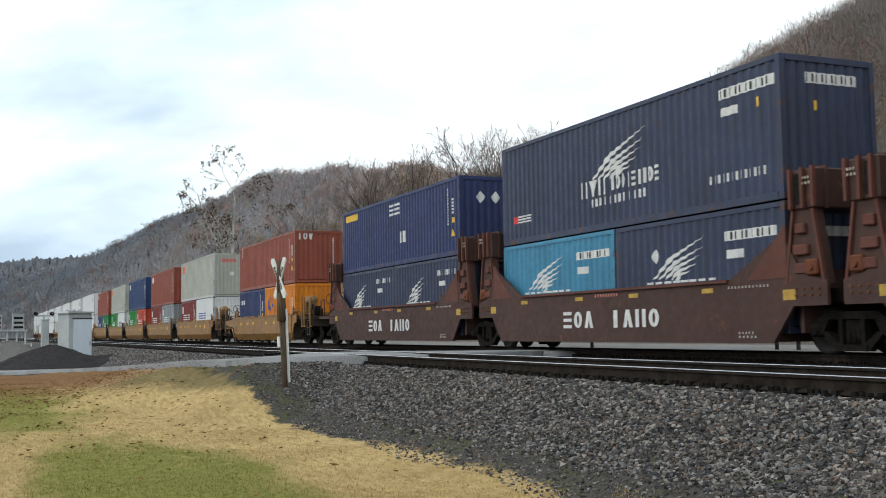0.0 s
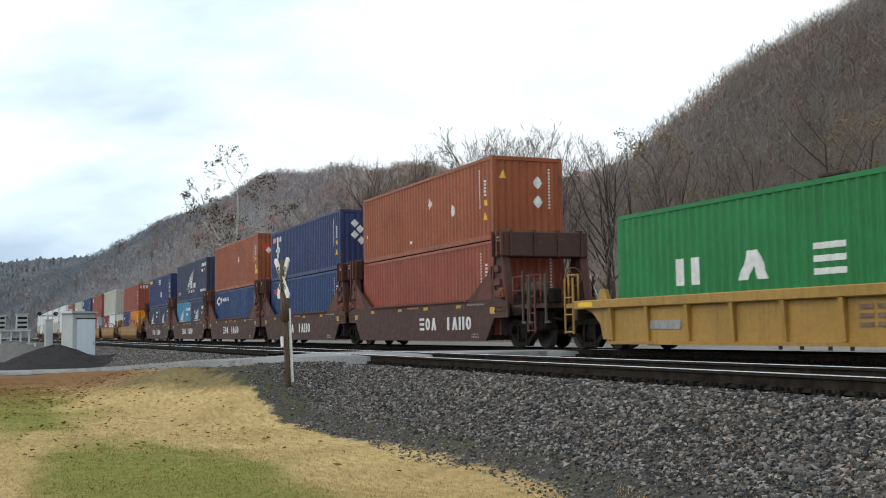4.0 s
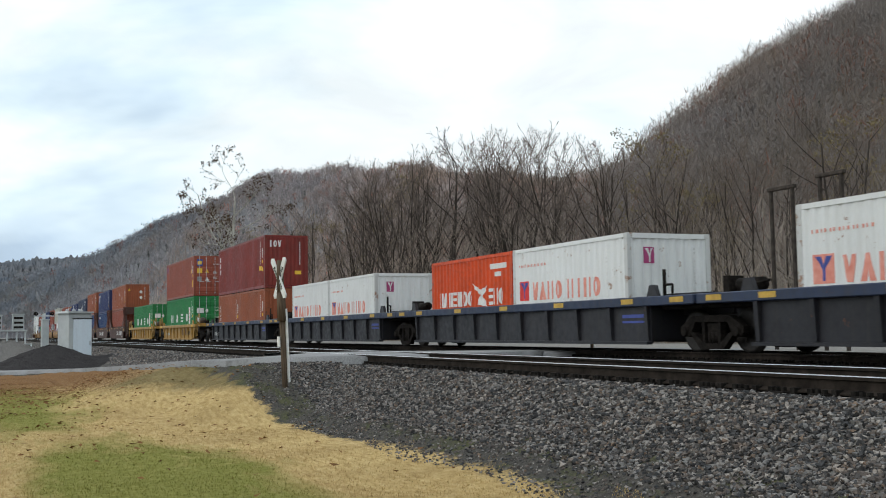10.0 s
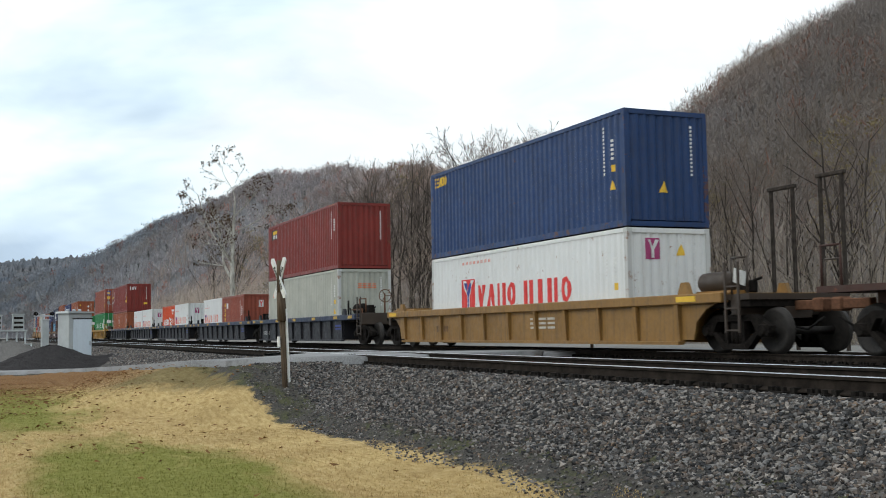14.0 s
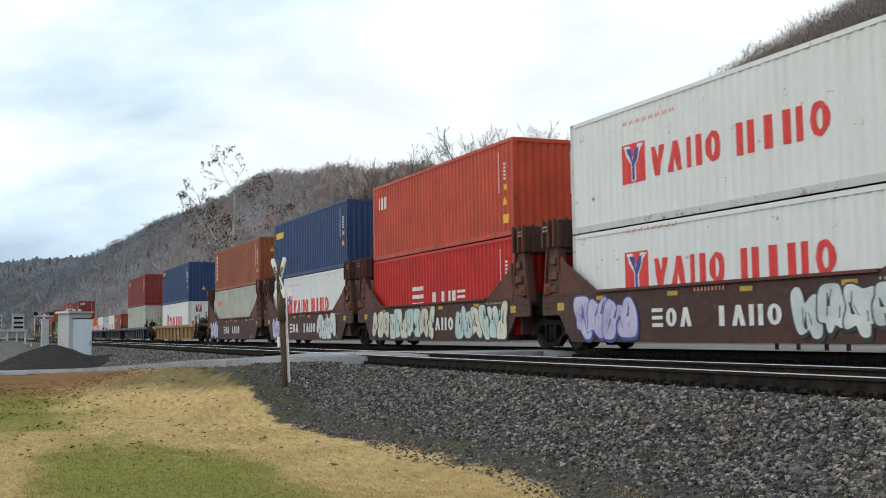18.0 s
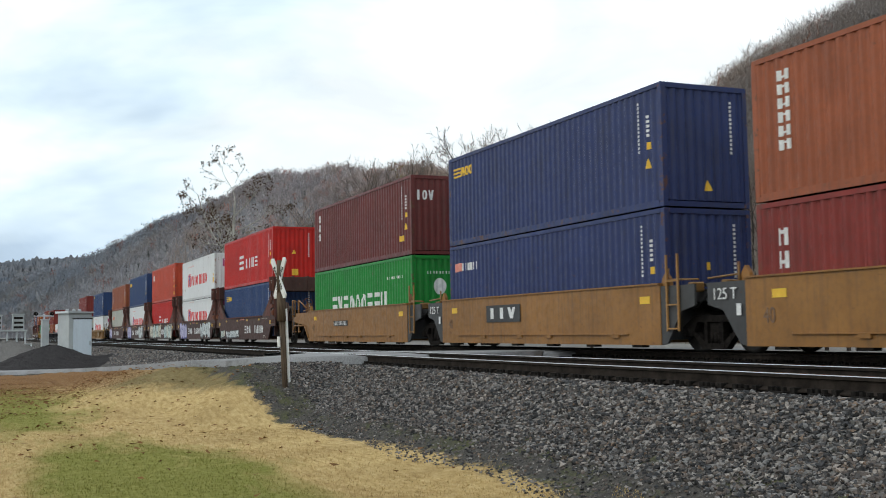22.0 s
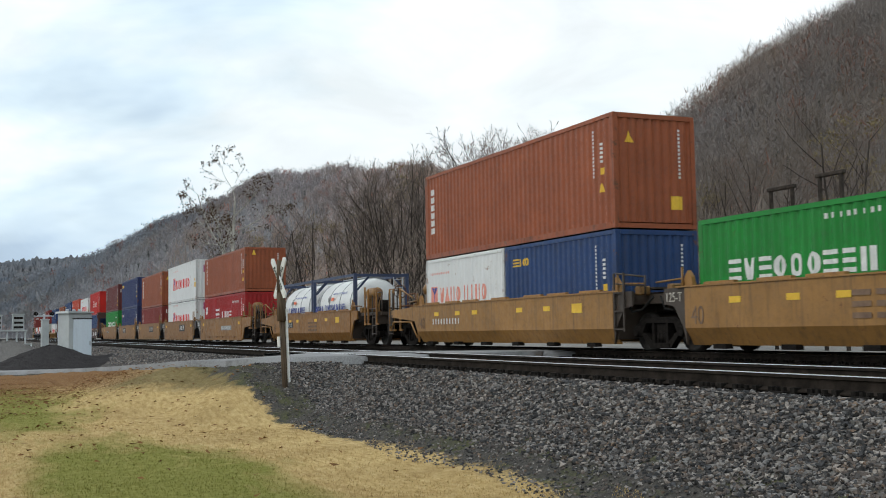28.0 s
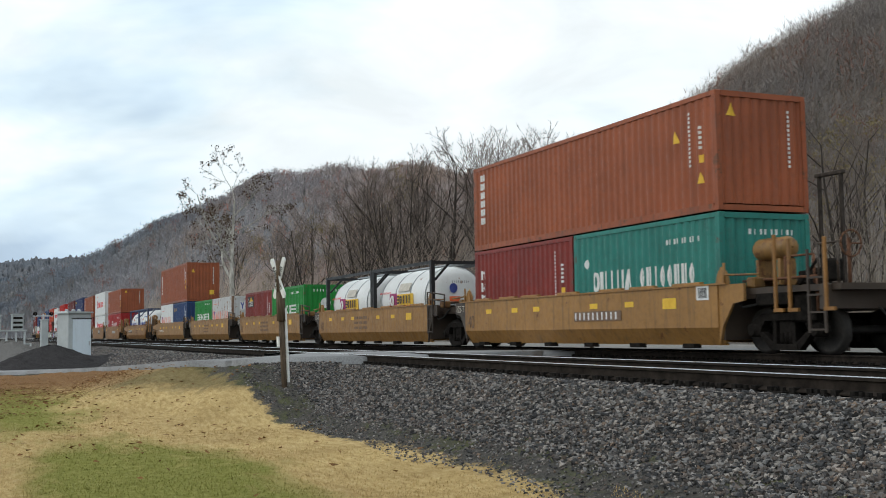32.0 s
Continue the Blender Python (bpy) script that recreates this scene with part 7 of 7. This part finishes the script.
# long yellow car
u = 171.7
ribbed_car(u + 6.1, 8.4, 9.9, "car_old_yellow", [("word", 1.3, 0.45, 1.5, 0.3, 3, "c"), ("dots", -5.4, 0.4, 1.0, 0.2, 7, "t")], number="53")
load("40", "white", u, B0, ym(1.1))
load("40h", "sea_blue", u, top_of("40"), [("s", "word", 0.3, 5.3, 1.1, 0.32, "bbaco", "y"), ("e", "triangle", 1.0, 3.75, 0.26, 0.28, 1, "y"), ("e", "plate", 0.1, 5.72, 2.2, 0.06, 1, "k")])

# second brown set, with graffiti
u2 = [193.6, 209.1, 224.6, 240.15, 255.4]
for i, u in enumerate(u2):
    tower_car(u + 6.1, i == 0, i == 4, i + 1)
u = u2[0]
load("40h", "cream", u, B0, [("s", "word", 0.85, 2.2, 1.5, 0.34, "ooci", "o")])
load("40", "rust_orange", u, top_of("40h"), [("s", "tall", 0.5, 3.9, 0.28, 1.65, 6, "w"), ("e", "triangle", 0.6, 5.0, 0.26, 0.28, 1, "y")])
u = u2[1]
load("40h", "white", u, B0, ym(1.3))
load("40h", "sea_blue", u, top_of("40h"), [("s", "plate", 0.35, 5.3, 1.4, 0.3, 1, "y")])
u = u2[2]
load("40h", "red", u, B0, [("s", "word", 4.1, 1.3, 1.3, 0.7, "b", "w"), ("s", "word", 5.75, 1.3, 3.0, 0.45, "iihb", "w")])
load("40h", "red_orange", u, top_of("40h"), [("s", "word", 0.7, 5.15, 0.9, 0.46, 3, "w"), ("e", "plate", 1.3, 3.4, 0.3, 0.24, 1, "y"), ("s", "plate", 11.5, 3.6, 0.35, 0.26, 1, "y")])
u = u2[3]
load("40", "white", u, B0, ym(1.3))
load("40h", "white", u, top_of("40"), ym(3.9) + [("s", "plate", 11.5, 3.9, 0.35, 0.3, 1, "y"), ("e", "plate", 1.85, 4.9, 0.15, 0.2, 1, "y")])
u = u2[4]
load("40h", "sea_blue", u, B0, [("s", "word", 0.7, 2.42, 1.45, 0.28, "bbaco", "y")])
load("40h", "red", u, top_of("40h"), [("s", "word", 4.15, 4.2, 1.4, 0.82, "b", "w"), ("s", "word", 5.7, 4.22, 3.1, 0.55, "iihb", "w"), ("e", "triangle", 1.05, 4.65, 0.24, 0.26, 1, "y"), ("e", "plate", 1.05, 3.5, 0.34, 0.34, 1, "y")])

# yellow smooth set
u3 = [275.35, 290.95, 306.3, 321.75, 337.2]
plate_w = [("plate", -1.1, 0.66, 2.2, 0.5, 1, "k"), ("word", -0.95, 0.76, 1.9, 0.32, "iiv", "w")]
number_w = [("plate", -2.4, 0.7, 1.9, 0.22, 1, "k"), ("dots", -2.35, 0.73, 1.8, 0.16, 10, "w")]
for i, u in enumerate(u3):
    smooth_car(u + 6.1, i == 0, i == 4, number_w if i == 0 else ([("plate", 0.65, 0.66, 3.0, 0.27, 1, "g"), ("dots", 0.75, 0.71, 2.8, 0.18, 11, "w")] if i == 4 else
               [(k, x + (2.0 if i == 3 else 1.9 if i == 2 else -1.7), z, w, h, n, c) for k, x, z, w, h, n, c in plate_w]), paint_name="car_yellow")
u = u3[0]
load("40h", "bright_green", u, B0, [("s", "word", 2.7, 1.1, 6.9, 0.87, "bvbocobbh", "w"), ("s", "dots", 9.6, 2.4, 1.7, 0.1, 9, "w"), ("e", "ring", 0.85, 1.75, 0.5, 0.6, 1, "w"), ("e", "dots", 0.6, 2.5, 1.1, 0.1, 9, "w")], cols=False)
load("40h", "dark_maroon", u, top_of("40h"), [("s", "tall", 0.6, 4.6, 0.24, 1.25, 3, "w"), ("e", "word", 0.2, 5.2, 0.75, 0.36, "iov", "w"), ("s", "plate", 10.95, 3.75, 0.4, 0.2, 1, "y"), ("e", "plate", 1.6, 3.55, 0.36, 0.2, 1, "y")])
u = u3[1]
load("40h", "blue", u, B0, [("s", "flag", 0.35, 2.32, 0.5, 0.3, 1, "p"), ("s", "word", 0.95, 2.35, 1.2, 0.24, 3, "w"), ("e", "plate", 1.15, 1.75, 0.12, 0.18, 1, "y")])
load("40h", "blue", u, top_of("40h"), [("s", "word", 0.4, 5.42, 1.45, 0.3, "bbaco", "y"), ("e", "triangle", 1.15, 3.6, 0.24, 0.26, 1, "y")])
u = u3[2]
load("40", "maroon", u, B0, [("s", "tall", 0.6, 1.1, 0.26, 1.35, 3, "w"), ("e", "word", 0.3, 2.25, 0.75, 0.34, "iov", "w")])
load("40h", "rust_orange", u, top_of("40"), [("s", "tall", 0.75, 3.85, 0.32, 1.65, 6, "w"), ("e", "triangle", 0.35, 5.1, 0.26, 0.3, 1, "y"), ("e", "plate", 1.7, 3.4, 0.34, 0.34, 1, "y")])
u = u3[3]
load("40", "white", u, B0, ym(1.2))
load("40h", "white", u, top_of("40"), ym(3.9) + [("s", "plate", 11.55, 3.85, 0.35, 0.34, 1, "y"), ("e", "plate", 1.6, 3.85, 0.34, 0.34, 1, "y")])
u = u3[4]
load("40", "crimson", u, B0, [("s", "word", 3.7, 1.35, 1.4, 0.7, "b", "w"), ("s", "word", 5.5, 1.35, 3.1, 0.5, "iihb", "w"), ("s", "flag", 0.45, 1.75, 0.6, 0.5, 1, "w"), ("s", "ring", 0.65, 1.9, 0.16, 0.22, 1, "k"), ("s", "dots", 8.6, 2.3, 1.9, 0.14, 12, "w")])
load("40", "rust_orange", u, top_of("40"), [("s", "tall", 0.6, 3.75, 0.3, 1.65, 6, "w"), ("e", "triangle", 0.4, 5.05, 0.26, 0.3, 1, "y")])

# tank car
u = 357.1
smooth_car(u + 6.1, True, True, [("plate", -4.9, 0.68, 2.5, 0.26, 1, "k"), ("dots", -4.8, 0.72, 2.3, 0.18, 10, "w"), ("word", 0.2, 0.5, 1.5, 0.42, 3, "t")], True, "car_yellow", ends=False)
for k in (0, 1):
    tank_container(u + k * 6.13, B0, "frame_blue", [("s", "word", 0.5, 1.38, 1.1, 0.24, "voio", "b"), ("s", "word", 1.85, 1.38, 2.9, 0.27, "iahhiaihb", "b"), ("s", "triangle", 0.22, 1.38, 0.24, 0.26, 1, "b"), ("s", "dots", 2.7, 2.08, 2.0, 0.08, 16, "b"), ("s", "diamond", 0.5, 1.72, 0.3, 0.34, 1, "g"), ("s", "diamond", 2.1, 1.75, 0.3, 0.34, 1, "g"), ("s", "plate", 2.6, 1.82, 0.35, 0.14, 1, "o"),
                   ("e", "plate", 0.9, 1.5, 0.3, 0.12, 1, "o"), ("e", "diamond", 0.5, 1.8, 0.26, 0.3, 1, "g"), ("e", "plate", 1.3, 1.1, 0.25, 0.12, 1, "y")])

# tan set
u4 = [377.15, 392.65, 408.5, 424.3, 440.05]
for i, u in enumerate(u4):
    smooth_car(u + 6.1, i == 0, i == 4, [("dots", -4.9, 0.65, 2.3, 0.18, 10, "w")] if i == 0 else ([("plate", 0.45, 0.62, 2.2, 0.24, 1, "t"), ("dots", 0.5, 0.65, 2.1, 0.18, 10, "w"), ("plate", 5.6, 1.0, 0.42, 0.3, 1, "w"), ("plate", 5.66, 1.04, 0.3, 0.22, 1, "k")] if i == 4 else [("word", -1.4, 0.55, 1.7, 0.5, 3, "t")]), True, "car_tan", 15.65, ends=False)
u = u4[0]
load("20", "white", u, B0, ym(1.38, 0, "p", 20), extra=False)
load("20", "sea_blue", u + 6.13, B0, [("s", "word", 0.5, 2.25, 0.95, 0.22, "bbaco", "y")])
load("40h", "rust_orange", u, top_of("20"), [("s", "tall", 0.5, 3.75, 0.28, 1.6, 6, "w"), ("e", "triangle", 0.35, 5.05, 0.26, 0.3, 1, "y"), ("e", "plate", 1.7, 3.4, 0.34, 0.34, 1, "y")])
u = u4[1]
load("20l", "bright_green", u, B0, [("s", "word", 1.0, 1.38, 4.1, 0.44, "bvbocobbh", "w"), ("s", "dots", 3.8, 2.4, 1.5, 0.1, 8, "w")], cols=False)
load("20l", "white_worn", u + 6.13, B0, ym(1.38, 0, "p", 20) + [("e", "plate", 0.5, 1.9, 0.32, 0.5, 1, "w"), ("e", "fork", 0.53, 1.95, 0.26, 0.4, 1, "b")], extra=False)
u = u4[2]
load("20l", "maroon", u, B0, [("s", "plate", 0.5, 1.92, 1.4, 0.6, 1, "k"), ("s", "word", 0.85, 1.98, 0.95, 0.26, 5, "w"), ("s", "triangle", 0.9, 2.25, 0.9, 0.22, 1, "y"), ("s", "plate", 0.6, 1.98, 0.14, 0.45, 1, "w")], extra=False)
load("20l", "bright_green", u + 6.13, B0, [("s", "word", 0.95, 1.38, 4.25, 0.44, "bvbocobbh", "w"), ("s", "dots", 3.6, 2.35, 1.7, 0.11, 8, "w"), ("e", "ring", 0.85, 1.6, 0.5, 0.5, 1, "w"), ("e", "dots", 0.5, 2.4, 1.4, 0.12, 9, "w")], cols=False)
u = u4[3]
for k in (0, 1):
    tank_container(u + k * 6.13, B0, "frame_black", [("s", "plate", 1.75, 1.3, 0.75, 0.55, 1, "m"), ("s", "word", 1.9, 1.38, 0.55, 0.4, "o", "w"), ("s", "plate", 2.55, 1.28, 1.6, 0.52, 1, "y"), ("s", "word", 2.62, 1.45, 1.4, 0.3, "boiii", "k"), ("s", "dots", 2.65, 1.33, 1.3, 0.06, 12, "r"), ("s", "dots", 0.7, 1.85, 1.2, 0.08, 9, "r"), ("s", "plate", 2.6, 1.9, 1.1, 0.3, 1, "c"),
                   ("e", "ring", 0.8, 1.75, 0.3, 0.34, 1, "b"), ("e", "plate", 0.8, 1.45, 0.4, 0.18, 1, "o"), ("e", "triangle", 1.45, 1.6, 0.24, 0.28, 1, "y"), ("e", "dots", 0.9, 2.1, 0.7, 0.08, 9, "g")])
u = u4[4]
load("20", "maroon", u, B0, [("s", "tall", 0.45, 1.25, 0.25, 1.1, 3, "w")])
load("20", "teal", u + 6.13, B0, [("s", "word", 0.9, 1.35, 1.85, 0.5, "chiha", "w"), ("s", "word", 3.0, 1.35, 2.2, 0.5, "chioohhc", "w"), ("s", "ring", 0.5, 1.95, 0.25, 0.25, 1, "w"), ("s", "dots", 4.1, 2.3, 1.3, 0.12, 9, "w"), ("e", "dots", 0.8, 2.4, 1.3, 0.12, 9, "w")], cols=False)
load("40", "rust_orange", u, top_of("20"), [("s", "tall", 0.5, 3.7, 0.28, 1.6, 6, "w"), ("e", "triangle", 0.3, 4.95, 0.26, 0.3, 1, "y"), ("s", "triangle", 10.6, 4.55, 0.24, 0.28, 1, "y")])

# the head of the next car
smooth_car(461.9 + 6.1, True, False, (), True, "car_tan", ends=False)
# ---- crossing signs, signal equipment and the gravel heap ----
def crossbuck(x, y, post_top, facing, both=True, lift=0.0):
    """A wooden post with a crossed railway warning sign on each face."""
    z = float(land(x, y))
    ob = thing("crossbuck_sign", "weathered wooden post with crossed white railway warning boards", "crossing sign", "crossing signs", at=pose(x, y, z, 2.6 if both else 0, 0, facing))
    post = Shape().rod((0, 0, -0.4), (0.0, 0.0, post_top * 0.5), 0.048, 10, 0.052).rod((0, 0, post_top * 0.5), (0, 0, post_top * 0.72), 0.085, 10, 0.075).rod((0, 0, post_top * 0.7), (0, 0, post_top - 0.08), 0.07, 10, 0.05)
    part("post", post.mesh("post", WOOD), ob)
    for k in (-1,):
        for i, (lean, text) in enumerate(((58, "RAILROAD"), (-58, "CROSSING"))):
            n = 0.39
            board = Shape().prism([(-n, -0.058), (n, -0.058), (n + 0.035, 0), (n, 0.058), (-n, 0.058), (-n - 0.035, 0)], -0.012, 0.012)
            depth = -0.03 + 0.026 * i
            b = part("sign_board", board.mesh("sign_board", SIGN), ob, "white board of the crossed sign", (0, depth, post_top - 0.4), (0, radians(lean), 0))
            writing(b, text, 0.105, TINT["k"], (0, k * 0.017, -0.042), (math.pi / 2, 0, 0 if k < 0 else math.pi), "black capital letters", 0.95)
    stripe = Shape().box(0.03, 0.075, 0.04, 0.075, 0.08, post_top - 0.95)
    part("reflective_strip", stripe.mesh("reflective_strip", SIGN), ob, "white reflective strip down the post", (0.0, 0.0, 0))
    if both:
        part("reflective_strip", Shape().box(-0.04, 0.04, -0.01, 0.01, 0.72, 0.9).mesh("reflective_strip", SIGN), ob, "short white reflective strip", (0.0, -0.085, 0.0))
    return ob


crossbuck(-18.9, 5.06, 2.34, 13.0)
crossbuck(-29.58, 17.85, 2.5, 0.0, False)


HOOP = plain("weathered_dark_steel", (0.03, 0.026, 0.023), (0.085, 0.07, 0.06), 7.0, 0.8)


def hoop(x, y, tall, wide, turn):
    ob = thing("steel_hoop", "tall dark steel goalpost frame standing beyond the tracks", "steel frame", "steel frames beyond the tracks", at=pose(x, y, float(land(x, y)), 0, 0, turn))
    for sx in (-1, 1):
        part("upright", kept(("upright", tall), lambda s: s.box(-0.035, 0.035, -0.05, 0.05, -0.3, tall, 0.01), HOOP), ob, "", (sx * (wide / 2 - 0.05), 0, 0))
    part("crossbar", Shape().box(-wide / 2 - 0.06, wide / 2 + 0.06, -0.07, 0.07, 0, 0.1, 0.015).mesh("crossbar", HOOP), ob, "", (0, 0, tall - 0.02))


hoop(-21.23, 20.0, 4.48, 0.86, 0)
hoop(-23.3, 20.2, 4.38, 0.95, 0)


def relay_cabinet():
    x, y = -57.0, 4.5
    ob = thing("relay_cabinet", "tall white metal railway relay cabinet with one door", "relay cabinet", at=pose(x, y, float(land(x, y)), 0, 0, 112))
    w, d, h = 1.2, 1.2, 2.6
    part("body", Shape().box(-w / 2, w / 2, -d / 2, d / 2, 0.05, h, 0.02).mesh("body", PAINT["cabinet"]), ob)
    part("base", Shape().box(-w / 2 - 0.08, w / 2 + 0.08, -d / 2 - 0.08, d / 2 + 0.08, -0.3, 0.06).mesh("base", plain("cabinet_concrete", (0.3, 0.29, 0.27), (0.42, 0.41, 0.38))), ob, "concrete footing")
    part("cap", Shape().prism([(-w / 2 - 0.1, h), (w / 2 + 0.1, h), (w / 2 + 0.06, h + 0.07), (-w / 2 - 0.06, h + 0.1)], -d / 2 - 0.1, d / 2 + 0.1).mesh("cap", PAINT["cabinet"]), ob, "overhanging metal cap")
    door = part("door", Shape().box(-0.48, 0.48, -0.03, 0.02, 0.2, h - 0.3, 0.01).mesh("door", PAINT["cabinet_door"]), ob, "pale blue-grey door", (0.1, -d / 2 - 0.02, 0))
    part("handle", Shape().box(0.36, 0.4, -0.08, -0.03, 1.0, 1.2).mesh("handle", GALV), door)
    part("door_head", Shape().box(-0.52, 0.52, -0.05, 0.02, h - 0.3, h - 0.25).mesh("door_head", STEEL), ob, "dark drip strip over the door", (0.1, -d / 2 - 0.01, 0))
    for k in (-0.35, 0.0, 0.3):
        part("roof_vent", kept(("roof_vent",), lambda s: s.turn([(0, 0.02), (0, 0.09), (0.1, 0.09), (0.13, 0.05), (0.13, 0.01)], 10, "z"), GALV), ob, "", (k, 0.1, h + 0.08))


relay_cabinet()


def gravel_heap(cx, cy, wide, tall, dark, words):
    r = np.random.default_rng(31)
    n, m = 48, 16
    v = [(cx, cy, 0.0)]
    for j in range(1, m + 1):
        for i in range(n):
            a = 2 * math.pi * i / n
            rad = wide * j / m * (1 + 0.09 * math.sin(3 * a + 1) + 0.05 * math.sin(7 * a))
            k = max(0.0, 1 - (j / m) ** 1.25)
            x, y = cx + rad * math.cos(a), cy + rad * 1.05 * math.sin(a)
            v.append((x, y, float(land(x, y)) - 0.05 + tall * k + r.normal(0, 0.025) * (j < m)))
    v[0] = (cx, cy, float(land(cx, cy)) + tall * 0.94)
    tri = [(0, 1 + i, 1 + (i + 1) % n) for i in range(n)]
    for j in range(m - 1):
        a, b = 1 + j * n, 1 + (j + 1) * n
        for i in range(n):
            k = (i + 1) % n
            tri += [(a + i, b + i, b + k), (a + i, b + k, a + k)]
    mt, t, b = material("dark_cinder_gravel" if dark else "grey_gravel", 0.95)
    where, x, y, z, _ = world_place(t)
    t.links.new(ramp(t, noise_of(t, where, 18.0, 6.0, 0.75), [(0.3, (0.018, 0.017, 0.018)), (0.7, (0.075, 0.07, 0.07))] if dark else [(0.3, (0.09, 0.085, 0.08)), (0.7, (0.24, 0.23, 0.22))]), b.inputs["Base Color"])
    bump(t, b, noise_of(t, where, 25.0, 5.0, 0.7), 0.9, 0.05)
    tagged(new("gravel_heap", raw_mesh("gravel_heap", v, tri, mt)), words, "gravel heap", "gravel heaps")


gravel_heap(-52.4, 3.2, 2.75, 1.15, True, "low heap of dark cinder gravel beside the road")
gravel_heap(-58.0, 1.6, 3.0, 1.35, False, "low heap of pale grey gravel beside the road")


def signal_case(x, y, w, h, words, mast=False):
    ob = thing("signal_case", words, "signal case", "signal equipment", at=pose(x, y, float(land(x, y)), 0, 0, 95))
    part("pedestal", Shape().box(-0.12, 0.12, -0.12, 0.12, -0.3, h * 0.45).mesh("pedestal", GALV), ob)
    part("case", Shape().box(-w / 2, w / 2, -0.25, 0.25, h * 0.4, h, 0.02).mesh("case", PAINT["cabinet"]), ob)
    part("case_lid", Shape().box(-w / 2 - 0.04, w / 2 + 0.04, -0.3, 0.3, 0, 0.05, 0.01).mesh("case_lid", PAINT["cabinet"]), ob, "", (0, 0, h))
    if mast:
        part("mast", Shape().rod((0, 0.35, -0.2), (0, 0.35, h + 0.35), 0.05, 8).mesh("mast", GALV), ob)
        part("lamp_arm", Shape().box(-0.5, 0.5, -0.05, 0.05, 0, 0.09).mesh("lamp_arm", GALV), ob, "", (0, 0.35, h + 0.2))
        for k in (-0.42, 0.42):
            part("lamp_hood", kept(("lamp_hood",), lambda s: s.turn([(-0.1, 0.02), (-0.1, 0.1), (0.02, 0.11), (0.2, 0.1), (0.2, 0.11)], 12, "y"), STEEL), ob, "dark hooded lamp", (k, 0.35, h + 0.35))


signal_case(-62.5, 3.4, 0.36, 2.4, "slim white signal case with a hooded lamp arm", True)
signal_case(-58.5, 3.65, 0.6, 0.62, "low white battery box near the track")


def equipment_stand(x, y):
    """A raised slab on posts with two cases standing on it."""
    ground_z = float(land(x, y))
    turn = 95
    ob = thing("equipment_stand", "pale raised steel stand on posts beside the line", "stand", "signal equipment", at=pose(x, y, ground_z, 0, 0, turn))
    part("slab", Shape().box(-0.95, 0.75, -0.45, 0.45, 1.78, 1.88, 0.01).mesh("slab", PAINT["cabinet"]), ob)
    for px in (-0.85, -0.3, 0.2, 0.65):
        part("post", kept(("stand_post",), lambda s: s.rod((0, -0.35, -0.3), (0, -0.35, 1.78), 0.055, 8), PAINT["cabinet"]), ob, "", (px, 0, 0))
    for dx, w, h, words in ((0.3, 0.6, 0.85, "grey louvred case on the raised stand"), (-0.75, 0.34, 0.8, "narrow white case on the raised stand")):
        at = pose(x, y, ground_z + 1.88, 0, 0, turn) @ Matrix.Translation((dx, 0, 0))
        c = thing("signal_case", words, "signal case", "signal equipment", at=at)
        part("case", Shape().box(-w / 2, w / 2, -0.25, 0.25, 0, h, 0.02).mesh("case", PAINT["cabinet"]), c)
        for k in range(3):
            part("louvre", Shape().box(-w / 2 + 0.05, w / 2 - 0.05, -0.27, -0.24, 0.08 + k * 0.26, 0.2 + k * 0.26).mesh("louvre", STEEL), c, "dark louvre")
        part("case_lid", Shape().box(-w / 2 - 0.05, w / 2 + 0.05, -0.3, 0.3, 0, 0.05, 0.01).mesh("case_lid", PAINT["cabinet"]), c, "", (0, 0, h))


equipment_stand(-66.0, 1.85)


def white_fence():
    ob = thing("pipe_fence", "white pipe fence round the signal equipment", "fence", at=pose(-64.0, 0.6, float(land(-64.0, 0.6)), 0, 0, 96))
    for i in range(8):
        part("fence_post", kept(("fence_post",), lambda s: s.rod((0, 0, -0.3), (0, 0, 1.15), 0.045, 8), PAINT["cabinet"]), ob, "", (-2.0 + i * 0.6, 0, 0))
    for z in (0.55, 1.1):
        part("fence_rail", Shape().rod((-2.0, 0, z), (2.2, 0, z), 0.035, 8).mesh("fence_rail", PAINT["cabinet"]), ob)


white_fence()
# ---- what moves: the train with its wheels ----
def on_track(s):
    """The pose on the train's track at s metres along it."""
    if s >= BEND:
        return pose(s, TRAIN_Y, 0)
    a = (BEND - s) / RADIUS
    return pose(BEND - RADIUS * math.sin(a), TRAIN_Y + RADIUS * (1 - math.cos(a)), 0, 0, 0, -math.degrees(a))


def motions():
    for ob, place in RIDERS:
        up = Matrix.Translation((0, 0, ob.matrix_basis.translation.z))
        times = (0, 32) if place - SPEED * 32 > BEND else range(0, 33)
        walk(ob, [(t, on_track(place - SPEED * t) @ up) for t in times])
    for ob, sx, place in SPINNERS:
        # the wheels roll while they pass; far down the line their turning cannot be seen
        t0, t1 = (place - 6) / SPEED, (place + 62) / SPEED
        k0, k1 = max(0, round(t0 * FPS)), min(32 * FPS, round(t1 * FPS))
        keys = sorted({0, 32 * FPS, *range(k0, k1 + 1)}) if k1 > k0 else [0, 32 * FPS]
        rows = []
        for k in keys:
            turned = -SPEED / R_WHEEL / FPS * min(max(k, k0), k1) if k1 > k0 else 0.0
            rows.append((k / FPS, Matrix.Translation((sx, 0, R_WHEEL)) @ Matrix.Rotation(turned, 4, "Y")))
        walk(ob, rows)


motions()
